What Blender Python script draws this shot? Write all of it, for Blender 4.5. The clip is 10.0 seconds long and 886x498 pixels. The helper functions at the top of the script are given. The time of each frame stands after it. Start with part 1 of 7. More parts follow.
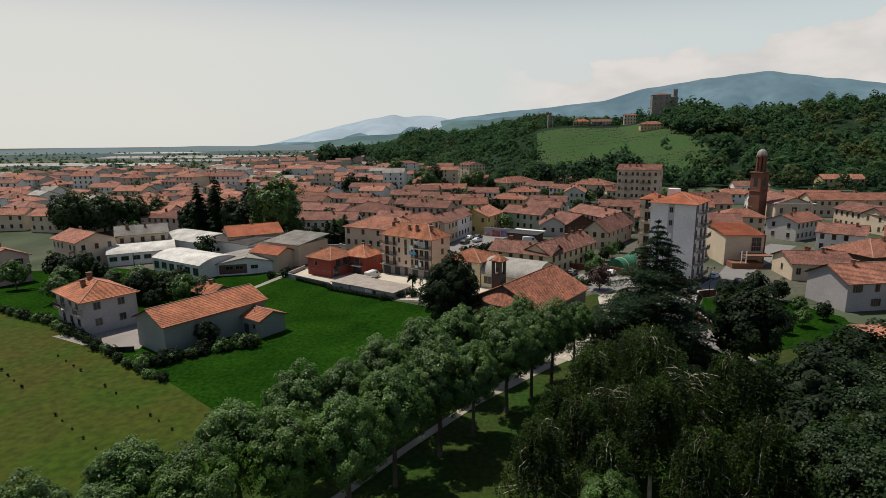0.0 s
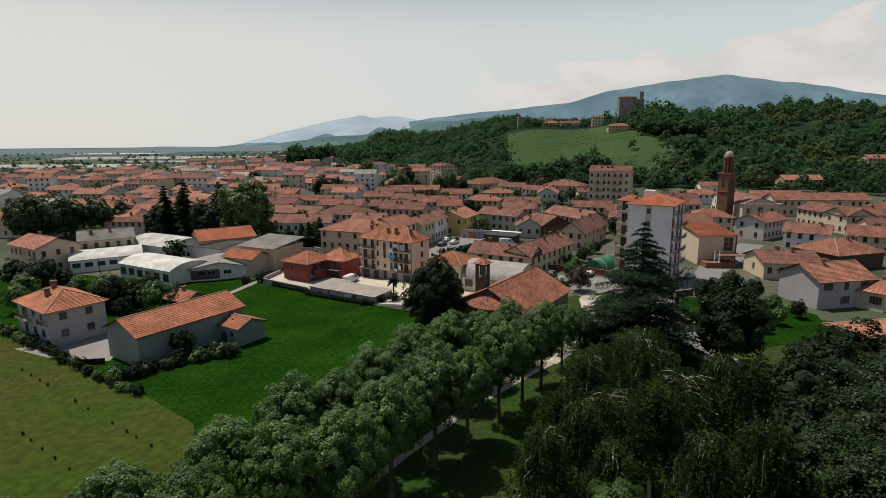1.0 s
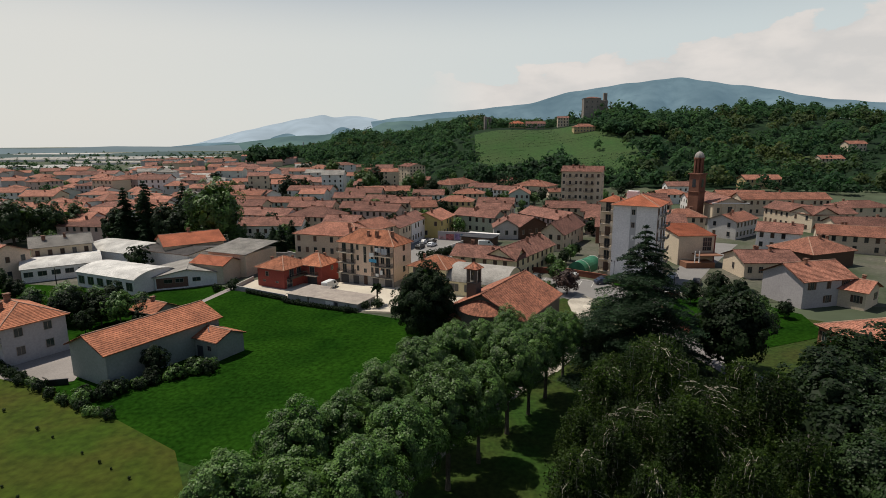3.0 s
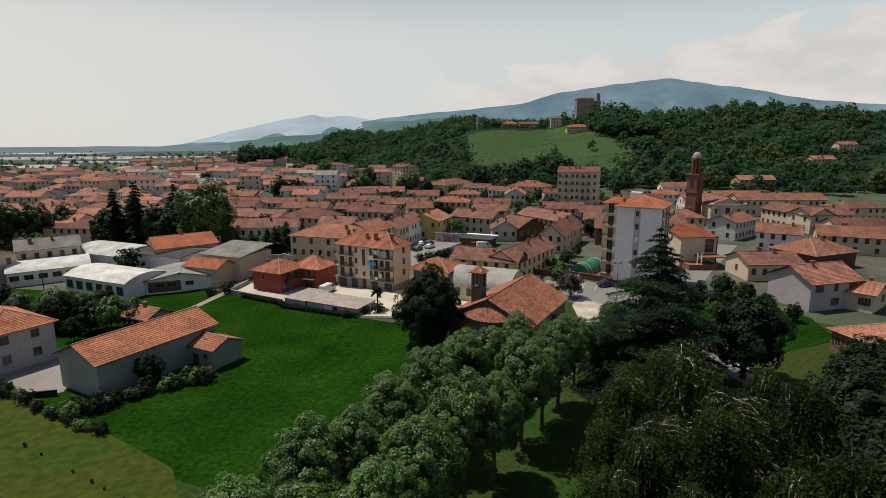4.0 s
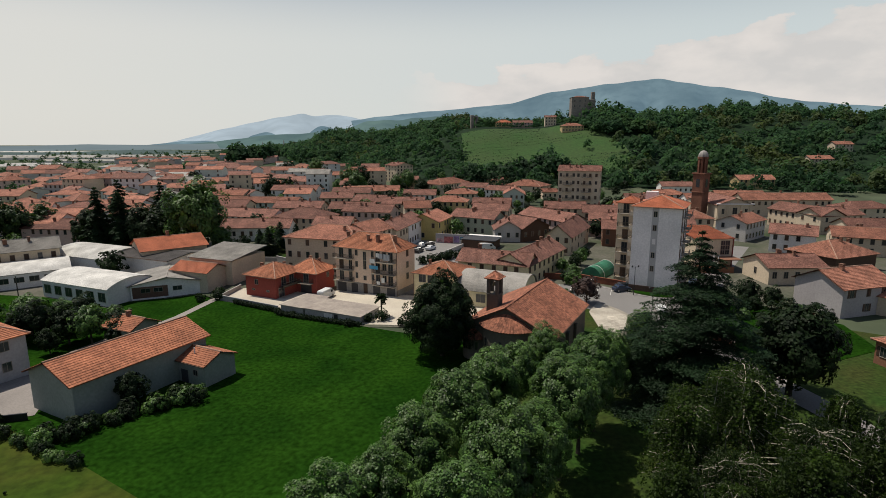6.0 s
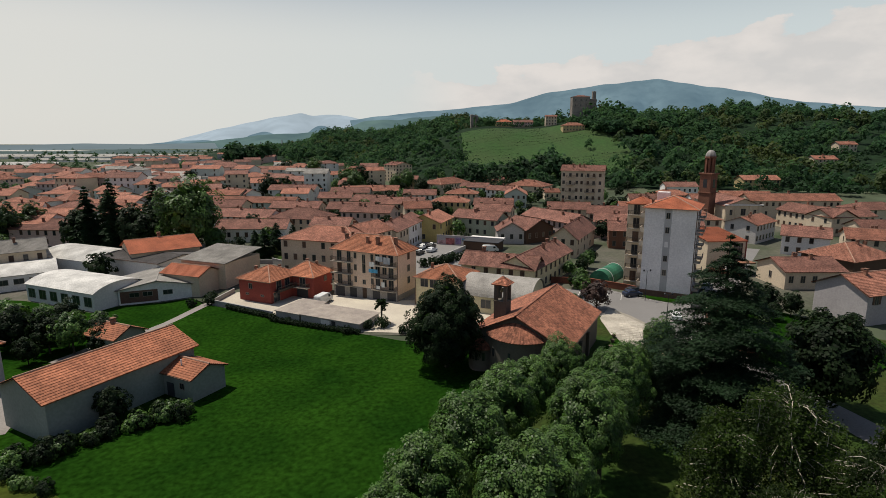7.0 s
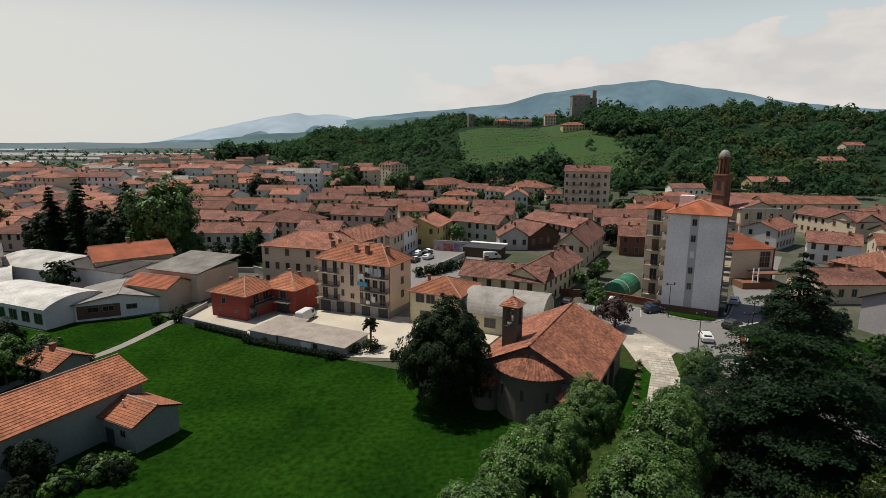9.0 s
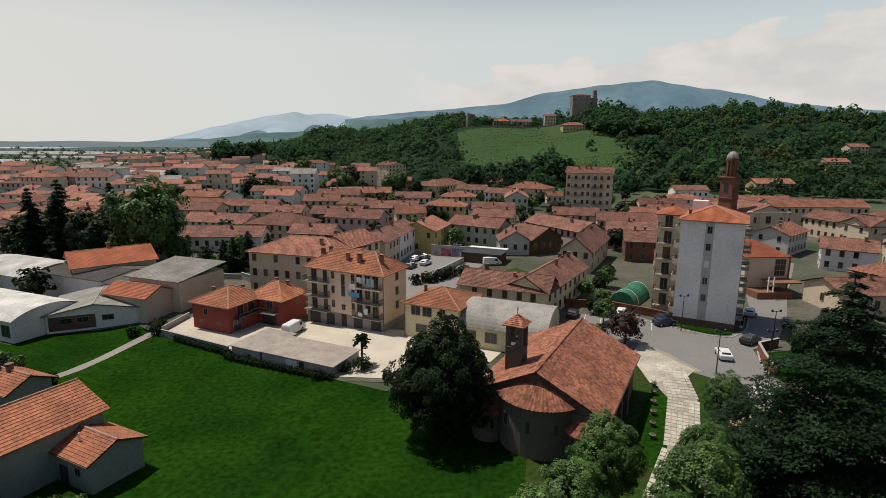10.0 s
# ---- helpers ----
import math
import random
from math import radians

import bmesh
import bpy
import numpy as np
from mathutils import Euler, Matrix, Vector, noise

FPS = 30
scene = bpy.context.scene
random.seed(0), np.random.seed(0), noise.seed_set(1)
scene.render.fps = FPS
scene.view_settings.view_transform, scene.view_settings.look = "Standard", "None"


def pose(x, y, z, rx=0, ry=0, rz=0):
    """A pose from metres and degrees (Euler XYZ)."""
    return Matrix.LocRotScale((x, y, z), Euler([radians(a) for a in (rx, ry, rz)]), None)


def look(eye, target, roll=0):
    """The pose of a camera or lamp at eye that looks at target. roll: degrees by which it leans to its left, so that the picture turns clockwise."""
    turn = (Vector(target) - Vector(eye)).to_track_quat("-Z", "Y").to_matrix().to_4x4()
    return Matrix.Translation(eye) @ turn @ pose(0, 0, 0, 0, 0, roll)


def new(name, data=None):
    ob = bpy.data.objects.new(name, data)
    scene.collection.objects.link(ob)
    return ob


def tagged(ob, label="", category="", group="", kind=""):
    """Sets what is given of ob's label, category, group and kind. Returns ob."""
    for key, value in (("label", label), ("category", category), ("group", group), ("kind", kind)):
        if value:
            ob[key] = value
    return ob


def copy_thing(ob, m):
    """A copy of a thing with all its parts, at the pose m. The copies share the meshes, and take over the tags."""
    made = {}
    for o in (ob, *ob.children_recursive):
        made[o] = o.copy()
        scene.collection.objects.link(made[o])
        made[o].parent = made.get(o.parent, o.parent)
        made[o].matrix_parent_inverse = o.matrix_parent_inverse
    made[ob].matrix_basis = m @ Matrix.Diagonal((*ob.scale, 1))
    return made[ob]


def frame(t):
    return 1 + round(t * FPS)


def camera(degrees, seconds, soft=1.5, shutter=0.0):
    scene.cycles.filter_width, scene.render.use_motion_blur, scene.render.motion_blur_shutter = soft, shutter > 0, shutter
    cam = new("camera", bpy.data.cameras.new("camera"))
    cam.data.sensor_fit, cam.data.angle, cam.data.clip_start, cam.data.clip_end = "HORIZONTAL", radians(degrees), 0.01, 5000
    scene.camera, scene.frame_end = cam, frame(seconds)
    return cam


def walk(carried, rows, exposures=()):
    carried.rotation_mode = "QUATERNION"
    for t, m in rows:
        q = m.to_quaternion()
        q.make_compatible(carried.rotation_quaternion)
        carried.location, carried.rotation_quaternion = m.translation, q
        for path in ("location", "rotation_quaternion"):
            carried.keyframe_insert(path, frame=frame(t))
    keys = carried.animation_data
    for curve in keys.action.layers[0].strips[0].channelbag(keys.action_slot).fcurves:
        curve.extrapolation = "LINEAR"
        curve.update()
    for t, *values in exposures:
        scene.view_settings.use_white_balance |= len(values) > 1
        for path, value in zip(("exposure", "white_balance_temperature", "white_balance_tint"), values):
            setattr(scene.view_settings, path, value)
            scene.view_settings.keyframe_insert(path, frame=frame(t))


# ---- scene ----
cam = camera(78.5, 10.0, soft=0.6)

PATH = [
    (0, (6.938, -5.083, 34.173), (6.787, -3.128, 33.78), -0.6),
    (0.5, (5.633, -4.716, 34.343), (5.53, -2.758, 33.951), -0.6),
    (1, (4.262, -3.929, 34.423), (4.224, -1.968, 34.032), -0.5),
    (1.5, (3.067, -3.228, 34.491), (3.078, -1.267, 34.1), -0.5),
    (2, (1.8, -2.24, 34.601), (1.848, -0.279, 34.209), -0.4),
    (2.5, (0.606, -1.084, 34.493), (0.681, 0.876, 34.101), -0.4),
    (4, (-2.723, 3.265, 34.457), (-2.592, 5.222, 34.066), -0.3),
    (4.5, (-3.697, 4.941, 34.339), (-3.554, 6.896, 33.947), -0.3),
    (5, (-4.564, 6.729, 34.244), (-4.41, 8.684, 33.851), -0.2),
    (5.5, (-5.335, 8.826, 33.934), (-5.171, 10.781, 33.541), -0.2),
    (7, (-6.366, 16.674, 33.199), (-6.192, 18.627, 32.806), 0.0),
    (7.5, (-6.349, 19.614, 33.019), (-6.172, 21.567, 32.627), 0.0),
    (8, (-6.189, 22.792, 32.998), (-6.008, 24.744, 32.603), 0.1),
    (8.5, (-5.887, 26.081, 32.683), (-5.703, 28.033, 32.291), 0.1),
    (9, (-5.58, 29.662, 32.476), (-5.392, 31.614, 32.084), 0.2),
    (9.5, (-5.185, 32.954, 32.465), (-4.993, 34.906, 32.073), 0.2),
    (10, (-4.804, 36.473, 32.665), (-4.61, 38.424, 32.272), 0.4),
]
walk(cam, [(t, look(eye, target, roll)) for t, eye, target, roll in PATH])

# ---- sky, sun ----
SUN_AZ = Vector((-0.83, 0.56, 0.0)).normalized()
SUN_EL = radians(66)
world = bpy.data.worlds.new("sky")
scene.world = world
world.use_nodes = True
wn, wl = world.node_tree.nodes, world.node_tree.links
sky = wn.new("ShaderNodeTexSky")
sky.sky_type = "NISHITA"
sky.sun_disc = False
sky.sun_elevation = SUN_EL
sky.sun_rotation = math.atan2(SUN_AZ.x, SUN_AZ.y)
sky.air_density, sky.dust_density, sky.ozone_density = 1.0, 1.2, 1.0
wtc = wn.new("ShaderNodeTexCoord")
wsep = wn.new("ShaderNodeSeparateXYZ")
wl.new(wtc.outputs["Generated"], wsep.inputs["Vector"])
wmap = wn.new("ShaderNodeMapping")
wmap.inputs["Scale"].default_value = (1.0, 1.0, 2.2)
wl.new(wtc.outputs["Generated"], wmap.inputs["Vector"])
wnoise = wn.new("ShaderNodeTexNoise")
wnoise.inputs["Scale"].default_value, wnoise.inputs["Detail"].default_value, wnoise.inputs["Roughness"].default_value = 9.0, 7.0, 0.55
wl.new(wmap.outputs["Vector"], wnoise.inputs["Vector"])


def sky_sum(*terms, add=0.0):
    """A weighted sum of sky values."""
    last = None
    for socket, k in terms:
        m = wn.new("ShaderNodeMath")
        m.operation = "MULTIPLY_ADD"
        m.inputs[1].default_value, m.inputs[2].default_value = k, add
        wl.new(socket, m.inputs[0])
        if last is not None:
            wl.new(last, m.inputs[2])
        last = m.outputs[0]
    return last


# heaped clouds: a bank whose tops rise towards +x, its edge broken by noise
wbank = wn.new("ShaderNodeMapRange")
wbank.interpolation_type = "SMOOTHSTEP"
wbank.inputs["From Min"].default_value, wbank.inputs["From Max"].default_value = -0.003, 0.008
wl.new(sky_sum((wsep.outputs["X"], 0.16), (wsep.outputs["Z"], -1.0), (wnoise.outputs["Fac"], 0.22), add=-0.028), wbank.inputs["Value"])
wside = wn.new("ShaderNodeMapRange")
wside.interpolation_type = "SMOOTHSTEP"
wside.inputs["From Min"].default_value, wside.inputs["From Max"].default_value = -0.02, 0.16
wside.inputs["To Max"].default_value = 0.85
wl.new(wsep.outputs["X"], wside.inputs["Value"])
wfac = wn.new("ShaderNodeMath")
wfac.operation = "MULTIPLY"
wl.new(wbank.outputs["Result"], wfac.inputs[0])
wl.new(wside.outputs["Result"], wfac.inputs[1])
wmix = wn.new("ShaderNodeMix")
wmix.data_type = "RGBA"
wshade = wn.new("ShaderNodeMix")
wshade.data_type = "RGBA"
wshade.inputs["A"].default_value, wshade.inputs["B"].default_value = (9.0, 8.6, 8.3, 1), (10.9, 10.1, 9.5, 1)
wpuff = wn.new("ShaderNodeMapRange")
wpuff.inputs["From Min"].default_value, wpuff.inputs["From Max"].default_value = 0.40, 0.62
wl.new(wnoise.outputs["Fac"], wpuff.inputs["Value"])
wl.new(wpuff.outputs["Result"], wshade.inputs["Factor"])
wl.new(wshade.outputs["Result"], wmix.inputs["B"])
wl.new(wfac.outputs[0], wmix.inputs["Factor"])
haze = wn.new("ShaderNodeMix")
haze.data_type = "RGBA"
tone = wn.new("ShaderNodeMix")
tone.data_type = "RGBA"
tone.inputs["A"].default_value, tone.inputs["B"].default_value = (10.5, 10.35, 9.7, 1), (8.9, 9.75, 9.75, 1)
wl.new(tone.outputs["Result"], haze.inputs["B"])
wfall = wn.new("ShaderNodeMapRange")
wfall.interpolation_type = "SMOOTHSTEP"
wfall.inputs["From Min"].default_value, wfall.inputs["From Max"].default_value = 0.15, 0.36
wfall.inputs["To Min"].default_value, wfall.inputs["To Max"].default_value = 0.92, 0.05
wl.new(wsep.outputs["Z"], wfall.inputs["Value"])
wtone = wn.new("ShaderNodeMapRange")
wtone.inputs["From Min"].default_value, wtone.inputs["From Max"].default_value = -0.5, 0.5
wl.new(wsep.outputs["X"], wtone.inputs["Value"])
wl.new(wtone.outputs["Result"], tone.inputs["Factor"])
# unseen haze behind the camera is added as fill for walls facing it
wrear_fill = wn.new("ShaderNodeMapRange")
wrear_fill.interpolation_type = "SMOOTHSTEP"
wrear_fill.inputs["From Min"].default_value, wrear_fill.inputs["From Max"].default_value = -0.7, 0.45
wrear_fill.inputs["To Min"].default_value, wrear_fill.inputs["To Max"].default_value = 0.50, 1.0
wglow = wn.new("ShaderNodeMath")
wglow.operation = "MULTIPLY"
wl.new(wsep.outputs["Y"], wrear_fill.inputs["Value"])
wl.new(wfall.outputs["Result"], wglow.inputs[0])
wl.new(wrear_fill.outputs["Result"], wglow.inputs[1])
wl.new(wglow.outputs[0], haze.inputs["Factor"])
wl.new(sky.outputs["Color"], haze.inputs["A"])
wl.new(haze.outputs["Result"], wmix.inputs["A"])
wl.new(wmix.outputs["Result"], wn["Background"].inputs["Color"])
wn["Background"].inputs["Strength"].default_value = 0.07
sun_data = bpy.data.lights.new("sun", "SUN")
sun_data.energy, sun_data.angle, sun_data.color = 4.2, radians(0.6), (1.0, 0.93, 0.82)
sun = new("sun", sun_data)
sun.matrix_world = look((0, 0, 200), Vector((0, 0, 200)) - (SUN_AZ * math.cos(SUN_EL) + Vector((0, 0, math.sin(SUN_EL)))))

# ---- materials ----
MATS = {}


def material(key, colour, rough=0.85, spread=0.25, fine=8.0, coarse=0.25, bump=0.15, random_hue=0.0, metal=0.0, second=None, courses=0.0, spec=0.3):
    """A worn surface: the colour varied at two scales, by object and by island, with a fine relief."""
    if key in MATS:
        return MATS[key]
    m = bpy.data.materials.new(key)
    m.use_nodes = True
    n, l = m.node_tree.nodes, m.node_tree.links
    bsdf = n["Principled BSDF"]
    bsdf.inputs["Roughness"].default_value, bsdf.inputs["Metallic"].default_value = rough, metal
    bsdf.inputs["Specular IOR Level"].default_value = spec
    tc = n.new("ShaderNodeNewGeometry")
    a, b = n.new("ShaderNodeTexNoise"), n.new("ShaderNodeTexNoise")
    a.inputs["Scale"].default_value, a.inputs["Detail"].default_value = fine, 6
    b.inputs["Scale"].default_value, b.inputs["Detail"].default_value = coarse, 4
    l.new(tc.outputs["Position"], a.inputs["Vector"])
    l.new(tc.outputs["Position"], b.inputs["Vector"])
    c2 = second or tuple(c * (1 - spread * 1.6) for c in colour)
    mix = n.new("ShaderNodeMix")
    mix.data_type = "RGBA"
    mix.inputs["A"].default_value, mix.inputs["B"].default_value = (*colour, 1), (*c2, 1)
    ramp = n.new("ShaderNodeMapRange")
    ramp.inputs["From Min"].default_value, ramp.inputs["From Max"].default_value = 0.35, 0.68
    l.new(b.outputs["Fac"], ramp.inputs["Value"])
    l.new(ramp.outputs["Result"], mix.inputs["Factor"])
    hsv = n.new("ShaderNodeHueSaturation")
    val = n.new("ShaderNodeMapRange")
    val.inputs["From Min"].default_value, val.inputs["From Max"].default_value = 0.3, 0.7
    val.inputs["To Min"].default_value, val.inputs["To Max"].default_value = 1 - spread, 1 + spread
    l.new(a.outputs["Fac"], val.inputs["Value"])
    info = n.new("ShaderNodeObjectInfo")
    add = n.new("ShaderNodeMath")
    add.operation = "MULTIPLY_ADD"
    add.inputs[1].default_value, add.inputs[2].default_value = 2 * random_hue, 1 - random_hue
    l.new(info.outputs["Random"], add.inputs[0])
    mul = n.new("ShaderNodeMath")
    mul.operation = "MULTIPLY"
    l.new(val.outputs["Result"], mul.inputs[0])
    l.new(add.outputs[0], mul.inputs[1])
    isl = n.new("ShaderNodeMath")
    isl.operation = "MULTIPLY_ADD"
    isl.inputs[1].default_value, isl.inputs[2].default_value = 2 * spread * 0.6, 1 - spread * 0.6
    l.new(tc.outputs["Random Per Island"], isl.inputs[0])
    mul2 = n.new("ShaderNodeMath")
    mul2.operation = "MULTIPLY"
    l.new(mul.outputs[0], mul2.inputs[0])
    l.new(isl.outputs[0], mul2.inputs[1])
    last = mul2
    if courses:
        oc = n.new("ShaderNodeTexCoord")
        sc = n.new("ShaderNodeVectorMath")
        sc.operation = "MULTIPLY"
        sc.inputs[1].default_value = (1 / 0.30, 1 / 0.30, 0.0)
        fl = n.new("ShaderNodeVectorMath")
        fl.operation = "FLOOR"
        wnz = n.new("ShaderNodeTexWhiteNoise")
        tv = n.new("ShaderNodeMath")
        tv.operation = "MULTIPLY_ADD"
        tv.inputs[1].default_value, tv.inputs[2].default_value = 2 * courses, 1 - courses
        last = n.new("ShaderNodeMath")
        last.operation = "MULTIPLY"
        l.new(oc.outputs["Object"], sc.inputs[0])
        l.new(sc.outputs[0], fl.inputs[0])
        l.new(fl.outputs[0], wnz.inputs["Vector"])
        l.new(wnz.outputs["Value"], tv.inputs[0])
        l.new(tv.outputs[0], last.inputs[0])
        l.new(mul2.outputs[0], last.inputs[1])
    l.new(last.outputs[0], hsv.inputs["Value"])
    l.new(mix.outputs["Result"], hsv.inputs["Color"])
    l.new(hsv.outputs["Color"], bsdf.inputs["Base Color"])
    if bump:
        bp = n.new("ShaderNodeBump")
        bp.inputs["Strength"].default_value, bp.inputs["Distance"].default_value = bump, 0.05
        l.new(a.outputs["Fac"], bp.inputs["Height"])
        l.new(bp.outputs["Normal"], bsdf.inputs["Normal"])
    MATS[key] = m
    return m


WALLS = {
    "cream": (0.60, 0.49, 0.36), "peach": (0.72, 0.54, 0.41), "white": (0.78, 0.74, 0.70), "yellow": (0.56, 0.44, 0.17),
    "paleyellow": (0.68, 0.59, 0.38), "green": (0.41, 0.43, 0.32), "grey": (0.50, 0.47, 0.44), "darkwood": (0.10, 0.06, 0.04),
    "pink": (0.60, 0.44, 0.38), "whitegreen": (0.51, 0.54, 0.49), "ochre": (0.50, 0.38, 0.20), "brick": (0.21, 0.10, 0.06),
    "lavender": (0.40, 0.37, 0.37), "red": (0.27, 0.060, 0.045), "tower": (0.76, 0.72, 0.70), "stone": (0.12, 0.105, 0.085),
    "barn": (0.25, 0.27, 0.24), "concrete": (0.37, 0.35, 0.33),
}
ROOFS = {"orange": (0.34, 0.145, 0.095), "brown": (0.245, 0.115, 0.085), "newtile": (0.36, 0.135, 0.070), "oldtile": (0.27, 0.105, 0.062), "asphalt": (0.10, 0.09, 0.085),
         "sheet": (0.56, 0.54, 0.50), "fibre": (0.30, 0.28, 0.25), "flatred": (0.40, 0.125, 0.062)}


def wall_mat(key):
    return material("plaster_" + key, WALLS[key], 0.9, 0.10, 3.0, 0.18, 0.1, 0.06)


def roof_mat(key):
    return material("roof_" + key, ROOFS[key], 0.85, 0.24, 5.0, 0.30, 0.3, 0.16, courses={"orange": 0.3, "brown": 0.34, "newtile": 0.24, "oldtile": 0.45}.get(key, 0.0))


RIDGE = material("mortar_ridge", (0.40, 0.24, 0.17), 0.9, 0.2, 4.0, 0.5)
GLASS = material("window_glass", (0.03, 0.035, 0.04), 0.15, 0.2, 2.0, 0.2, 0.0, 0.3, spec=0.6)
FRAME = material("window_frame", (0.26, 0.22, 0.18), 0.6, 0.1, 6.0, 0.3, 0.0, 0.2)
SHUTTER = material("shutter", (0.10, 0.06, 0.04), 0.7, 0.2, 6.0, 0.3, 0.1, 0.4)
METAL = material("dark_metal", (0.05, 0.05, 0.055), 0.45, 0.15, 8.0, 0.4, 0.0, 0.1, 0.6)
GUTTER = material("gutter_copper", (0.16, 0.10, 0.07), 0.5, 0.15, 8.0, 0.4, 0.0, 0.1, 0.5)
CHIMNEY = material("chimney_brick", (0.28, 0.15, 0.10), 0.9, 0.25, 9.0, 0.6, 0.3, 0.2)
SOFFIT = material("soffit_wood", (0.22, 0.16, 0.11), 0.8, 0.2, 6.0, 0.4, 0.1)
GRASS = material("meadow_grass", (0.0135, 0.044, 0.0042), 0.95, 0.42, 1.6, 0.09, 0.6, second=(0.0070, 0.027, 0.0030), spec=0.0)
PARKGRASS = material("park_grass", (0.019, 0.047, 0.007), 0.95, 0.38, 1.6, 0.12, 0.5, second=(0.034, 0.042, 0.010), spec=0.1)
FIELD = material("vineyard_grass", (0.027, 0.049, 0.004), 0.95, 0.30, 1.0, 0.09, 0.5, second=(0.043, 0.044, 0.007), spec=0.1)
PLAIN = material("far_plain", (0.050, 0.070, 0.040), 0.95, 0.30, 0.05, 0.006, 0.0, second=(0.095, 0.10, 0.065), spec=0.1)
ASPHALT = material("asphalt", (0.21, 0.20, 0.19), 0.92, 0.12, 4.0, 0.15, 0.2, second=(0.19, 0.18, 0.17))
GRAVEL = material("pale_concrete", (0.50, 0.45, 0.36), 0.92, 0.10, 4.0, 0.20, 0.2, second=(0.42, 0.37, 0.30))
DRIVE = material("drive_concrete", (0.24, 0.215, 0.195), 0.92, 0.12, 4.0, 0.2, 0.2)
PAVER = material("stone_paver", (0.50, 0.45, 0.37), 0.9, 0.22, 5.0, 0.3, 0.2, 0.14)
LEAF = material("plane_leaves", (0.080, 0.142, 0.034), 0.45, 0.6, 1.2, 0.3, 0.0, 0.14, second=(0.030, 0.070, 0.012), spec=0.22)
LEAF_LIGHT = material("light_leaves", (0.070, 0.140, 0.018), 0.5, 0.45, 1.2, 0.3, 0.0, 0.12, second=(0.028, 0.060, 0.010), spec=0.3)
# darker copy of the plane leaves, with shade put into its colour
LEAF_MID = material("shade_toned_leaves", (0.030, 0.055, 0.015), 0.5, 0.55, 1.2, 0.3, 0.0, 0.14, second=(0.013, 0.028, 0.009), spec=0.2)
LEAF_DARK = material("dark_leaves", (0.015, 0.029, 0.009), 0.55, 0.5, 1.2, 0.3, 0.0, 0.12, second=(0.008, 0.017, 0.006), spec=0.12)
NEEDLE = material("cedar_needles", (0.018, 0.040, 0.016), 0.6, 0.4, 1.2, 0.3, 0.0, 0.1, second=(0.008, 0.018, 0.008), spec=0.1)
BIRCHLEAF = material("birch_leaves", (0.034, 0.058, 0.011), 0.6, 0.5, 1.2, 0.3, 0.0, 0.1, second=(0.011, 0.021, 0.006), spec=0.15)
WOODLAND = material("woodland_leaves", (0.026, 0.062, 0.030), 0.8, 0.30, 0.12, 0.05, 0.0, 0.2, second=(0.046, 0.088, 0.034), spec=0.1)
BARK = material("bark", (0.10, 0.085, 0.065), 0.95, 0.3, 6.0, 0.5, 0.5, 0.1)
PALEBARK = material("pale_bark", (0.42, 0.38, 0.30), 0.85, 0.3, 6.0, 0.5, 0.3, 0.1)


def see_through(m, share, tint):
    """Lets part of the light pass through a leaf."""
    n, l = m.node_tree.nodes, m.node_tree.links
    tr, mx = n.new("ShaderNodeBsdfTranslucent"), n.new("ShaderNodeMixShader")
    gain = n.new("ShaderNodeMix")
    gain.data_type, gain.blend_type = "RGBA", "MULTIPLY"
    gain.inputs["Factor"].default_value = 1.0
    gain.inputs["B"].default_value = (*tint, 1)
    src = n["Principled BSDF"].inputs["Base Color"].links[0].from_socket
    l.new(src, gain.inputs["A"])
    l.new(gain.outputs["Result"], tr.inputs["Color"])
    mx.inputs["Fac"].default_value = share
    l.new(n["Principled BSDF"].outputs[0], mx.inputs[1])
    l.new(tr.outputs[0], mx.inputs[2])
    l.new(mx.outputs[0], n["Material Output"].inputs["Surface"])


for leaf_mat, share in ((LEAF, 0.14), (LEAF_LIGHT, 0.22), (LEAF_MID, 0.25), (LEAF_DARK, 0.2), (NEEDLE, 0.2), (BIRCHLEAF, 0.35)):
    see_through(leaf_mat, share, (2.4, 2.6, 1.6))


see_through(WOODLAND, 0.4, (1.5, 1.6, 1.3))


# ---- terrain height ----
def hill(x, y, cx, cy, sx, sy, amp):
    return amp * math.exp(-0.5 * (((x - cx) / sx) ** 2 + ((y - cy) / sy) ** 2))


def ground_z(x, y):
    s = min(1.0, max(0.0, (-x - 2.0) / 26.0))
    low = -0.75 * s * s * (3 - 2 * s) * (1.0 if y < 150 else max(0.0, 1 - (y - 150) / 60))
    bumps = (hill(x, y, 85, 590, 62, 80, 46), hill(x, y, 200, 590, 84, 108, 54), hill(x, y, 390, 640, 130, 150, 64),
             hill(x, y, 640, 560, 170, 170, 62), hill(x, y, -90, 880, 46, 105, 38), hill(x, y, 0, 890, 60, 105, 38), hill(x, y, 100, 900, 75, 120, 60), hill(x, y, 300, 1150, 300, 200, 66), hill(x, y, -150, 1700, 170, 260, 44))
    u, v = min(1.0, max(0.0, (-x - 44) / 12)), min(1.0, max(0.0, (y - 108) / 16))
    low -= 1.3 * u * u * (3 - 2 * u) * v * v * (3 - 2 * v) * (1.0 if y < 165 else max(0.0, 1 - (y - 165) / 40))
    return low + sum(b ** 3 for b in bumps) ** (1 / 3)


# ---- mesh helpers ----
def mesh_from(name, verts, faces, mat):
    me = bpy.data.meshes.new(name)
    me.from_pydata([tuple(v) for v in verts], [], faces)
    me.materials.append(mat)
    me.update()
    return me


def thing(name, x=0.0, y=0.0, z=0.0, rz=0.0):
    ob = new(name)
    ob.matrix_basis = pose(x, y, z, 0, 0, rz)
    return ob


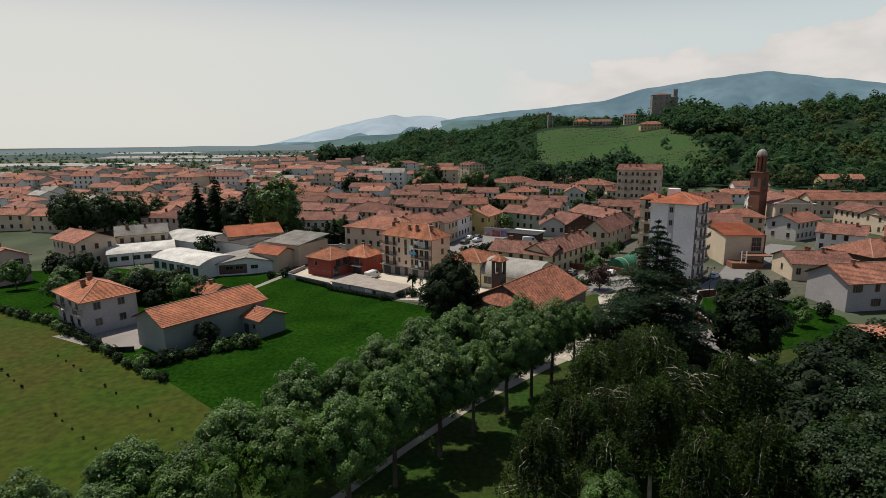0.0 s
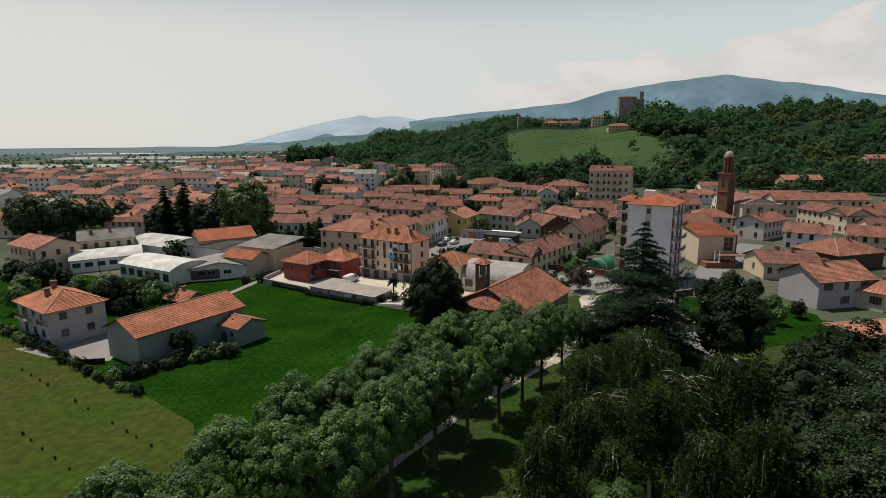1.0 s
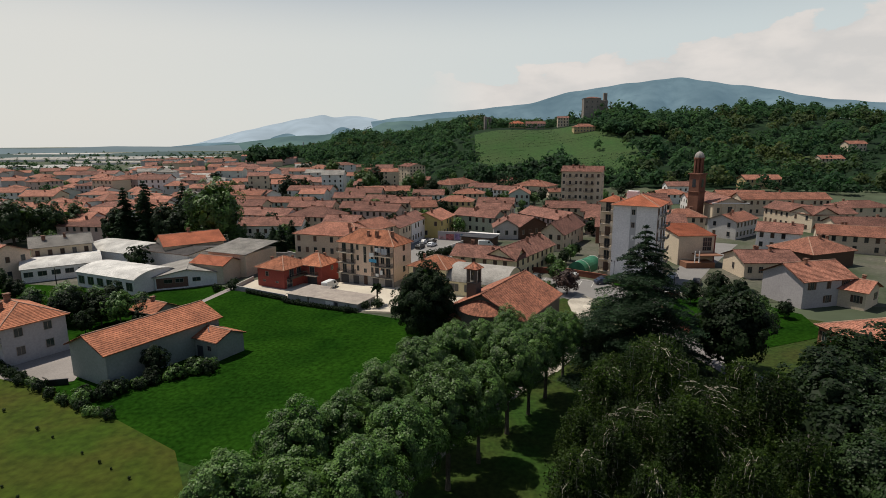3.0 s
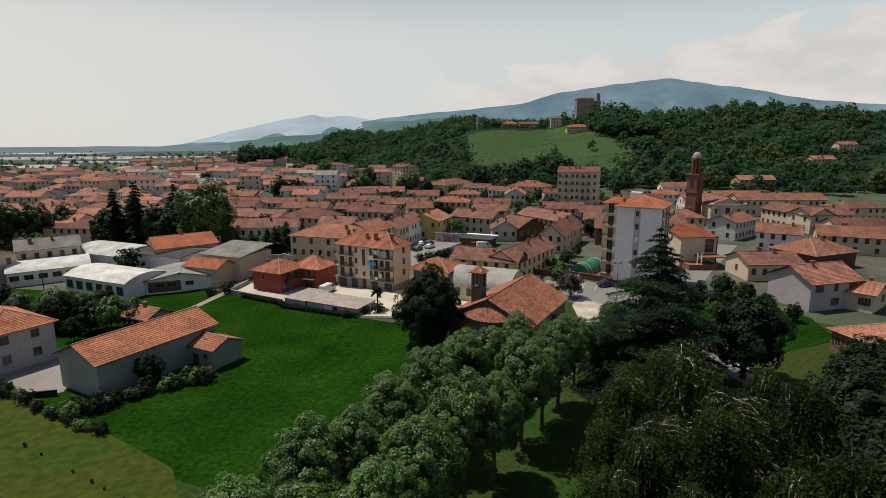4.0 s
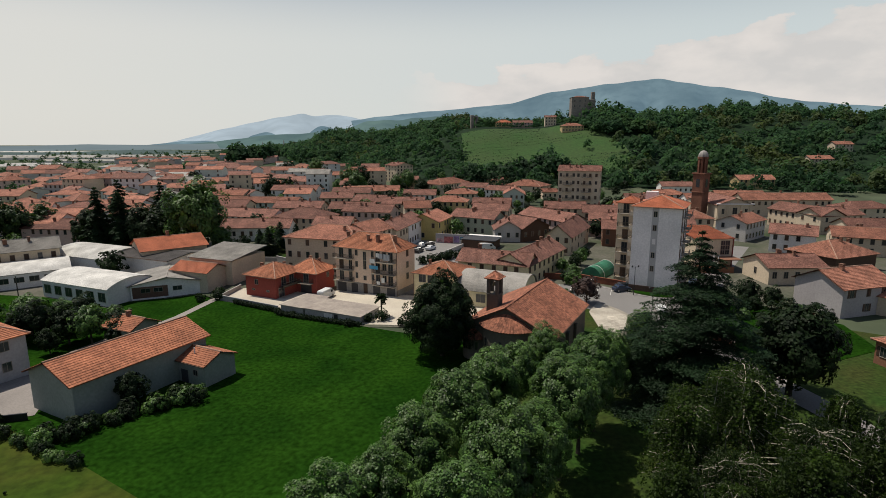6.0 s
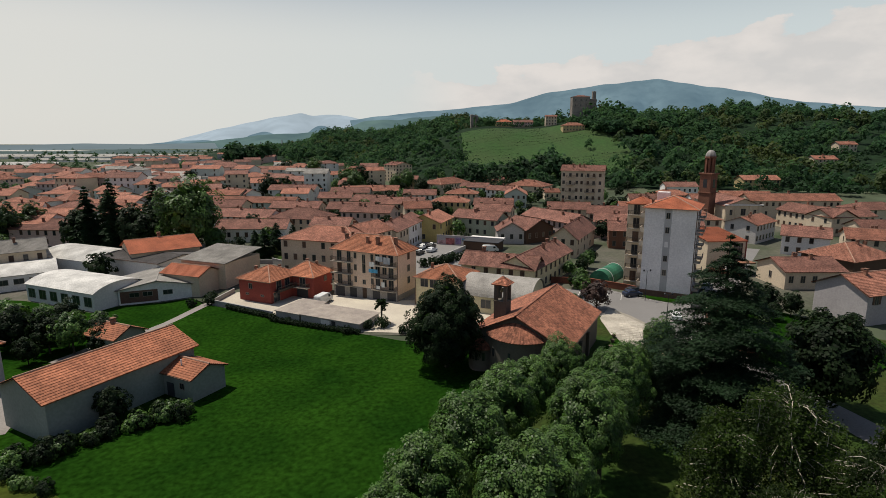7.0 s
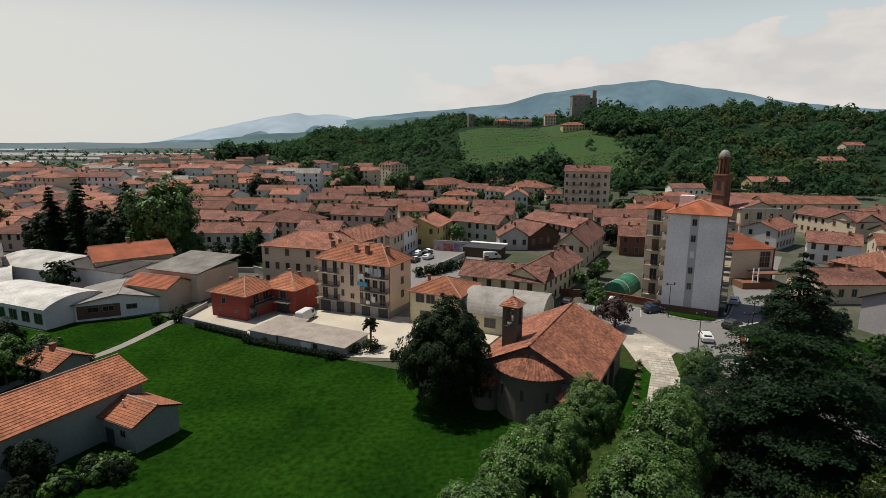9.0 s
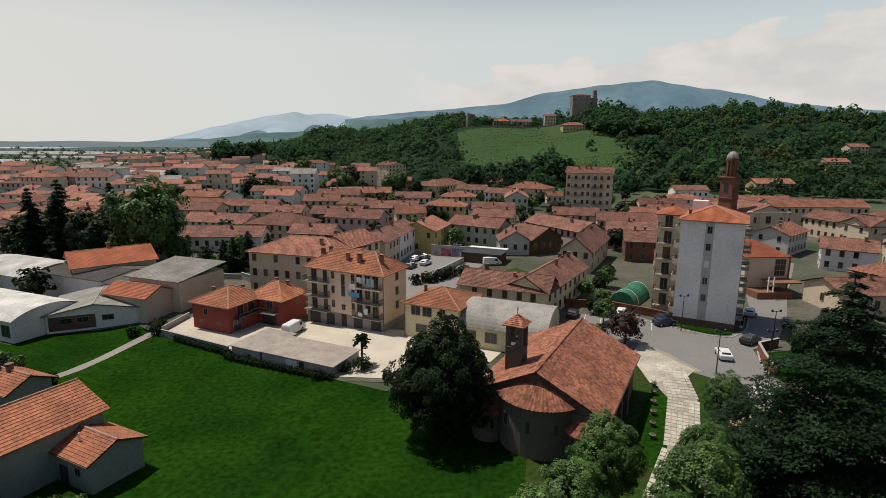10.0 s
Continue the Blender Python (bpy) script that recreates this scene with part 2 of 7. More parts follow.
def attach(name, me, parent, m=None, label=""):
    ob = new(name, me)
    ob.parent = parent
    if m is not None:
        ob.matrix_basis = m
    if label:
        tagged(ob, label)
    return ob


def box_data(name, lo, hi, mat, bevel=0.0):
    bm = bmesh.new()
    bmesh.ops.create_cube(bm, size=1.0)
    for v in bm.verts:
        v.co = Vector([lo[i] + (v.co[i] + 0.5) * (hi[i] - lo[i]) for i in range(3)])
    if bevel:
        bmesh.ops.bevel(bm, geom=bm.edges[:], offset=bevel, segments=1, affect="EDGES")
    me = bpy.data.meshes.new(name)
    bm.to_mesh(me)
    bm.free()
    me.materials.append(mat)
    return me


def boxes_data(name, spans, mat):
    """Several boxes joined into one part."""
    verts, faces = [], []
    for lo, hi in spans:
        b = len(verts)
        verts += [(x, y, z) for z in (lo[2], hi[2]) for y in (lo[1], hi[1]) for x in (lo[0], hi[0])]
        faces += [tuple(b + i for i in f) for f in ((0, 2, 3, 1), (4, 5, 7, 6), (0, 1, 5, 4), (2, 6, 7, 3), (0, 4, 6, 2), (1, 3, 7, 5))]
    return mesh_from(name, verts, faces, mat)


def prism_data(name, outline, z0, z1, mat):
    """An upright slab over an outline (counter-clockwise)."""
    n = len(outline)
    verts = [(x, y, z0) for x, y in outline] + [(x, y, z1) for x, y in outline]
    faces = [tuple(range(n, 2 * n)), tuple(range(n - 1, -1, -1))] + [(i, (i + 1) % n, n + (i + 1) % n, n + i) for i in range(n)]
    return mesh_from(name, verts, faces, mat)


def tube_data(name, points, radii, mat, sides=7):
    verts, faces = [], []
    for i, (p, r) in enumerate(zip(points, radii)):
        p = Vector(p)
        q = Vector(points[min(i + 1, len(points) - 1)]) - Vector(points[max(i - 1, 0)])
        rot = q.to_track_quat("Z", "Y")
        for k in range(sides):
            a = 2 * math.pi * k / sides
            verts.append(p + rot @ Vector((math.cos(a) * r, math.sin(a) * r, 0)))
        if i:
            b = (i - 1) * sides
            faces += [(b + k, b + (k + 1) % sides, b + sides + (k + 1) % sides, b + sides + k) for k in range(sides)]
    faces.append(tuple(range(sides - 1, -1, -1)))
    faces.append(tuple(range(len(verts) - sides, len(verts))))
    return mesh_from(name, verts, faces, mat)


# ---- roofs ----
def slope_courses(verts, faces, p0, p1, q0, q1, step=0.36, lift=0.05, thick=0.16):
    """One roof slope from the eave p0-p1 to the ridge q0-q1, laid in overlapping courses."""
    p0, p1, q0, q1 = (Vector(v) for v in (p0, p1, q0, q1))
    nrm = (p1 - p0).cross(q0 - p0 if (q0 - p0).length > 0.1 else q1 - p0).normalized()
    if nrm.z < 0:
        nrm = -nrm
    mid = ((q0 + q1) - (p0 + p1)).length / 2
    n = max(1, int(mid / step))
    for i in range(n):
        a, b = i / n, (i + 1) / n
        lo0, lo1, hi0, hi1 = p0.lerp(q0, a), p1.lerp(q1, a), p0.lerp(q0, b), p1.lerp(q1, b)
        s = len(verts)
        foot = nrm * (thick if i == 0 else 0.0)
        verts += [lo0 + nrm * lift, lo1 + nrm * lift, hi1, hi0, lo0 - foot, lo1 - foot]
        faces += [(s, s + 1, s + 2, s + 3), (s + 4, s + 5, s + 1, s)]
    s = len(verts)
    verts += [p0 - nrm * thick, p1 - nrm * thick, q1 - nrm * thick, q0 - nrm * thick]
    faces += [(s + 3, s + 2, s + 1, s)]


def ridge_line(verts, faces, a, b, r=0.13):
    a, b = Vector(a), Vector(b)
    d = (b - a).normalized()
    side = d.cross(Vector((0, 0, 1))).normalized()
    up = side.cross(d)
    s = len(verts)
    for p in (a, b):
        verts += [p + side * r, p + side * r * 0.6 + up * r, p - side * r * 0.6 + up * r, p - side * r]
    faces += [(s, s + 4, s + 5, s + 1), (s + 1, s + 5, s + 6, s + 2), (s + 2, s + 6, s + 7, s + 3), (s, s + 1, s + 2, s + 3), (s + 7, s + 6, s + 5, s + 4)]


def welded(me):
    bm = bmesh.new()
    bm.from_mesh(me)
    bmesh.ops.remove_doubles(bm, verts=bm.verts[:], dist=0.002)
    bm.to_mesh(me)
    bm.free()
    return me


def roof_data(kind, w, d, h, rise, mat, over=0.55, step=0.36):
    """A roof over the rectangle 0..w, 0..d, with its eave at h. Returns the roof, its ridges and its rise profile."""
    x0, x1, y0, y1 = -over, w + over, -over, d + over
    v, f, rv, rf = [], [], [], []
    z = h - over * rise / (d / 2 if kind in ("gable", "hip") else w / 2)
    if kind == "hip":
        run = (y1 - y0) / 2
        top = h + rise
        if x1 - x0 >= y1 - y0:
            a, b = (x0 + run, (y0 + y1) / 2, top), (x1 - run, (y0 + y1) / 2, top)
            slope_courses(v, f, (x0, y0, z), (x1, y0, z), a, b, step)
            slope_courses(v, f, (x1, y1, z), (x0, y1, z), b, a, step)
            slope_courses(v, f, (x1, y0, z), (x1, y1, z), b, b, step)
            slope_courses(v, f, (x0, y1, z), (x0, y0, z), a, a, step)
        else:
            run = (x1 - x0) / 2
            a, b = ((x0 + x1) / 2, y0 + run, top), ((x0 + x1) / 2, y1 - run, top)
            slope_courses(v, f, (x0, y0, z), (x1, y0, z), a, a, step)
            slope_courses(v, f, (x1, y1, z), (x0, y1, z), b, b, step)
            slope_courses(v, f, (x1, y0, z), (x1, y1, z), a, b, step)
            slope_courses(v, f, (x0, y1, z), (x0, y0, z), b, a, step)
        for p in ((x0, y0, z), (x1, y0, z), (x1, y1, z), (x0, y1, z)):
            e = a if (Vector(p) - Vector(a)).length < (Vector(p) - Vector(b)).length else b
            ridge_line(rv, rf, p, e)
        if (Vector(a) - Vector(b)).length > 0.3:
            ridge_line(rv, rf, a, b)
    elif kind == "gable":
        m = d / 2
        slope_courses(v, f, (x0, y0, z), (x1, y0, z), (x0, m, h + rise), (x1, m, h + rise), step)
        slope_courses(v, f, (x1, y1, z), (x0, y1, z), (x1, m, h + rise), (x0, m, h + rise), step)
        ridge_line(rv, rf, (x0, m, h + rise), (x1, m, h + rise))
    elif kind == "gablef":
        m = w / 2
        slope_courses(v, f, (x1, y0, z), (x1, y1, z), (m, y0, h + rise), (m, y1, h + rise), step)
        slope_courses(v, f, (x0, y1, z), (x0, y0, z), (m, y1, h + rise), (m, y0, h + rise), step)
        ridge_line(rv, rf, (m, y0, h + rise), (m, y1, h + rise))
    elif kind == "shed":
        slope_courses(v, f, (x0, y0, h), (x1, y0, h), (x0, y1, h + rise), (x1, y1, h + rise), step)
    return welded(mesh_from("roof", v, f, mat)), (mesh_from("ridge", rv, rf, RIDGE if mat.name in ("roof_newtile", "roof_flatred", "roof_orange") else mat) if rv else None)


def wall_data(kind, w, d, h, rise, mat, foot=1.0):
    verts = [(0, 0, -foot), (w, 0, -foot), (w, d, -foot), (0, d, -foot), (0, 0, h), (w, 0, h), (w, d, h), (0, d, h)]
    faces = [(0, 1, 5, 4), (1, 2, 6, 5), (2, 3, 7, 6), (3, 0, 4, 7), (3, 2, 1, 0), (4, 5, 6, 7)]
    if kind == "gable":
        verts += [(0, d / 2, h + rise - 0.1), (w, d / 2, h + rise - 0.1)]
        faces += [(1, 2, 6, 9, 5)[2:] + (), (7, 4, 8)]
        faces[-2] = (5, 6, 9)
        faces += [(4, 5, 9, 8), (6, 7, 8, 9)]
        faces.remove((4, 5, 6, 7))
    elif kind == "gablef":
        verts += [(w / 2, 0, h + rise - 0.1), (w / 2, d, h + rise - 0.1)]
        faces += [(4, 5, 8), (6, 7, 9), (5, 6, 9, 8), (7, 4, 8, 9)]
        faces.remove((4, 5, 6, 7))
    return mesh_from("wall", verts, faces, mat)


# ---- windows, chimneys ----
WINDOW_MESH = {}


def window_parts(w, h, shutters):
    key = (w, h, shutters)
    if key not in WINDOW_MESH:
        t = 0.07
        frame_me = boxes_data("window_frame", [((-w / 2 - t, -0.05, -h / 2 - t), (-w / 2, 0.03, h / 2 + t)), ((w / 2, -0.05, -h / 2 - t), (w / 2 + t, 0.03, h / 2 + t)),
                              ((-w / 2, -0.05, h / 2), (w / 2, 0.03, h / 2 + t)), ((-w / 2, -0.09, -h / 2 - t), (w / 2, 0.03, -h / 2)), ((-0.03, -0.02, -h / 2), (0.03, 0.03, h / 2))], FRAME)
        pane_me = box_data("pane", (-w / 2, -0.015, -h / 2), (w / 2, 0.03, h / 2), GLASS)
        sh = box_data("shutter", (-w / 4, -0.045, -h / 2), (w / 4, 0.02, h / 2), SHUTTER, 0.012)
        WINDOW_MESH[key] = (frame_me, pane_me, sh)
    return WINDOW_MESH[key]


def plain_window(w, h, closed):
    """A far window in one piece: frame, sill and pane or closed shutters."""
    key = (w, h, closed, "plain")
    if key not in WINDOW_MESH:
        t = 0.08
        me = boxes_data("window", [((-w / 2 - t, -0.05, -h / 2 - t), (-w / 2, 0.03, h / 2 + t)), ((w / 2, -0.05, -h / 2 - t), (w / 2 + t, 0.03, h / 2 + t)),
                        ((-w / 2, -0.05, h / 2), (w / 2, 0.03, h / 2 + t)), ((-w / 2, -0.1, -h / 2 - t), (w / 2, 0.03, -h / 2)), ((-w / 2, -0.02, -h / 2), (w / 2, 0.03, h / 2))], FRAME)
        me.materials.append(SHUTTER if closed else GLASS)
        for p in me.polygons[-6:]:
            p.material_index = 1
        WINDOW_MESH[key] = me
    return WINDOW_MESH[key]


def add_window(parent, x, y, z, rz, w=0.95, h=1.45, shutters=False, closed=False, plain=False):
    """A window on a wall: its outside looks along the turned -y."""
    if plain:
        return attach("window", plain_window(w, round(h, 1), closed), parent, pose(x, y, z, 0, 0, rz))
    frame_me, pane_me, sh = window_parts(w, h, shutters)
    win = attach("window", frame_me, parent, pose(x, y, z, 0, 0, rz))
    if closed:
        attach("shutter", sh, win, pose(-w / 4 - 0.004, -0.02, 0))
        attach("shutter", sh, win, pose(w / 4 + 0.004, -0.02, 0))
    else:
        attach("pane", pane_me, win)
        if shutters:
            attach("shutter", sh, win, pose(-w * 0.75 - 0.09, -0.01, 0))
            attach("shutter", sh, win, pose(w * 0.75 + 0.09, -0.01, 0))
    return win


CH = boxes_data("chimney", [((-0.3, -0.3, -1.0), (0.3, 0.3, 0.75)), ((-0.38, -0.38, 0.75), (0.38, 0.38, 0.85)), ((-0.26, -0.26, 0.85), (-0.16, 0.26, 1.05)),
                            ((0.16, -0.26, 0.85), (0.26, 0.26, 1.05)), ((-0.4, -0.4, 1.05), (0.4, 0.4, 1.13))], CHIMNEY)


def roof_height(kind, w, d, h, rise, x, y, over=0.55):
    if kind == "gable":
        return h + rise * (1 - abs(y - d / 2) / (d / 2))
    if kind == "gablef":
        return h + rise * (1 - abs(x - w / 2) / (w / 2))
    if kind == "hip":
        run = min(w, d) / 2 + over
        return h + rise * max(0, min(min(x, w - x), min(y, d - y)) + over) / run
    return h


HOUSE_WORDS = {"cream": "cream plastered", "white": "white plastered", "yellow": "bright yellow", "green": "pale green", "grey": "grey plastered", "darkwood": "dark timber",
               "pink": "faded pink", "whitegreen": "greenish white", "ochre": "ochre plastered", "brick": "red brick", "lavender": "pale lavender", "peach": "peach", "paleyellow": "pale yellow"}


PLOTS = []


def house(name, a, b, d, h, kind, rise, wall, roof, storeys, sides="frl", chimneys=None, gap=2.6, base=None, step=0.36):
    """A plain house: its front runs from a to b, d deep behind it."""
    rng = random.Random(f"{name}{a}{b}")
    PLOTS.append((*a, *b, d))
    ax, ay = a
    w = math.hypot(b[0] - ax, b[1] - ay)
    rz = math.degrees(math.atan2(b[1] - ay, b[0] - ax))
    g = ground_z((ax + b[0]) / 2, (ay + b[1]) / 2) if base is None else base
    h = h - g
    ob = thing(name, ax, ay, g, rz)
    words = {"orange": "orange clay tiles", "brown": "brown old clay tiles"}.get(roof, "roof tiles")
    tagged(ob, f"{HOUSE_WORDS.get(wall, 'plastered')} {storeys}-storey house with {kind.replace('gablef', 'gable')} roof of {words}", "house", "houses of the town")
    attach("wall", wall_data(kind, w, d, h, rise, wall_mat(wall)), ob)
    rm, ridge = roof_data(kind, w, d, h, rise, roof_mat(roof), step=step)
    attach("roof", rm, ob)
    if ridge:
        attach("ridge", ridge, ob)
    sh = rng.random() < 0.6
    fh = h / storeys
    far = ay > 128
    for k in range(storeys):
        zc = fh * (k + 0.5) + 0.15
        if "f" in sides:
            n = max(1, int(w / gap))
            for i in range(n):
                if rng.random() < 0.88:
                    add_window(ob, w * (i + 0.5) / n, -0.004, zc, 0, 0.95, min(1.5, fh * 0.55), sh, rng.random() < 0.3, far)
        n = max(1, int(d / gap / 1.4))
        for i in range(n):
            if "r" in sides and rng.random() < 0.75:
                add_window(ob, w + 0.004, d * (i + 0.5) / n, zc, 90, 0.95, min(1.5, fh * 0.55), sh, rng.random() < 0.3, far)
            if "l" in sides and rng.random() < 0.75:
                add_window(ob, -0.004, d * (i + 0.5) / n, zc, -90, 0.95, min(1.5, fh * 0.55), sh, rng.random() < 0.3, far)
    for _ in range(rng.randint(1, 3) if chimneys is None else chimneys):
        x, y = rng.uniform(0.2, 0.8) * w, rng.uniform(0.3, 0.7) * d
        attach("chimney", CH, ob, pose(x, y, roof_height(kind, w, d, h, rise, x, y) + 0.1), "brick chimney with a capped top")
    return ob


# ---- trees ----
def leaf_cloud(name, centres, size, mat, rng, up=0.35, outward=None, slim=0.32):
    """Many small bent leaves, one quad each, round the given centres (numpy, n x 3), turned outwards where a direction is given."""
    n = len(centres)
    nrm = rng.normal(size=(n, 3))
    nrm[:, 2] = np.abs(nrm[:, 2]) + up
    nrm /= np.linalg.norm(nrm, axis=1)[:, None]
    if outward is not None:
        nrm = 0.6 * nrm + outward
        nrm /= np.linalg.norm(nrm, axis=1)[:, None] + 1e-9
    t = np.cross(nrm, rng.normal(size=(n, 3)))
    t /= np.linalg.norm(t, axis=1)[:, None] + 1e-9
    b = np.cross(nrm, t)
    s = size * rng.uniform(0.6, 1.3, (n, 1))
    quad = np.stack([centres - t * s * 0.5, centres - b * s * slim + nrm * s * 0.08, centres + t * s * 0.5, centres + b * s * slim + nrm * s * 0.08], 1).reshape(-1, 3)
    me = bpy.data.meshes.new(name)
    me.vertices.add(4 * n)
    me.vertices.foreach_set("co", quad.astype(np.float32).ravel())
    me.loops.add(4 * n)
    me.loops.foreach_set("vertex_index", np.arange(4 * n, dtype=np.int32))
    me.polygons.add(n)
    me.polygons.foreach_set("loop_start", np.arange(0, 4 * n, 4, dtype=np.int32))
    me.materials.append(mat)
    me.update(calc_edges=True)
    me.validate()
    return me


def crown_points(rng, rx, ry, rz, clumps, per, clump_r, low=-0.5, hollow=0.55):
    """Leaf places and directions: clumps spread evenly over an uneven ellipsoid, each a tuft that faces outwards."""
    k = np.arange(clumps) + 0.5
    cz = 1 - (1 - low) * k / clumps
    a = k * 2.39996 + rng.normal(0, 0.35, clumps)
    cr = np.sqrt(np.maximum(0, 1 - cz * cz))
    c = np.stack([np.cos(a) * cr, np.sin(a) * cr, cz], 1) + rng.normal(0, 0.09, (clumps, 3))
    d = c / np.linalg.norm(c, axis=1)[:, None]
    rad = rng.uniform(hollow, 1.0, (clumps, 1)) * (1 + 0.13 * np.sin(d[:, :1] * 5 + 1) * np.cos(d[:, 1:2] * 4))
    c = d * rad * (rx, ry, rz)
    off = rng.normal(size=(clumps, per, 3)) + 0.9 * d[:, None] + (0, 0, 0.35)
    off /= np.linalg.norm(off, axis=2)[:, :, None]
    face = off * 0.65 + d[:, None] * 0.65
    off = off * rng.uniform(0.6, 1.0, (clumps, per, 1)) * clump_r * rng.uniform(0.7, 1.25, (clumps, 1, 1))
    return (c[:, None] + off).reshape(-1, 3), c, face.reshape(-1, 3)


def broadleaf(name, height, rx, rz, mat, seed, label, clumps=70, per=110, leaf=0.34, trunk=0.24, clump_r=0.85, low=-0.55, bark=BARK, category="tree", group="", hollow=0.55, limbs=5, point=0.0):
    rng = np.random.default_rng(seed)
    ob = thing(name)
    tagged(ob, label, category, group)
    mid = height - rz
    pts, c, face = crown_points(rng, rx, rx, rz, clumps, per, clump_r, low, hollow)
    top = mid + 0.35 * rz
    attach("trunk", tube_data("trunk", [(0, 0, -0.3), (0.05, 0.02, mid * 0.4), (-0.05, 0.06, mid * 0.8), (0, 0, top)], [trunk * 1.3, trunk, trunk * 0.8, trunk * 0.25], bark, 8), ob)
    for i in range(limbs):
        e = c[i * len(c) // 5]
        attach("limb", tube_data("limb", [(0, 0, mid * 0.62 + 0.2 * i), (e[0] * 0.4, e[1] * 0.4, mid - 0.2 * rz), (e[0] * 0.8, e[1] * 0.8, mid + e[2] * 0.7)], [trunk * 0.5, trunk * 0.35, 0.04], bark, 5), ob)
    # large quads added deep inside block the light and darken the crown
    deep = max(12, clumps * 3)
    q = rng.normal(size=(deep, 3))
    q = q / np.linalg.norm(q, axis=1)[:, None] * rng.uniform(0.3, 0.8, (deep, 1)) * (rx, rx, rz)
    q = q[q[:, 2] > low * rz * 0.9]
    size = np.concatenate([np.full((len(pts), 1), leaf), np.full((len(q), 1), rx * 0.42)])
    pts = np.concatenate([pts, q])
    pts[:, :2] *= 1 - point * np.clip(pts[:, 2:] / rz + 0.2, -0.3, 1.1)
    pts[:, 2] += mid
    attach("crown", leaf_cloud("crown", pts, size, mat, rng, 0.2, np.concatenate([face, np.zeros_like(q)]), 0.36), ob)
    return ob


def conifer(name, height, radius, mat, seed, label, tiers=22, leaf=0.42, droop=0.16, bare=0.1, taper=0.75, boughs=5, dense=40):
    """A cedar or spruce: flat drooping boughs in tiers, each a fan of side twigs hung with needle sprays."""
    rng = np.random.default_rng(seed)
    ob = thing(name)
    tagged(ob, label, "tree")
    attach("trunk", tube_data("trunk", [(0, 0, -0.3), (0.1, 0, height * 0.5), (0, 0.1, height)], [0.045 * height * 0.55, 0.02 * height * 0.7, 0.04], BARK, 8), ob)
    pts, face, bv, bf = [], [], [], []
    for i in range(tiers):
        f = i / (tiers - 1)
        r = radius * (1 - f) ** taper + 0.35
        for k in range(int(4 + boughs * (1 - f))):
            a = 2.4 * k + 1.3 * i + rng.normal(0, 0.4)
            z = height * (bare + (1 - bare) * f) + rng.normal(0, 0.5 * (1 - f))
            rr = r * rng.uniform(0.55, 1.18)
            n = int(dense * rr + 14)
            u = rng.uniform(0.1, 1.0, n) ** 0.7
            # side twigs leave the bough at even steps and sweep forward
            twig = np.round(u * rr / 0.55) * 0.55 / rr
            v = rng.uniform(-1, 1, n)
            side = v * rr * 0.34 * np.sin(np.clip(twig, 0.05, 1.0) * 2.6) ** 0.8
            along = np.clip(twig + 0.25 * np.abs(side) / rr, 0, 1.05)
            along = along + rng.normal(0, 0.16, n) / rr
            side = side + rng.normal(0, 0.16, n)
            zz = z + rr * 0.14 * along - droop * rr * along ** 2 * 2.0 - 0.28 * np.abs(side) + rng.normal(0, 0.1, n)
            pts.append(np.stack([np.cos(a) * along * rr - np.sin(a) * side, np.sin(a) * along * rr + np.cos(a) * side, zz], 1))
            face.append(np.tile((math.cos(a) * 0.35, math.sin(a) * 0.35, 0.8), (n, 1)))
            s = len(bv)
            tip = Vector((math.cos(a) * rr * 0.9, math.sin(a) * rr * 0.9, z + rr * 0.12 - droop * rr * 1.6))
            t = Vector((-math.sin(a), math.cos(a), 0)) * 0.05
            bv += [Vector((0, 0, z)) + t, Vector((0, 0, z)) - t, Vector((0, 0, z - 0.1)), tip]
            bf += [(s, s + 1, s + 3), (s + 1, s + 2, s + 3), (s + 2, s, s + 3)]
    tagged(attach("bough_frame", mesh_from("bough_frame", bv, bf, BARK), ob), "bare brown boughs under the needles", kind="stuff")
    attach("crown", leaf_cloud("crown", np.concatenate(pts), leaf, mat, rng, 0.3, np.concatenate(face), 0.24), ob)
    return ob


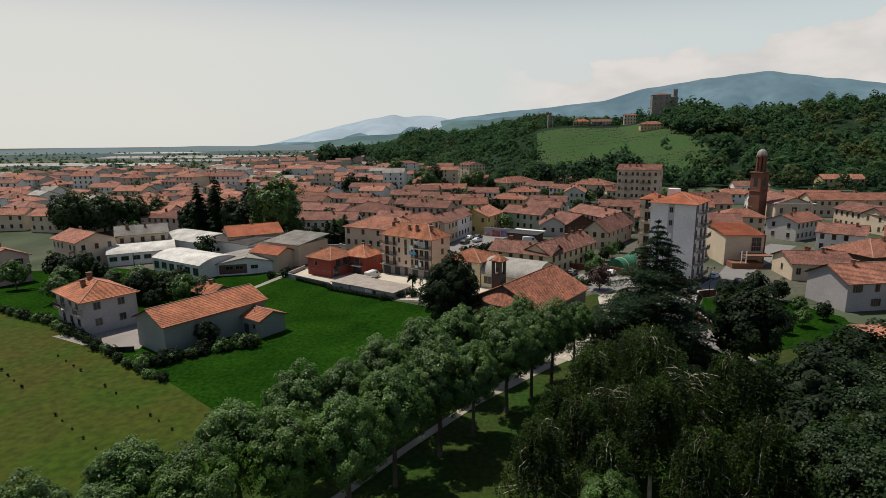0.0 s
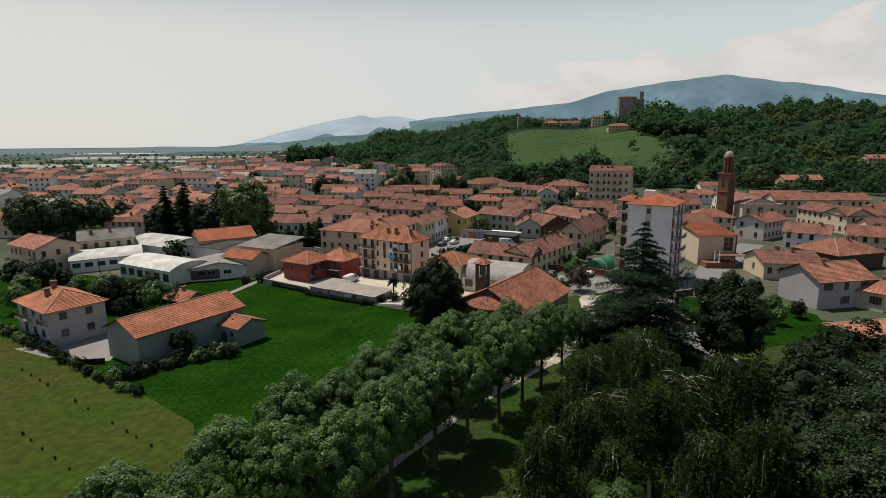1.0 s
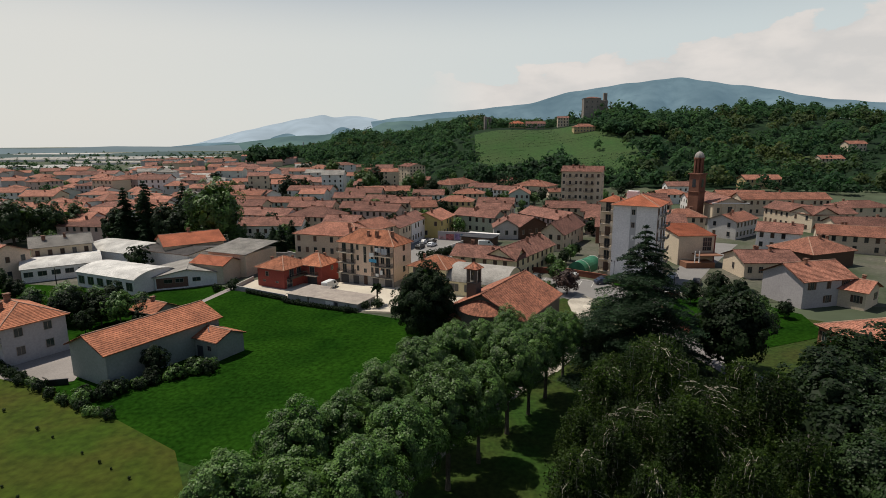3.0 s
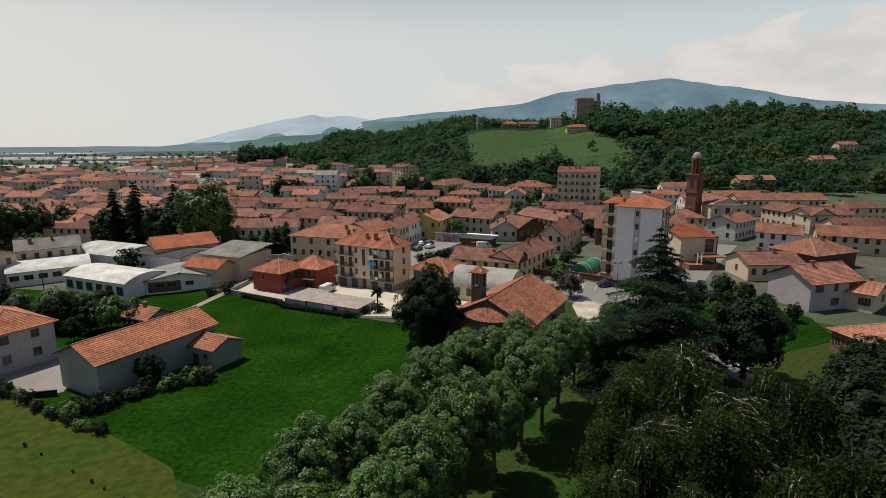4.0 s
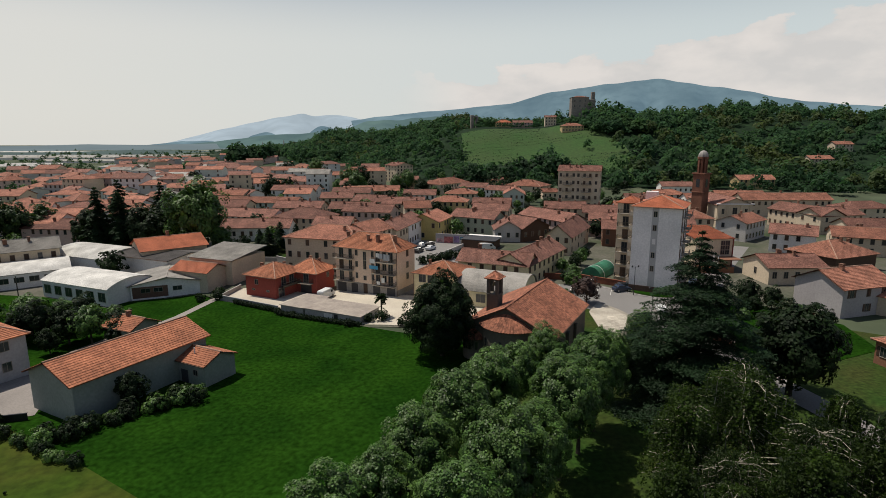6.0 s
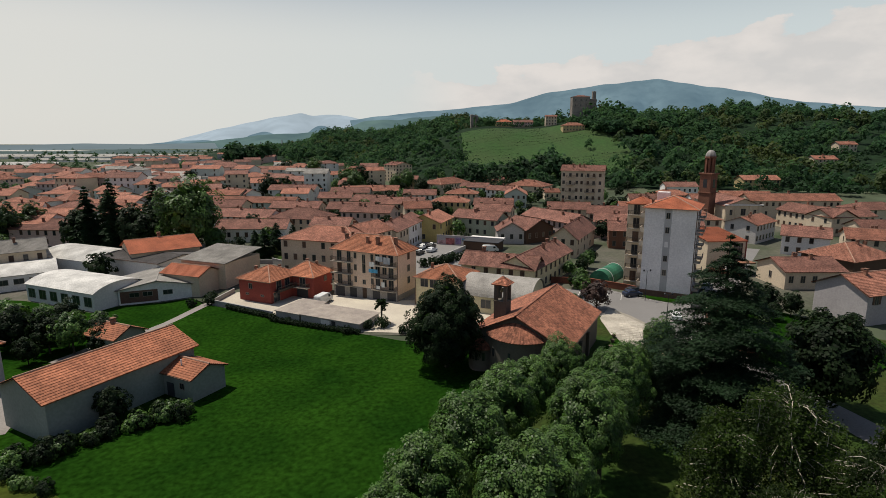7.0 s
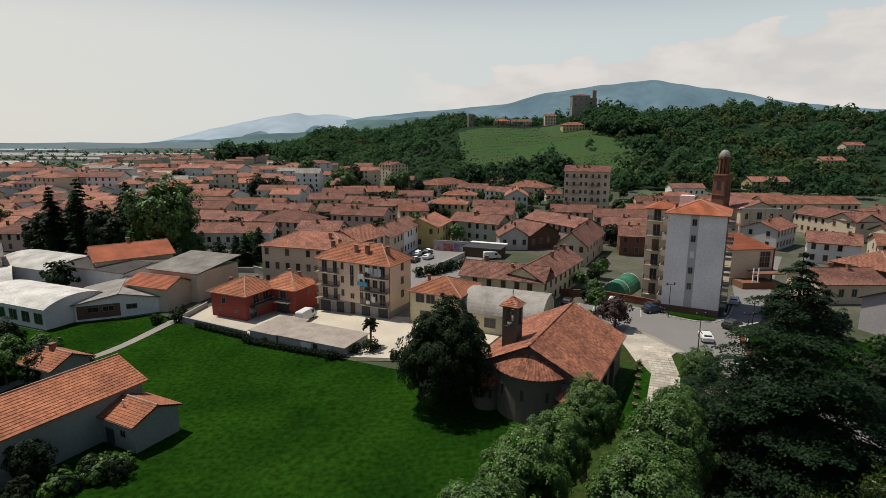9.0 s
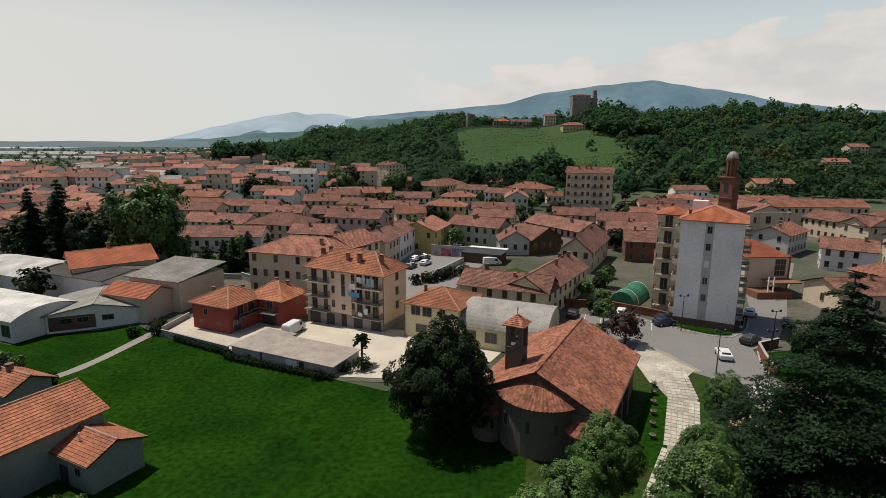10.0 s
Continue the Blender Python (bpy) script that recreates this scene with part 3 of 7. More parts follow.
def weeping(name, height, radius, seed, label, strands=230, mat=None):
    """A birch with long hanging twigs."""
    rng = np.random.default_rng(seed)
    ob = thing(name)
    tagged(ob, label, "tree")
    attach("trunk", tube_data("trunk", [(0, 0, -0.3), (0.15, 0, height * 0.45), (0, 0.1, height * 0.95)], [0.22, 0.15, 0.03], PALEBARK, 8), ob)
    pts, tv, tf = [], [], []
    for i in range(strands):
        a, f = rng.uniform(0, 2 * math.pi), rng.uniform(0.35, 1.0)
        r = radius * rng.uniform(0.3, 1.0) * (1.15 - 0.75 * f)
        z = height * f
        length = rng.uniform(0.18, 0.42) * height * (0.4 + 0.6 * f)
        n = 34
        u = np.linspace(0, 1, n)
        x = np.cos(a) * r * np.minimum(1, u * 2.2)
        y = np.sin(a) * r * np.minimum(1, u * 2.2)
        zz = z + 0.6 * np.sin(np.minimum(1, u * 2.2) * math.pi * 0.6) - length * np.maximum(0, u - 0.35) ** 1.2
        p = np.stack([x, y, zz], 1) + rng.normal(0, 0.13, (n, 3))
        pts.append(p[6:])
        if i % 4 == 0:
            s = len(tv)
            for q in (0, 9, 16, 26):
                tv += [Vector((x[q], y[q], zz[q])), Vector((x[q] + 0.05, y[q] + 0.02, zz[q] + 0.05))]
            tf += [(s + 2 * q, s + 2 * q + 1, s + 2 * q + 3, s + 2 * q + 2) for q in range(3)]
    attach("branchwork", mesh_from("branchwork", tv, tf, PALEBARK), ob)
    attach("crown", leaf_cloud("crown", np.concatenate(pts), 0.26, mat or BIRCHLEAF, rng, 0.1), ob)
    return ob


def plant(src, x, y, scale=1.0, turn=0.0, tall=1.0, z=None):
    """A copy of a tree at a place, standing on the ground."""
    ob = copy_thing(src, pose(x, y, ground_z(x, y) if z is None else z, 0, 0, turn))
    ob.scale = (scale, scale, scale * tall)
    return ob


# ---- ground ----
def spaced(lo, hi, near_lo, near_hi, fine):
    """Grid lines: fine in the middle, ever wider outwards."""
    mid = list(np.arange(near_lo, near_hi + fine / 2, fine))
    out, s = [], fine
    x = near_hi
    while x < hi:
        s *= 1.25
        x += s
        out.append(min(x, hi))
    inn, s, x = [], fine, near_lo
    while x > lo:
        s *= 1.25
        x -= s
        inn.append(max(x, lo))
    return inn[::-1] + mid + out


gx, gy = spaced(-4500, 4500, -150, 700, 10.0), spaced(-900, 4900, 0, 1200, 10.0)
verts = [(x, y, ground_z(x, y) - (0.45 if -125 < x < -32 and 92 < y < 176 else 0.06)) for y in gy for x in gx]
faces = [(j * len(gx) + i, j * len(gx) + i + 1, (j + 1) * len(gx) + i + 1, (j + 1) * len(gx) + i) for j in range(len(gy) - 1) for i in range(len(gx) - 1)]
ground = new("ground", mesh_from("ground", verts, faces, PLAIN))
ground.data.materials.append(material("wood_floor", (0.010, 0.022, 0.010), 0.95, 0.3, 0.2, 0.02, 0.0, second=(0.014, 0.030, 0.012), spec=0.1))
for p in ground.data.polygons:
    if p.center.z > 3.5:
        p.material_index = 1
tagged(ground, "wide green plain and hills round the town", "ground", kind="structure")
for p in ground.data.polygons:
    p.use_smooth = True


def sheet(name, outline, mat, lift, label, category, cell=4.0):
    """A flat surface over an outline that follows the ground."""
    bm = bmesh.new()
    bm.faces.new([bm.verts.new((x, y, 0)) for x, y in outline])
    xs, ys = [p[0] for p in outline], [p[1] for p in outline]
    for axis, lo, hi in ((0, min(xs), max(xs)), (1, min(ys), max(ys))):
        c = lo + cell
        while c < hi:
            no = [0, 0, 0]
            no[axis] = 1
            co = [0, 0, 0]
            co[axis] = c
            bmesh.ops.bisect_plane(bm, geom=bm.verts[:] + bm.edges[:] + bm.faces[:], plane_co=co, plane_no=no)
            c += cell
    for v in bm.verts:
        v.co.z = ground_z(v.co.x, v.co.y) + lift
    bmesh.ops.recalc_face_normals(bm, faces=bm.faces[:])
    me = bpy.data.meshes.new(name)
    bm.to_mesh(me)
    bm.free()
    if me.polygons and sum(p.normal.z for p in me.polygons) < 0:
        me.flip_normals()
    me.materials.append(mat)
    return tagged(new(name, me), label, category, kind="structure")


sheet("meadow", [(-135, 118), (-30, 58), (-14, 50), (4, 70), (12, 96), (-6, 104), (-47, 131), (-52.5, 139.5), (-66.5, 135), (-69.5, 130.6), (-88.8, 141), (-104.5, 144.6), (-140, 136)], GRASS, 0.02, "lush mown green meadow", "meadow")
sheet("park_lawn", [(-32, 58), (-45, 20), (20, -30), (110, -30), (120, 60), (72, 100), (50, 86), (44, 93), (36, 118), (28, 112), (4, 112), (-4, 100), (-2, 62)], PARKGRASS, 0.0, "park lawn under the trees, partly dry", "lawn")
sheet("vineyard_field", [(-140, 118), (-97, 99), (-76.6, 90), (-56.4, 78), (-39.6, 66.8), (-29, 59), (-8, 20), (-8, -60), (-160, -60)], FIELD, 0.05, "sloping olive green field with young vines", "field")
sheet("town_ground", [(-140, 135), (-104.5, 144), (-88.8, 140.4), (-69.5, 130), (-66.5, 134.4), (-52.5, 139), (-46, 131), (-14, 108), (-2, 106), (30, 113), (36, 119), (60, 112), (110, 100), (175, 170), (190, 240), (100, 262), (40, 262), (-40, 258), (-120, 240)], material("town_yards", (0.13, 0.12, 0.095), 0.95, 0.25, 1.0, 0.05, 0.2, second=(0.035, 0.055, 0.02)), 0.01, "pale concrete and gravel yards between the houses", "yard", 8.0)
sheet("road", [(28, 134), (42, 131), (46.5, 123.5), (52, 119.2), (58.2, 122.5), (66, 133), (72, 143), (100, 176), (106, 172), (80, 141), (70, 128), (60, 117), (53, 113.4), (48.5, 103), (47, 95.6), (48, 86), (50.5, 70), (50.6, 62), (53, 50), (58, 38), (54.5, 36), (49.6, 48), (46.6, 61), (45.6, 70), (43.2, 84), (41, 94), (40, 104), (34, 111.5), (30, 118)], ASPHALT, 0.04, "grey asphalt street with a bend past the church", "road")

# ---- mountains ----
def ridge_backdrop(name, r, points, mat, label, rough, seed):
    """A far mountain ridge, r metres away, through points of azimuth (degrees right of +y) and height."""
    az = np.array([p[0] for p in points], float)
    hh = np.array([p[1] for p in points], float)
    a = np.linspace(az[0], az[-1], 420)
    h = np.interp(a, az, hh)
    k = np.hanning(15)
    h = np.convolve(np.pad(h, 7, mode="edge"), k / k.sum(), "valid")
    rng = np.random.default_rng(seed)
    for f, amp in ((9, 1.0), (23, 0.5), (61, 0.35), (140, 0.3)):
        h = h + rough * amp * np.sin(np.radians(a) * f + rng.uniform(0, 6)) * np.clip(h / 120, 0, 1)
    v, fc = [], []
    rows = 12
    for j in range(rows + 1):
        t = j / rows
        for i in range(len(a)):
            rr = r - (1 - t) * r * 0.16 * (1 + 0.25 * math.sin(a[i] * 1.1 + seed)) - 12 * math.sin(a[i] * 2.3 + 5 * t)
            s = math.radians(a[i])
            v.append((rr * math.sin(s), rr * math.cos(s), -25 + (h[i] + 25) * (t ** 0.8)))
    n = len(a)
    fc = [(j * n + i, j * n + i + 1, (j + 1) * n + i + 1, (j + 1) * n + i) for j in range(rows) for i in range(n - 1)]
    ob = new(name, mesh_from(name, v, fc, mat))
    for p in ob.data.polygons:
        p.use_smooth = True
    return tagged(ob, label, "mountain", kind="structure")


# distance haze is put into the colour as an even emission
def haze_glow_mat(key, colour, glow):
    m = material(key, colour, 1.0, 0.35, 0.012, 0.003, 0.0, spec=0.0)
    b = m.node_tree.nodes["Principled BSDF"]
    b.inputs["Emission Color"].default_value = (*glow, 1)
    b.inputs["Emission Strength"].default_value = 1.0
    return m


ridge_backdrop("far_range", 4850, [(-21.5, 20), (-18.2, 96), (-13.7, 182), (-10.2, 232), (-9.1, 250), (-8.2, 231), (-5.6, 243), (-3.3, 208), (2.5, 141), (17.8, 80)], haze_glow_mat("range_haze_glow", (0.10, 0.12, 0.14), (0.30, 0.36, 0.40)), "mountains at the edge of the plain, pale blue haze painted as glow", 6, 1)
ridge_backdrop("mountain", 4700, [(-43.1, -6), (-30.6, 0), (-24.7, -7), (-21.5, 20), (-17.1, 70), (-12.6, 135), (-5.0, 183), (-1.6, 222), (2.9, 262), (8.1, 305), (12.1, 337), (15.4, 416), (20.8, 475), (25.4, 508), (29.4, 440), (33.1, 383), (37.1, 303), (43.6, 237)], haze_glow_mat("mountain_haze_glow", (0.075, 0.100, 0.105), (0.080, 0.138, 0.178)), "long wooded mountain with one broad summit, blue haze painted as glow", 5, 2)
ridge_backdrop("near_range", 2700, [(-23.6, 0), (-19.3, 23), (-14.8, 46), (-12.5, 65), (-9.1, 69), (-4.4, 98), (-2.8, 124), (0.6, 126), (5.2, 143), (9.8, 134), (14.8, 121), (22.9, 145), (32.6, 152), (36.9, 159), (40.9, 134), (43.4, 132)], haze_glow_mat("foothill_haze_glow", (0.05, 0.075, 0.055), (0.062, 0.104, 0.122)), "wooded foothills behind the town, tinted with painted haze glow", 6, 3)

# raised strips added to carry painted haze bands below the horizon
ridge_backdrop("far_plain", 2600, [(-60, 12), (-48, 17), (-44, 14), (-38, 19), (-33, 15), (-28, 21), (-23, 17), (-18, 22), (-12, 18), (-6, 14)], haze_glow_mat("plain_haze_glow", (0.03, 0.04, 0.04), (0.150, 0.188, 0.205)), "added strip of far plain with low rises and painted blue haze", 3, 4)
ridge_backdrop("middle_plain", 1650, [(-60, 7), (-48, 10), (-43, 6), (-36, 10), (-30, 7), (-24, 11), (-19, 7), (-14, 4), (-8, 0)], haze_glow_mat("field_haze_glow", (0.03, 0.04, 0.03), (0.074, 0.100, 0.104)), "added strip of green plain fields with painted mist glow", 2, 5)

# ---- town houses ----
house("cream_villa", (-35.4, 155.4), (-15.6, 147.1), 13, 9, "hip", 2.6, "cream", "orange", 3)
house("back_wing", (-13.2, 155.1), (-7.3, 164.3), 10, 9.5, "gable", 2.2, "cream", "orange", 3)
house("street_house", (-6.1, 171.5), (-2.3, 181.4), 9, 7.5, "gable", 2, "cream", "brown", 2)
house("street_house", (-2.1, 182.0), (3.4, 196.9), 9, 7.5, "gable", 2, "white", "brown", 2)
house("yellow_house", (8.1, 192.0), (13.9, 206.0), 11, 6.8, "gable", 2.4, "yellow", "orange", 2)
house("green_house", (14.3, 209.5), (28.2, 198.5), 9, 6.5, "gable", 2.2, "green", "brown", 2)
house("barn_gable", (27.0, 188.6), (35.8, 187.8), 10, 4.5, "gablef", 2.6, "grey", "brown", 1)
house("barn_gable", (35.9, 187.0), (46.6, 193.0), 12, 4.8, "gablef", 2.8, "darkwood", "brown", 1)
house("long_house", (38.4, 168.8), (45.1, 164.6), 24, 5.8, "gablef", 3.2, "cream", "brown", 2)
house("terrace_house", (41.2, 215.3), (51.8, 193.3), 11, 6, "gable", 2.4, "pink", "brown", 2)
house("terrace_house", (24.7, 227.8), (37.8, 221.5), 8, 6.5, "gable", 2.0, "cream", "brown", 2)
house("gable_house", (48.5, 282.9), (58.7, 280.6), 18, 7, "gablef", 3, "whitegreen", "orange", 2)
house("town_house", (-26.2, 320.8), (-4.5, 318.8), 11, 6, "gable", 2.4, "cream", "orange", 2)
house("town_house", (-26.7, 450.6), (-4.9, 448.6), 14, 9.5, "hip", 3, "white", "orange", 3)
house("tall_house", (-5.1, 428.0), (7.3, 436.5), 16, 15, "gablef", 2, "cream", "brown", 5)
house("town_house", (-4.6, 393.1), (9.4, 391.8), 12, 7, "gable", 2, "ochre", "brown", 2)
house("town_house", (12.7, 352.1), (22.3, 346.8), 12, 7, "gable", 2, "grey", "brown", 2)
house("town_house", (21.1, 340.6), (41.1, 361.4), 14, 7.5, "hip", 3, "cream", "orange", 2)
house("town_house", (32.1, 335.6), (46.7, 328.4), 10, 6.5, "gable", 2.2, "white", "brown", 2)
house("town_house", (44.6, 315.8), (55.2, 307.9), 10, 6.5, "gable", 2, "white", "brown", 2)
house("town_house", (52.6, 387.9), (65.8, 376.0), 12, 7, "gable", 2, "ochre", "brown", 2)
house("town_house", (60.8, 339.1), (78.7, 325.3), 16, 7, "hip", 3, "cream", "orange", 2)
house("town_house", (77.0, 312.2), (85.1, 311.5), 10, 5, "gable", 1.6, "cream", "orange", 1)
house("pink_house", (-26.8, 223.5), (-8.5, 217.0), 10, 7, "gable", 2.2, "pink", "brown", 2)
house("town_house", (-42.6, 278.6), (-27.3, 277.2), 11, 6.5, "gable", 2.2, "cream", "brown", 2)
house("town_house", (-26.3, 264.9), (-12.6, 259.1), 12, 6.5, "gable", 2.2, "cream", "brown", 2)
house("town_house", (-2.2, 233.9), (8.4, 234.7), 12, 6.5, "gable", 2.2, "cream", "orange", 2)
house("old_row", (-66.0, 200.9), (-42.8, 198.8), 9, 4.6, "gable", 2.4, "white", "brown", 1)
house("old_row", (-76.0, 230.1), (-53.4, 222.0), 10, 5, "gable", 2.4, "white", "brown", 2)
house("old_row", (-52.5, 219.8), (-33.7, 212.4), 14, 5.5, "hip", 3, "cream", "brown", 2)
house("old_row", (-34.7, 199.5), (-22.1, 196.0), 9, 5.5, "gable", 2.2, "cream", "brown", 2)
house("school", (-89.9, 270.6), (-51.5, 262.6), 10, 6, "gable", 2, "whitegreen", "orange", 2)
house("brown_villa", (-131.3, 202.0), (-111.2, 198.0), 14, 5.2, "hip", 2.4, "pink", "brown", 2)
house("white_villa", (-163.4, 270.5), (-158.1, 279.2), 12, 6.5, "hip", 2, "white", "orange", 2)
house("apartment_row", (-199.8, 363.0), (-161.8, 344.7), 14, 12, "hip", 2, "pink", "orange", 4)
house("apartment_row", (-210.1, 346.6), (-183.5, 344.2), 14, 9, "hip", 2, "grey", "brown", 3)
house("apartment_row", (-256.7, 382.2), (-248.2, 396.9), 14, 9, "hip", 2.5, "pink", "orange", 3)
house("parish_house", (107.5, 165.1), (116.8, 157.9), 10, 6, "gable", 2.2, "white", "brown", 2)
house("cream_row", (142.6, 215.3), (145.0, 190.7), 10, 7, "gable", 2.4, "cream", "brown", 2)
house("cream_row", (145.0, 190.7), (164.1, 193.7), 10, 7, "gable", 2.4, "cream", "brown", 2)
house("long_row", (146.1, 236.4), (184.3, 232.4), 11, 8, "gable", 2.4, "cream", "orange", 2)
house("hip_barn", (103.9, 135.1), (119.4, 140.0), 13, 4.6, "hip", 3.0, "darkwood", "orange", 1, sides="r")
house("low_house", (81.1, 128.0), (94.6, 127.0), 11, 4.4, "gable", 2, "cream", "brown", 1)
house("grey_house", (76.3, 113.6), (78.3, 103.5), 13, 6, "gablef", 2.6, "lavender", "orange", 2, sides="r")
house("small_house", (86.6, 106.4), (90.0, 101.3), 8, 4, "gable", 1.6, "cream", "orange", 1)
house("near_house", (66.7, 83.6), (68.2, 70.4), 12, 4, "hip", 2.6, "brick", "orange", 1)
house("street_house_right", (109.8, 180.0), (122.7, 188.8), 10, 6.5, "gable", 2, "grey", "orange", 2)


# ---- far town, filled in block by block ----
def far_town():
    rng = random.Random(7)
    kinds = [("cream", "orange"), ("pink", "orange"), ("white", "brown"), ("white", "orange"), ("white", "fibre"), ("pink", "brown"), ("cream", "brown"), ("grey", "orange"), ("whitegreen", "orange")]
    y = 205.0
    while y < 900:
        span = 0.95 * y
        x = -span
        while x < 0.08 * y + 25:
            w, d = rng.uniform(10, 22), rng.uniform(9, 13)
            px, py = x + rng.uniform(-3, 3), y + rng.uniform(-8, 8)
            if ground_z(px, py) < 5 and rng.random() < (0.70 if py < 560 else 0.55) and px > -0.98 * py + (0 if py < 480 else (py - 480) * 1.1) and not (-112 < px < 30 and py < 300) and not (px > -112 and py < 252) and not (px > -30 and py < 440) and not (px < -0.5 * py and py > 560):
                a = rng.choice((-8, -3, 20, -35)) if py > 400 else rng.choice((-6, -6, 12, -24, -40))
                c, s = math.cos(math.radians(a)), math.sin(math.radians(a))
                wall, roof = rng.choice(kinds)
                st = rng.choice((2, 2, 2, 3, 3, 4)) if py > 330 else 2
                house("town_house", (px, py), (px + w * c, py + w * s), d, 3.0 * st + 0.5, rng.choice(("hip", "gable", "gable")), rng.uniform(1.8, 2.8), wall, roof, st, sides="f" if py < 540 else "", chimneys=1 if py < 450 else 0, gap=3.4 if py < 380 else 6.5, step=0.8)
            x += w + rng.uniform(4, 16)
        y += 21 if y < 500 else 34


far_town()


# ---- shared fittings ----
RAIL = material("balcony_rail", (0.09, 0.075, 0.06), 0.5, 0.15, 8.0, 0.4, 0.0, 0.1, 0.4)
SLAB = material("balcony_slab", (0.48, 0.42, 0.34), 0.9, 0.12, 4.0, 0.3, 0.1)
GARAGE = material("garage_door", (0.045, 0.045, 0.05), 0.6, 0.15, 6.0, 0.3, 0.0, 0.2)
PLINTH = material("grey_plinth", (0.30, 0.28, 0.26), 0.9, 0.15, 3.0, 0.3, 0.1)
BROWNBASE = material("brown_plinth", (0.16, 0.09, 0.065), 0.85, 0.15, 3.0, 0.3, 0.1)
CLOTHS = [material("cloth_white", (0.72, 0.72, 0.70), 0.9, 0.05), material("cloth_blue", (0.10, 0.36, 0.56), 0.9, 0.05), material("cloth_grey", (0.40, 0.42, 0.45), 0.9, 0.08)]


def balcony(parent, x0, x1, z, deep=1.15, face=-1, y=0.0, rail=RAIL):
    """A slab with a barred railing in front of a wall that looks along -y."""
    sl = attach("balcony", box_data("balcony", (x0, y - deep, z - 0.16), (x1, y, z), SLAB, 0.02), parent)
    bars = [((x0, y - deep, z + 0.95), (x1, y - deep + 0.05, z + 1.0)), ((x0, y - deep, z + 0.95), (x0 + 0.05, y, z + 1.0)), ((x1 - 0.05, y - deep, z + 0.95), (x1, y, z + 1.0)),
            ((x0, y - deep, z + 0.08), (x1, y - deep + 0.04, z + 0.12))]
    n = int((x1 - x0) / 0.13)
    bars += [((x0 + (x1 - x0) * i / n, y - deep + 0.01, z), (x0 + (x1 - x0) * i / n + 0.025, y - deep + 0.035, z + 0.95)) for i in range(n + 1)]
    m = max(2, int(deep / 0.13))
    bars += [((xx, y - deep * i / m, z), (xx + 0.025, y - deep * i / m + 0.025, z + 0.95)) for xx in (x0, x1 - 0.025) for i in range(m)]
    attach("railing", boxes_data("railing", bars, rail), sl)
    return sl


def block(name, a, b, d, h, kind, rise, wall, roof, label, category="house", base=None, over=0.55, step=0.36):
    """The bare house: returns it with its width and its height over its own ground."""
    w = math.hypot(b[0] - a[0], b[1] - a[1])
    rz = math.degrees(math.atan2(b[1] - a[1], b[0] - a[0]))
    g = ground_z((a[0] + b[0]) / 2, (a[1] + b[1]) / 2) if base is None else base
    ob = tagged(thing(name, a[0], a[1], g, rz), label, category)
    h = h - g
    attach("wall", wall_data(kind, w, d, h, rise, wall_mat(wall)), ob)
    rm, ridge = roof_data(kind, w, d, h, rise, roof_mat(roof), over, step)
    attach("roof", rm, ob)
    if ridge:
        attach("ridge", ridge, ob, label="mortared ridge tiles")
    x0, x1, y0 = -over, w + over, -over
    z = h - (over * rise / (d / 2 if kind in ("gable", "hip") else w / 2))
    if kind in ("gable", "hip"):
        attach("gutter", box_data("gutter", (x0, y0 - 0.12, z - 0.14), (x1, y0 - 0.01, z - 0.02), GUTTER, 0.03), ob)
    return ob, w, h


def chimney(ob, x, y, z, s=1.0):
    attach("chimney", CH, ob, pose(x, y, z) @ Matrix.Diagonal((s, s, s, 1)), "brick chimney with a capped top")


# ---- peach apartment block ----
pb, w, h = block("apartment_block", (-20.1, 135.0), (-6.1, 126.4), 7.9, 10.35, "hip", 2.7, "peach", "newtile", "peach four-storey apartment block with balconies and hipped tile roof", "apartment block")
attach("plinth", boxes_data("plinth", [((-0.03, -0.03, -0.6), (w + 0.03, 0.0, 2.35)), ((w, -0.03, -0.6), (w + 0.03, 7.9, 1.6))], PLINTH), pb, label="grey painted ground floor band")
for x0, x1 in ((0.5, 2.9), (4.3, 6.1), (10.2, 12.1), (13.9, 16.0)):
    attach("garage_door", box_data("garage_door", (x0, -0.07, -0.3), (x1, -0.02, 2.05), GARAGE, 0.02), pb)
attach("door", box_data("door", (7.6, -0.08, -0.2), (8.7, -0.02, 2.3), SHUTTER, 0.02), pb, label="dark entrance door")
for k in range(3):
    z = 2.55 + 2.62 * k
    balcony(pb, 0.0, 5.2, z)
    balcony(pb, 10.6, 16.3, z)
    for x, ww, hh, zc in ((1.7, 1.1, 2.1, z + 1.1), (4.2, 0.8, 2.1, z + 1.1), (5.9, 0.55, 1.2, z + 1.45), (10.2, 0.55, 1.2, z + 1.45), (11.6, 1.0, 2.1, z + 1.1), (13.3, 0.9, 1.4, z + 1.4), (14.9, 1.1, 2.1, z + 1.1)):
        add_window(pb, x, -0.004, zc, 0, ww, hh, False, k == 1 and x < 2)
    add_window(pb, w + 0.004, 4.6, z + 1.45, 90, 0.9, 1.35, False, k == 2)
for z in (3.6, 6.6, 8.6):
    add_window(pb, 8.1, -0.004, z, 0, 0.7, 1.9 if z > 4 else 0.9)
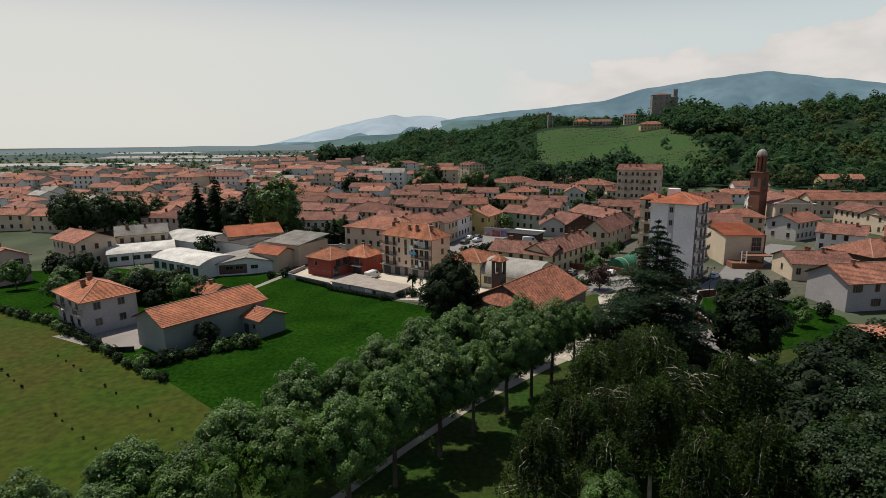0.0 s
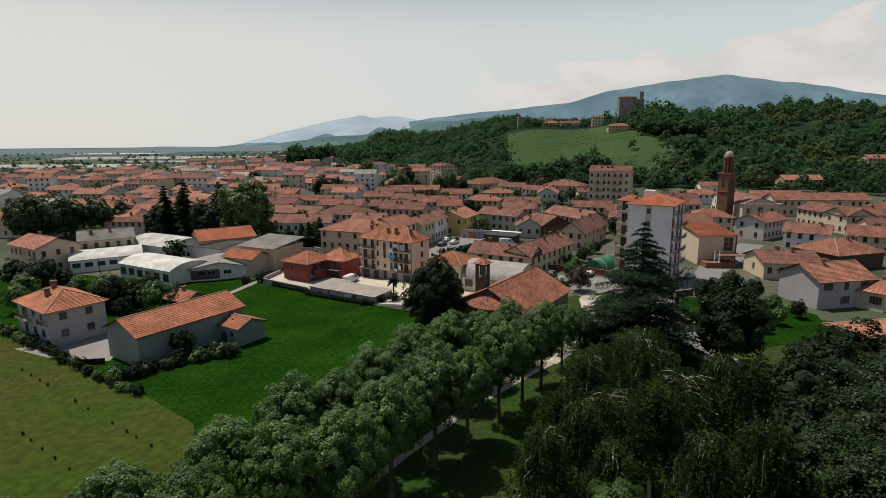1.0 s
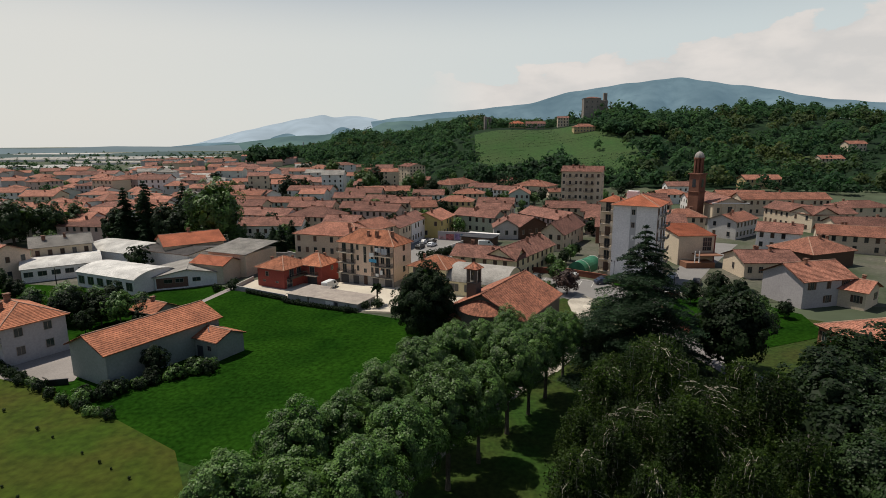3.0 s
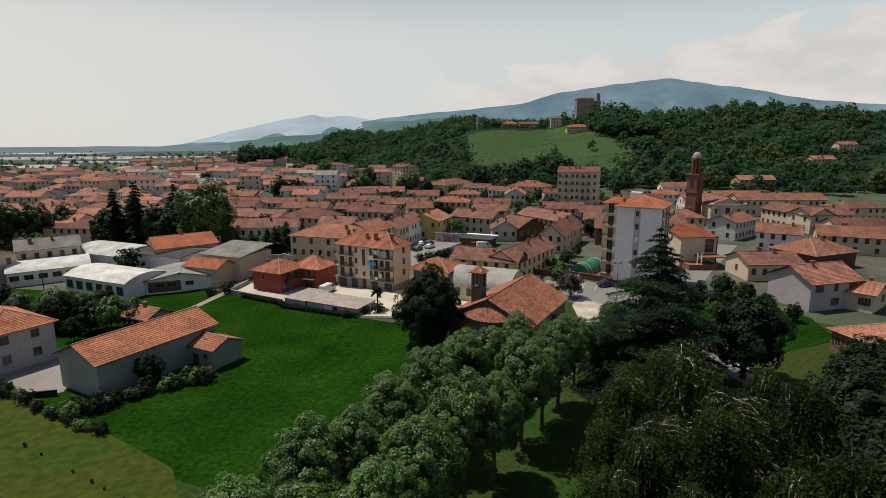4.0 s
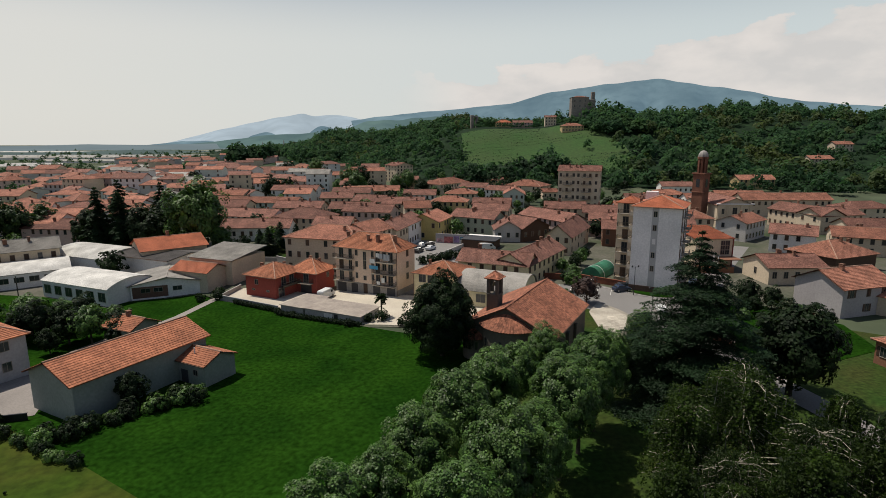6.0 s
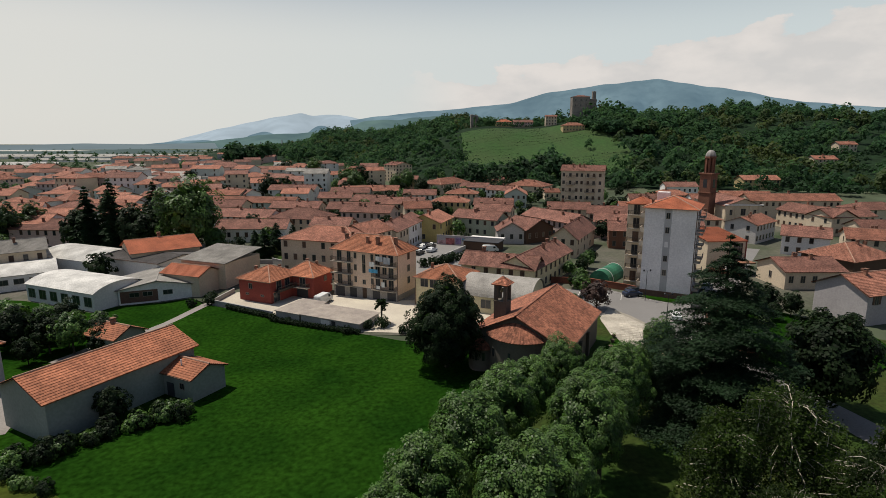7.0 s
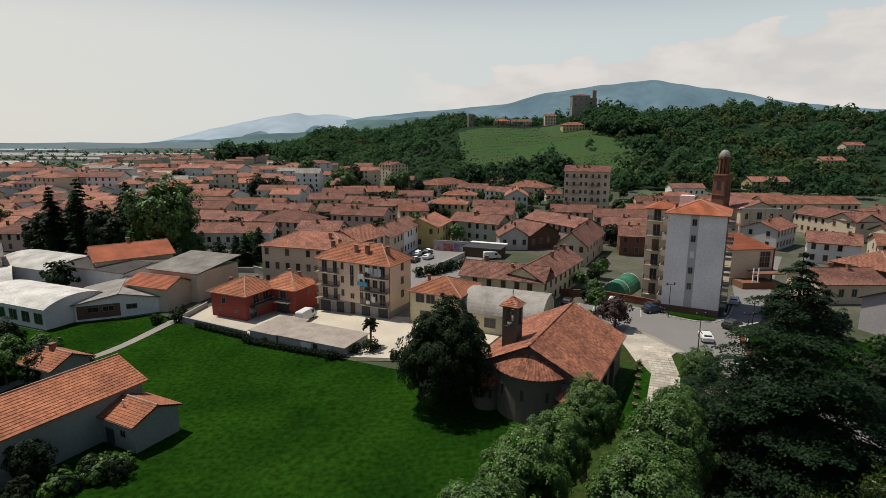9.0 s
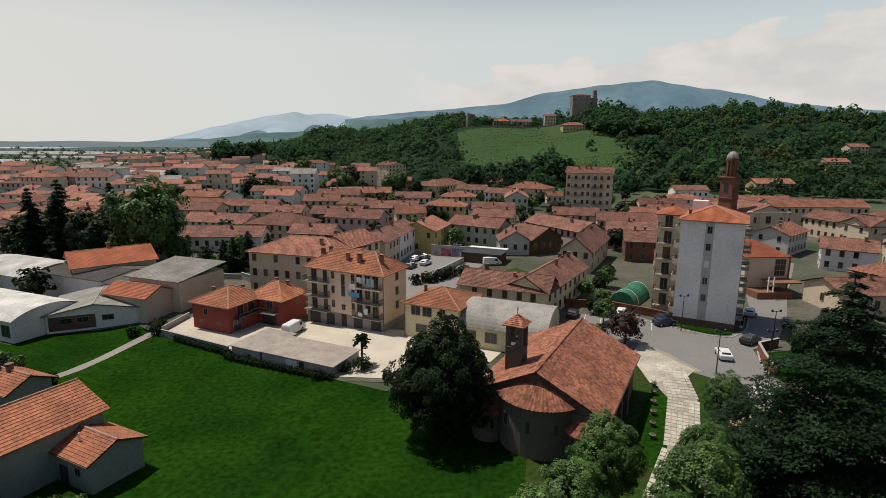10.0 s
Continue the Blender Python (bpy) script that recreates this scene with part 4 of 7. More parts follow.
for x, zz, ww, hh, c in ((10.9, 8.0, 1.3, 1.0, 0), (11.2, 6.6, 2.2, 0.8, 1), (13.0, 9.3, 1.2, 1.1, 2), (14.6, 9.1, 1.6, 1.4, 2), (12.3, 9.4, 0.8, 0.9, 0), (12.4, 3.2, 0.9, 0.7, 0), (13.6, 3.9, 0.8, 1.1, 0)):
    cl = tagged(thing("laundry", *(pb.matrix_basis @ Vector((x, -1.2, zz))), math.degrees(pb.matrix_basis.to_euler().z)), ("white", "light blue", "grey")[c] + " cloth hung over the balcony rail", "laundry", "laundry on the balconies")
    n = 7
    vs = [(ww * (i / n - 0.5), 0.05 * math.sin(i * 1.9) + o, hh * (j - 0.5)) for o in (0, 0.02) for j in (0, 1) for i in range(n + 1)]
    s = n + 1
    fs = [(i, i + 1, s + i + 1, s + i) for i in range(n)] + [(2 * s + i, 3 * s + i, 3 * s + i + 1, 2 * s + i + 1) for i in range(n)]
    attach("cloth", mesh_from("cloth", vs, fs, CLOTHS[c]), cl)
for x, y, s in ((2.0, 2.6, 1.0), (2.6, 4.0, 0.8), (8.0, 1.9, 0.9), (10.6, 1.8, 1.1), (14.6, 2.6, 1.1)):
    chimney(pb, x, y, roof_height("hip", w, 7.9, h, 2.7, x, y) + 0.1, s)
attach("downpipe", box_data("downpipe", (w + 0.01, -0.12, 0), (w + 0.11, -0.01, h - 0.3), GUTTER), pb)

# ---- red house, two wings ----
ra, w, h = block("red_house", (-40.2, 133.7), (-32.7, 129.3), 9.2, 4.35, "hip", 2.1, "red", "newtile", "dark red two-storey house with a hipped tile roof")
for x, z in ((3.2, 3.4),):
    add_window(ra, x, -0.004, z, 0, 0.9, 1.1)
for x in (2.2, 6.4):
    add_window(ra, x, -0.004, 1.6, 0, 0.8, 0.35)
for y, z, ww, hh in ((2.6, 3.6, 1.4, 1.9), (5.2, 3.6, 1.4, 1.9), (1.8, 1.2, 1.8, 2.0)):
    add_window(ra, w + 0.004, y, z, 90, ww, hh)
attach("balcony", boxes_data("balcony", [((w, 1.0, 2.4), (w + 1.3, 7.6, 2.55)), ((w + 1.22, 1.0, 3.35), (w + 1.3, 7.6, 3.42)), ((w + 1.24, 1.0, 2.55), (w + 1.28, 7.6, 2.95))], RAIL), ra, label="long dark balcony")
chimney(ra, 1.8, 3.4, h + 0.9, 0.9)
chimney(ra, 5.2, 7.0, h + 0.9, 0.8)
rb, w, h = block("red_house", (-31.2, 136.3), (-24.3, 132.6), 7.0, 4.45, "hip", 2.2, "red", "newtile", "bright red two-storey house wing with a tile roof")
add_window(rb, w + 0.004, 4.4, 3.7, 90, 0.9, 1.1)
add_window(rb, 5.0, -0.004, 3.5, 0, 1.4, 1.9)
attach("garage_door", box_data("garage_door", (3.4, -0.05, 0.0), (6.4, -0.01, 2.2), GARAGE, 0.02), rb)
balcony(rb, 2.4, 6.9, 2.45)
chimney(rb, 5.4, 4.8, h + 1.1, 0.9)
chimney(rb, 2.6, 5.2, h + 1.3, 0.9)

# ---- garages, yard wall ----
FIBRE = material("fibre_cement_sheet", (0.36, 0.31, 0.26), 0.9, 0.15, 2.0, 0.5, 0.25, second=(0.27, 0.23, 0.20))


def corrugated(name, w, d, z0, z1, mat, pitch=0.35):
    """A sheet roof with shallow ribs running down its slope."""
    n = int(w / pitch) * 2
    vs, fs = [], []
    for j, (y, z) in enumerate(((0, z0), (d, z1))):
        for i in range(n + 1):
            vs.append((w * i / n, y, z + (0.045 if i % 2 else 0.0)))
    k = n + 1
    fs = [(i, i + 1, k + i + 1, k + i) for i in range(n)]
    vs += [(0, 0, z0 - 0.12), (w, 0, z0 - 0.12), (w, d, z1 - 0.12), (0, d, z1 - 0.12)]
    b = 2 * k
    fs += [(b + 3, b + 2, b + 1, b), (b, b + 1, n, 0), (b + 1, b + 2, 2 * k - 1, n)]
    return mesh_from(name, vs, fs, mat)


def garage(a, b, d, top, label, doors):
    w = math.hypot(b[0] - a[0], b[1] - a[1])
    g = ground_z(*a)
    ob = tagged(thing("garage_row", a[0], a[1], g, math.degrees(math.atan2(b[1] - a[1], b[0] - a[0]))), label, "garage")
    h = top - g
    attach("wall", box_data("wall", (0, 0, -0.6), (w, d, h - 0.14), wall_mat("concrete")), ob)
    attach("roof", corrugated("roof", w + 0.5, d + 0.5, h, h + 0.15, FIBRE), ob, pose(-0.25, -0.25, 0))
    for x0, x1, m in doors:
        attach("door", box_data("door", (x0, -0.05, -0.3), (x1, -0.003, h - 0.35), m, 0.02), ob)
    return ob


garage((-29.6, 119.2), (-24.7, 116.3), 8.0, 1.15, "low garage with a grey corrugated roof", [])
garage((-24.3, 116.0), (-13.1, 109.4), 6.6, 1.25, "low garage row with a stained corrugated roof", [(4.6, 6.6, wall_mat("white")), (7.0, 7.9, GARAGE)])


def wall_run(name, pts, height, thick, mat, label, cap=None, category="wall"):
    ob = tagged(thing(name), label, category, kind="structure")
    for (x0, y0), (x1, y1) in zip(pts, pts[1:]):
        ln = math.hypot(x1 - x0, y1 - y0)
        m = pose(x0, y0, ground_z((x0 + x1) / 2, (y0 + y1) / 2), 0, 0, math.degrees(math.atan2(y1 - y0, x1 - x0)))
        attach("panel", box_data("panel", (0, -thick / 2, -0.6), (ln, thick / 2, height), mat, 0.01), ob, m)
        attach("coping", box_data("coping", (-0.05, -thick / 2 - 0.05, height), (ln + 0.05, thick / 2 + 0.05, height + 0.07), cap or mat, 0.015), ob, m)
    return ob


wall_run("yard_wall", [(-43.0, 139.3), (-45.0, 130.4), (-30.6, 121.0)], 1.0, 0.2, wall_mat("concrete"), "low concrete yard wall round the red house")
sheet("red_house_yard", [(-44.6, 130.6), (-30.4, 121.2), (-24, 131), (-36, 142), (-43, 139)], GRAVEL, 0.06, "pale paved yard of the red house", "yard")
sheet("yard", [(-30, 128), (-13, 109.4), (-2.6, 106.8), (10, 112), (14, 118), (-2, 128), (-24, 136)], GRAVEL, 0.05, "bright concrete yard before the apartment block", "yard")
sheet("side_street", [(-6, 128), (0, 126), (12, 160), (24, 185), (10, 215), (2, 205), (-4, 172), (-14, 146)], ASPHALT, 0.05, "grey street and car park behind the houses", "road")
sheet("field_path", [(-44.6, 133.6), (-47.6, 131.6), (-53.0, 117.4), (-60.5, 101), (-58.8, 100.2), (-50.7, 116.6), (-45.8, 129.4)], DRIVE, 0.06, "narrow gravel path through the meadow", "path", 3.0)
sheet("farm_drive", [(-73, 84.6), (-66.4, 87.5), (-60.7, 92.7), (-54.4, 86.5), (-52.5, 79.3), (-57.0, 77.6)], DRIVE, 0.06, "pale paved drive before the farmhouse", "drive", 3.0)

# ---- yellow villa and vaulted hall ----
yv, w, h = block("yellow_villa", (-2.4, 124.3), (6.0, 119.4), 9.4, 6.15, "hip", 1.9, "paleyellow", "newtile", "pale yellow two-storey villa with a hipped tile roof")
add_window(yv, 6.9, -0.004, 4.9, 0, 0.9, 1.5)
for x in (2.0, 4.1):
    add_window(yv, x, -0.004, 5.0, 0, 1.6, 1.9, False, False)
add_window(yv, 3.0, -0.004, 1.8, 0, 1.9, 1.3)
for y in (2.0, 5.0):
    add_window(yv, w + 0.004, y, 4.9, 90, 0.9, 1.4)
chimney(yv, 1.4, 5.0, h + 1.0, 0.7)
attach("downpipe", box_data("downpipe", (-0.1, -0.1, 0), (0.0, -0.01, h - 0.3), GUTTER), yv)


def vault_hall(name, a, b, d, eave, rise, wall, roof, label, win=0, along="w", wz=2.0, ww=1.6, wh=1.5, base=None, arc=0.24):
    """A hall under a barrel roof; along w the vault's axis runs with the front."""
    w = math.hypot(b[0] - a[0], b[1] - a[1])
    g = ground_z(*a) if base is None else base
    ob = tagged(thing(name, a[0], a[1], g, math.degrees(math.atan2(b[1] - a[1], b[0] - a[0]))), label, "hall")
    h = eave - g
    n = 18
    span, length = (d, w) if along == "w" else (w, d)

    def at(u, v, z):
        return (v, u, z) if along == "w" else (u, v, z)

    vs, fs = [], []
    for t in (0.0, 1.0):
        for i in range(n + 1):
            c = math.pi * (arc + (1 - 2 * arc) * i / n)
            vs.append(at(span / 2 - span / 2 * math.cos(c) / math.cos(math.pi * arc), t * length, h + rise * (math.sin(c) - math.sin(math.pi * arc)) / (1 - math.sin(math.pi * arc))))
    body = [at(0, 0, -0.6), at(span, 0, -0.6), at(0, length, -0.6), at(span, length, -0.6)]
    vs += body
    k = n + 1
    fs += [(2 * k, 2 * k + 1, *range(n, -1, -1)), (2 * k + 3, 2 * k + 2, *range(k, 2 * k)), (2 * k, 0, k, 2 * k + 2), (2 * k + 1, 2 * k + 3, 2 * k - 1, n)]
    attach("wall", mesh_from("wall", vs, fs, wall_mat(wall)), ob)
    rv, rf = [], []
    ribs = max(2, int(length / 0.6))
    for t in range(ribs + 1):
        for i in range(n + 1):
            c = math.pi * (arc + (1 - 2 * arc) * i / n)
            e = 0.18 + (0.04 if t % 2 else 0)
            rv.append(at(span / 2 - (span / 2 + e) * math.cos(c) / math.cos(math.pi * arc), -0.3 + (length + 0.6) * t / ribs, h + e * 0.5 + rise * (math.sin(c) - math.sin(math.pi * arc)) / (1 - math.sin(math.pi * arc))))
    rf = [(t * k + i, t * k + i + 1, (t + 1) * k + i + 1, (t + 1) * k + i) for t in range(ribs) for i in range(n)]
    me = mesh_from("roof", rv, rf, roof_mat(roof))
    ro = attach("roof", me, ob)
    so = ro.modifiers.new("thick", "SOLIDIFY")
    so.thickness, so.offset = 0.1, -1
    for i in range(win):
        add_window(ob, w * (i + 0.5) / win, -0.004, wz, 0, ww, wh)
    return ob


vault_hall("vaulted_annex", (6.3, 119.2), (18.5, 112.6), 11.0, 3.3, 3.0, "paleyellow", "fibre", "pale yellow hall with a grey barrel roof beside the villa", 4, "w", 2.0, 1.9, 1.6, None, 0.06)

# ---- church ----
STONE = wall_mat("stone")
ch, w, h = block("church", (16.6, 84.9), (27.2, 101.0), 14.6, 5.25, "gable", 3.6, "stone", "oldtile", "old stone church with round apses and a wide tiled roof", "church", base=0.0, over=0.5, step=0.26)


def apse(parent, cy, r, z, rise, roofs, inset=0.0):
    n = 20
    vs, fs = [], []
    for k, zz in enumerate((-0.5, z)):
        vs += [(inset - r * math.sin(math.pi * i / n), cy - r * math.cos(math.pi * i / n), zz) for i in range(n + 1)]
    fs = [(i + 1, i, n + 1 + i, n + 2 + i) for i in range(n)]
    part = attach("apse", mesh_from("apse", vs, fs, STONE), parent)
    rv, rf = [], []
    steps = 10
    rr = r + 0.35
    m = 72
    for j in range(steps + 1):
        t = j / steps
        for i in range(m + 1):
            a = math.pi * i / m
            rib = 0.07 if i % 2 else 0.0
            rv.append((inset - rr * (1 - t) * math.sin(a), cy - rr * (1 - t) * math.cos(a), z - 0.1 + (rise + 0.1) * t + rib * (1 - t)))
    rf = [(j * (m + 1) + i + 1, j * (m + 1) + i, (j + 1) * (m + 1) + i, (j + 1) * (m + 1) + i + 1) for j in range(steps) for i in range(m)]
    ro = attach("apse_roof", mesh_from("apse_roof", rv, rf, roof_mat(roofs)), part, label="half-cone of old curved tiles")
    so = ro.modifiers.new("thick", "SOLIDIFY")
    so.thickness, so.offset = 0.14, 1
    for a in (0.3, 0.5, 0.7):
        sx, sy = -math.sin(math.pi * a), -math.cos(math.pi * a)
        attach("slit_window", box_data("slit_window", (-0.18, -0.06, z * 0.5), (0.18, 0.02, z * 0.5 + 1.2), GLASS), part, pose(inset + r * sx, cy + r * sy, 0, 0, 0, math.degrees(math.atan2(sy, sx)) + 90))
    return part


apse(ch, 7.3, 4.7, 5.7, 3.3, "oldtile", 2.2)
apse(ch, 1.9, 1.7, 3.4, 1.3, "oldtile")
apse(ch, 12.7, 1.7, 3.4, 1.3, "oldtile")
attach("gable_wall", prism_data("gable_wall", [(-0.25, 0.0), (0.0, 0.0), (0.0, 14.6), (-0.25, 14.6)], -0.5, 5.0, STONE), ch)
for x in (3.0, 7.5, 12.0):
    attach("buttress", box_data("buttress", (x - 0.35, -0.5, -0.5), (x + 0.35, 0.0, 3.8), STONE, 0.05), ch)
bt = tagged(thing("bell_tower", 9.75, 95.2, 0.0, 56), "small stone bell tower with a tiled pyramid roof and cross", "bell tower")
attach("shaft", box_data("shaft", (-1.0, -1.0, -0.5), (1.0, 1.0, 9.3), STONE, 0.04), bt)
for sx in (-0.75, 0.75):
    for sy in (-0.75, 0.75):
        attach("pier", box_data("pier", (sx - 0.25, sy - 0.25, 9.36), (sx + 0.25, sy + 0.25, 11.6), STONE, 0.02), bt)
attach("lintel", box_data("lintel", (-1.0, -1.0, 11.6), (1.0, 1.0, 12.0), STONE, 0.02), bt)
attach("cornice", box_data("cornice", (-1.08, -1.08, 9.25), (1.08, 1.08, 9.36), STONE, 0.02), bt)
v, f = [], []
for p, q in (((-1.35, -1.35, 11.95), (1.35, -1.35, 11.95)), ((1.35, -1.35, 11.95), (1.35, 1.35, 11.95)), ((1.35, 1.35, 11.95), (-1.35, 1.35, 11.95)), ((-1.35, 1.35, 11.95), (-1.35, -1.35, 11.95))):
    slope_courses(v, f, p, q, (0, 0, 13.1), (0, 0, 13.1), 0.25)
attach("roof", welded(mesh_from("roof", v, f, roof_mat("oldtile"))), bt)
attach("cross", boxes_data("cross", [((-0.03, -0.03, 13.0), (0.03, 0.03, 14.0)), ((-0.25, -0.03, 13.6), (0.25, 0.03, 13.67))], METAL), bt)
bl = bmesh.new()
bmesh.ops.create_cone(bl, segments=14, radius1=0.38, radius2=0.16, depth=0.6, cap_ends=True, matrix=Matrix.Translation((0, 0, 10.9)))
bme = bpy.data.meshes.new("bell")
bl.to_mesh(bme)
bl.free()
bme.materials.append(material("bronze", (0.16, 0.12, 0.06), 0.4, 0.1, metal=0.8))
attach("bell", bme, bt)

# ---- white tower block ----
tb, w, h = block("tower_block", (46.7, 127.2), (55.0, 121.5), 11.8, 19.45, "hip", 2.0, "tower", "flatred", "white six-storey tower block with a low orange roof", "apartment block", base=0.0)
TW_W = w
attach("plinth", boxes_data("plinth", [((-0.04, -0.05, -0.5), (w + 0.05, 0.0, 1.35)), ((w, -0.05, -0.5), (w + 0.05, 11.8, 1.35))], BROWNBASE), tb, label="dark brown plinth")
attach("strip", box_data("strip", (4.0, -0.02, 1.36), (5.4, -0.003, h - 0.4), material("grey_strip", (0.44, 0.425, 0.42), 0.9, 0.08)), tb, label="grey render strip between the windows")
for k, z in enumerate((17.7, 14.65, 11.6, 8.55, 5.5)):
    if k == 2:
        attach("blind", box_data("blind", (4.35, -0.05, z - 0.6), (5.05, -0.02, z + 0.6), wall_mat("tower"), 0.01), tb)
    else:
        add_window(tb, 4.7, -0.022, z, 0, 0.7, 1.15)
attach("wing", box_data("wing", (-4.6, 5.6, -0.5), (0.0, 11.8, h - 0.05), wall_mat("cream"), 0.02), tb, label="cream rear wing")
wr, wrr = roof_data("hip", 4.6, 6.2, h, 1.2, roof_mat("flatred"), 0.45)
attach("roof", wr, tb, pose(-4.6, 5.6, 0))
for k in range(6):
    z = 1.6 + 3.05 * k
    add_window(tb, -2.6, 5.596, z + 1.15, 0, 1.25, 2.15, False, k % 3 == 0)
    balcony(tb, -4.3, -0.7, z, 1.0, y=5.6)
    attach("side_balcony", boxes_data("side_balcony", [((-1.1, 1.6, z - 0.14), (0.0, 4.6, z)), ((-1.1, 1.6, z), (-1.04, 4.6, z + 0.95)), ((-1.1, 1.6, z), (0, 1.66, z + 0.95))], SLAB), tb)
    for y in (1.4, 5.8, 9.6):
        add_window(tb, w + 0.004, y, z + 1.3, 90, 1.5, 2.0, False, y > 9)
    for y0, y1 in ((2.6, 5.0), (7.4, 10.8)):
        sb = attach("balcony", boxes_data("balcony", [((w, y0, z - 0.14), (w + 1.25, y1, z))], SLAB), tb)
        attach("railing", boxes_data("railing", [((w + 1.19, y0, z + 0.92), (w + 1.25, y1, z + 1.0)), ((w + 1.2, y0, z + 0.1), (w + 1.23, y1, z + 0.8)), ((w, y0, z + 0.92), (w + 1.25, y0 + 0.05, z + 1.0))], RAIL), sb)
attach("side_panel", boxes_data("side_panel", [((w + 0.003, 0.15, 1.5), (w + 0.05, 1.0, h - 0.5)), ((w + 0.003, 6.0, 1.5), (w + 0.05, 7.0, h - 0.5))], BROWNBASE), tb, label="brown facing strip")
attach("lift_housing", box_data("lift_housing", (1.0, 8.6, h), (3.6, 10.6, h + 2.4), wall_mat("tower"), 0.03), tb)
chimney(tb, 1.2, 1.9, h + 0.6, 0.8)
chimney(tb, -2.5, 8.4, h + 0.9, 0.8)

# ---- long ochre house, two wings ----
lh, w, h = block("long_yellow_house", (8.6, 137.4), (23.6, 129.4), 8.0, 5.7, "gable", 2.1, "paleyellow", "brown", "long pale yellow house with old brown tiles")
for x in (3.0, 6.0, 9.0, 11.8, 14.4):
    add_window(lh, x, -0.004, 4.3, 0, 0.9, 1.4, False, x > 5)
    add_window(lh, x, -0.004, 1.6, 0, 0.9, 1.4)
chimney(lh, 4.0, 4.4, h + 1.9, 1.2)
chimney(lh, 10.0, 3.0, h + 1.4, 0.8)
lw, w, h = block("long_yellow_house", (23.5, 129.5), (38.4, 149.6), 8.4, 5.7, "gable", 2.4, "paleyellow", "brown", "long pale yellow house wing along the garden with old brown tiles")
for i in range(8):
    add_window(lw, 1.8 + 3.0 * i, -0.004, 4.2, 0, 0.9, 1.4, False, i % 2 == 0)
    add_window(lw, 1.8 + 3.0 * i, -0.004, 1.5, 0, 0.9, 1.5)
for x, y in ((14, 3.2), (20, 4.6), (22.5, 3.4)):
    chimney(lw, x, y, h + 2.1, 1.0)

# ---- barn, farmhouse ----
bn, w, h = block("barn", (-53.8, 81.4), (-45.7, 76.3), 19.4, 4.7, "gablef", 2.0, "barn", "newtile", "long pale barn with a bright orange tiled roof", "barn", step=0.42)
bs, w, h = block("barn_shed", (-38.0, 88.4), (-33.3, 85.5), 5.4, 2.7, "gable", 1.1, "barn", "newtile", "small shed with orange tiles beside the barn", "shed", over=0.4)
attach("door", box_data("door", (0.6, -0.05, -0.3), (2.0, -0.003, 2.0), GARAGE, 0.02), bs)
add_window(bs, 3.6, -0.004, 1.9, 0, 0.8, 0.8)
attach("flue", tube_data("flue", [(2.0, 1.4, 3.2), (2.0, 1.4, 4.9)], [0.09, 0.09], wall_mat("white"), 8), bs, label="thin white flue pipe")
bh, w, h = block("outhouse", (-55.5, 103.5), (-50.0, 100.5), 5.0, 3.2, "gable", 1.2, "barn", "newtile", "small tiled outhouse behind the barn", "shed")
chimney(bh, 2.7, 2.5, h + 0.9, 1.0)
fm, w, h = block("farmhouse", (-77.8, 92.6), (-66.4, 84.9), 9.4, 6.0, "hip", 2.3, "lavender", "newtile", "grey two-storey farmhouse with balconies and a hipped tile roof")
for x, ww, hh, z in ((2.8, 1.0, 2.1, 5.1), (4.0, 1.0, 2.1, 5.1), (7.6, 1.3, 1.3, 5.3), (11.0, 1.0, 1.3, 5.3), (3.4, 1.4, 2.0, 1.9), (7.4, 1.3, 1.2, 2.2), (11.2, 1.3, 1.3, 2.2)):
    add_window(fm, min(x, w - 0.8), -0.004, z, 0, ww, hh)
for z in (2.2, 5.3):
    add_window(fm, -0.004, 3.6, z, -90, 0.9, 1.2)
    for y in (2.4, 6.6):
        add_window(fm, w + 0.004, y, z, 90, 1.1, 1.3)
balcony(fm, 1.2, 6.0, 3.9)
balcony(fm, w - 2.6, w, 4.1, 0.9)
chimney(fm, 5.8, 4.4, h + 2.0, 1.3)
chimney(fm, 7.6, 2.6, h + 1.3, 1.2)
wall_run("drive_fence", [(-57.4, 77.4), (-52.6, 78.2)], 0.9, 0.12, METAL, "dark metal gate at the farm drive", category="gate")

# ---- white sheds ----
vault_hall("barrel_shed", (-88.7, 141.5), (-69.1, 131.1), 12.2, 1.7, 1.6, "white", "sheet", "white workshop with a pale barrel roof and large windows", 6, "w", 2.0, 2.2, 2.0)
vault_hall("barrel_shed", (-105.2, 145.1), (-89.7, 154.7), 14.9, 1.5, 1.7, "white", "sheet", "white workshop with a pale barrel roof", 6, "w", 2.2, 1.9, 1.2)
vault_hall("barrel_shed", (-102.5, 168.6), (-83.3, 158.4), 13.8, 2.6, 1.9, "white", "sheet", "large white workshop with a barrel roof", 0, "w")
gs, w, h = block("grey_shed", (-66.3, 135.5), (-52.0, 140.2), 13.8, 1.5, "gablef", 1.4, "white", "fibre", "low white shed with a grey corrugated roof", "shed")
attach("facing", box_data("facing", (0.3, -0.03, 0.4), (7.6, -0.003, 3.0), BROWNBASE), gs, label="brown brick facing")
for x in (3.0, 5.6, 9.6):
    add_window(gs, x, -0.035, 2.1, 0, 1.8, 0.9)
attach("vent", box_data("vent", (w, 2.5, 1.6), (w + 0.05, 9.5, 2.3), GLASS), gs)
block("dark_roof_shed", (-82.0, 160.5), (-64.0, 151.0), 14.0, 3.9, "gable", 0.8, "white", "asphalt", "white low building with a dark flat roof", "shed")
yg, w, h = block("gable_house", (-72.5, 156.5), (-59.0, 165.5), 14.0, 5.4, "gable", 2.3, "cream", "flatred", "cream house with a broad orange roof")
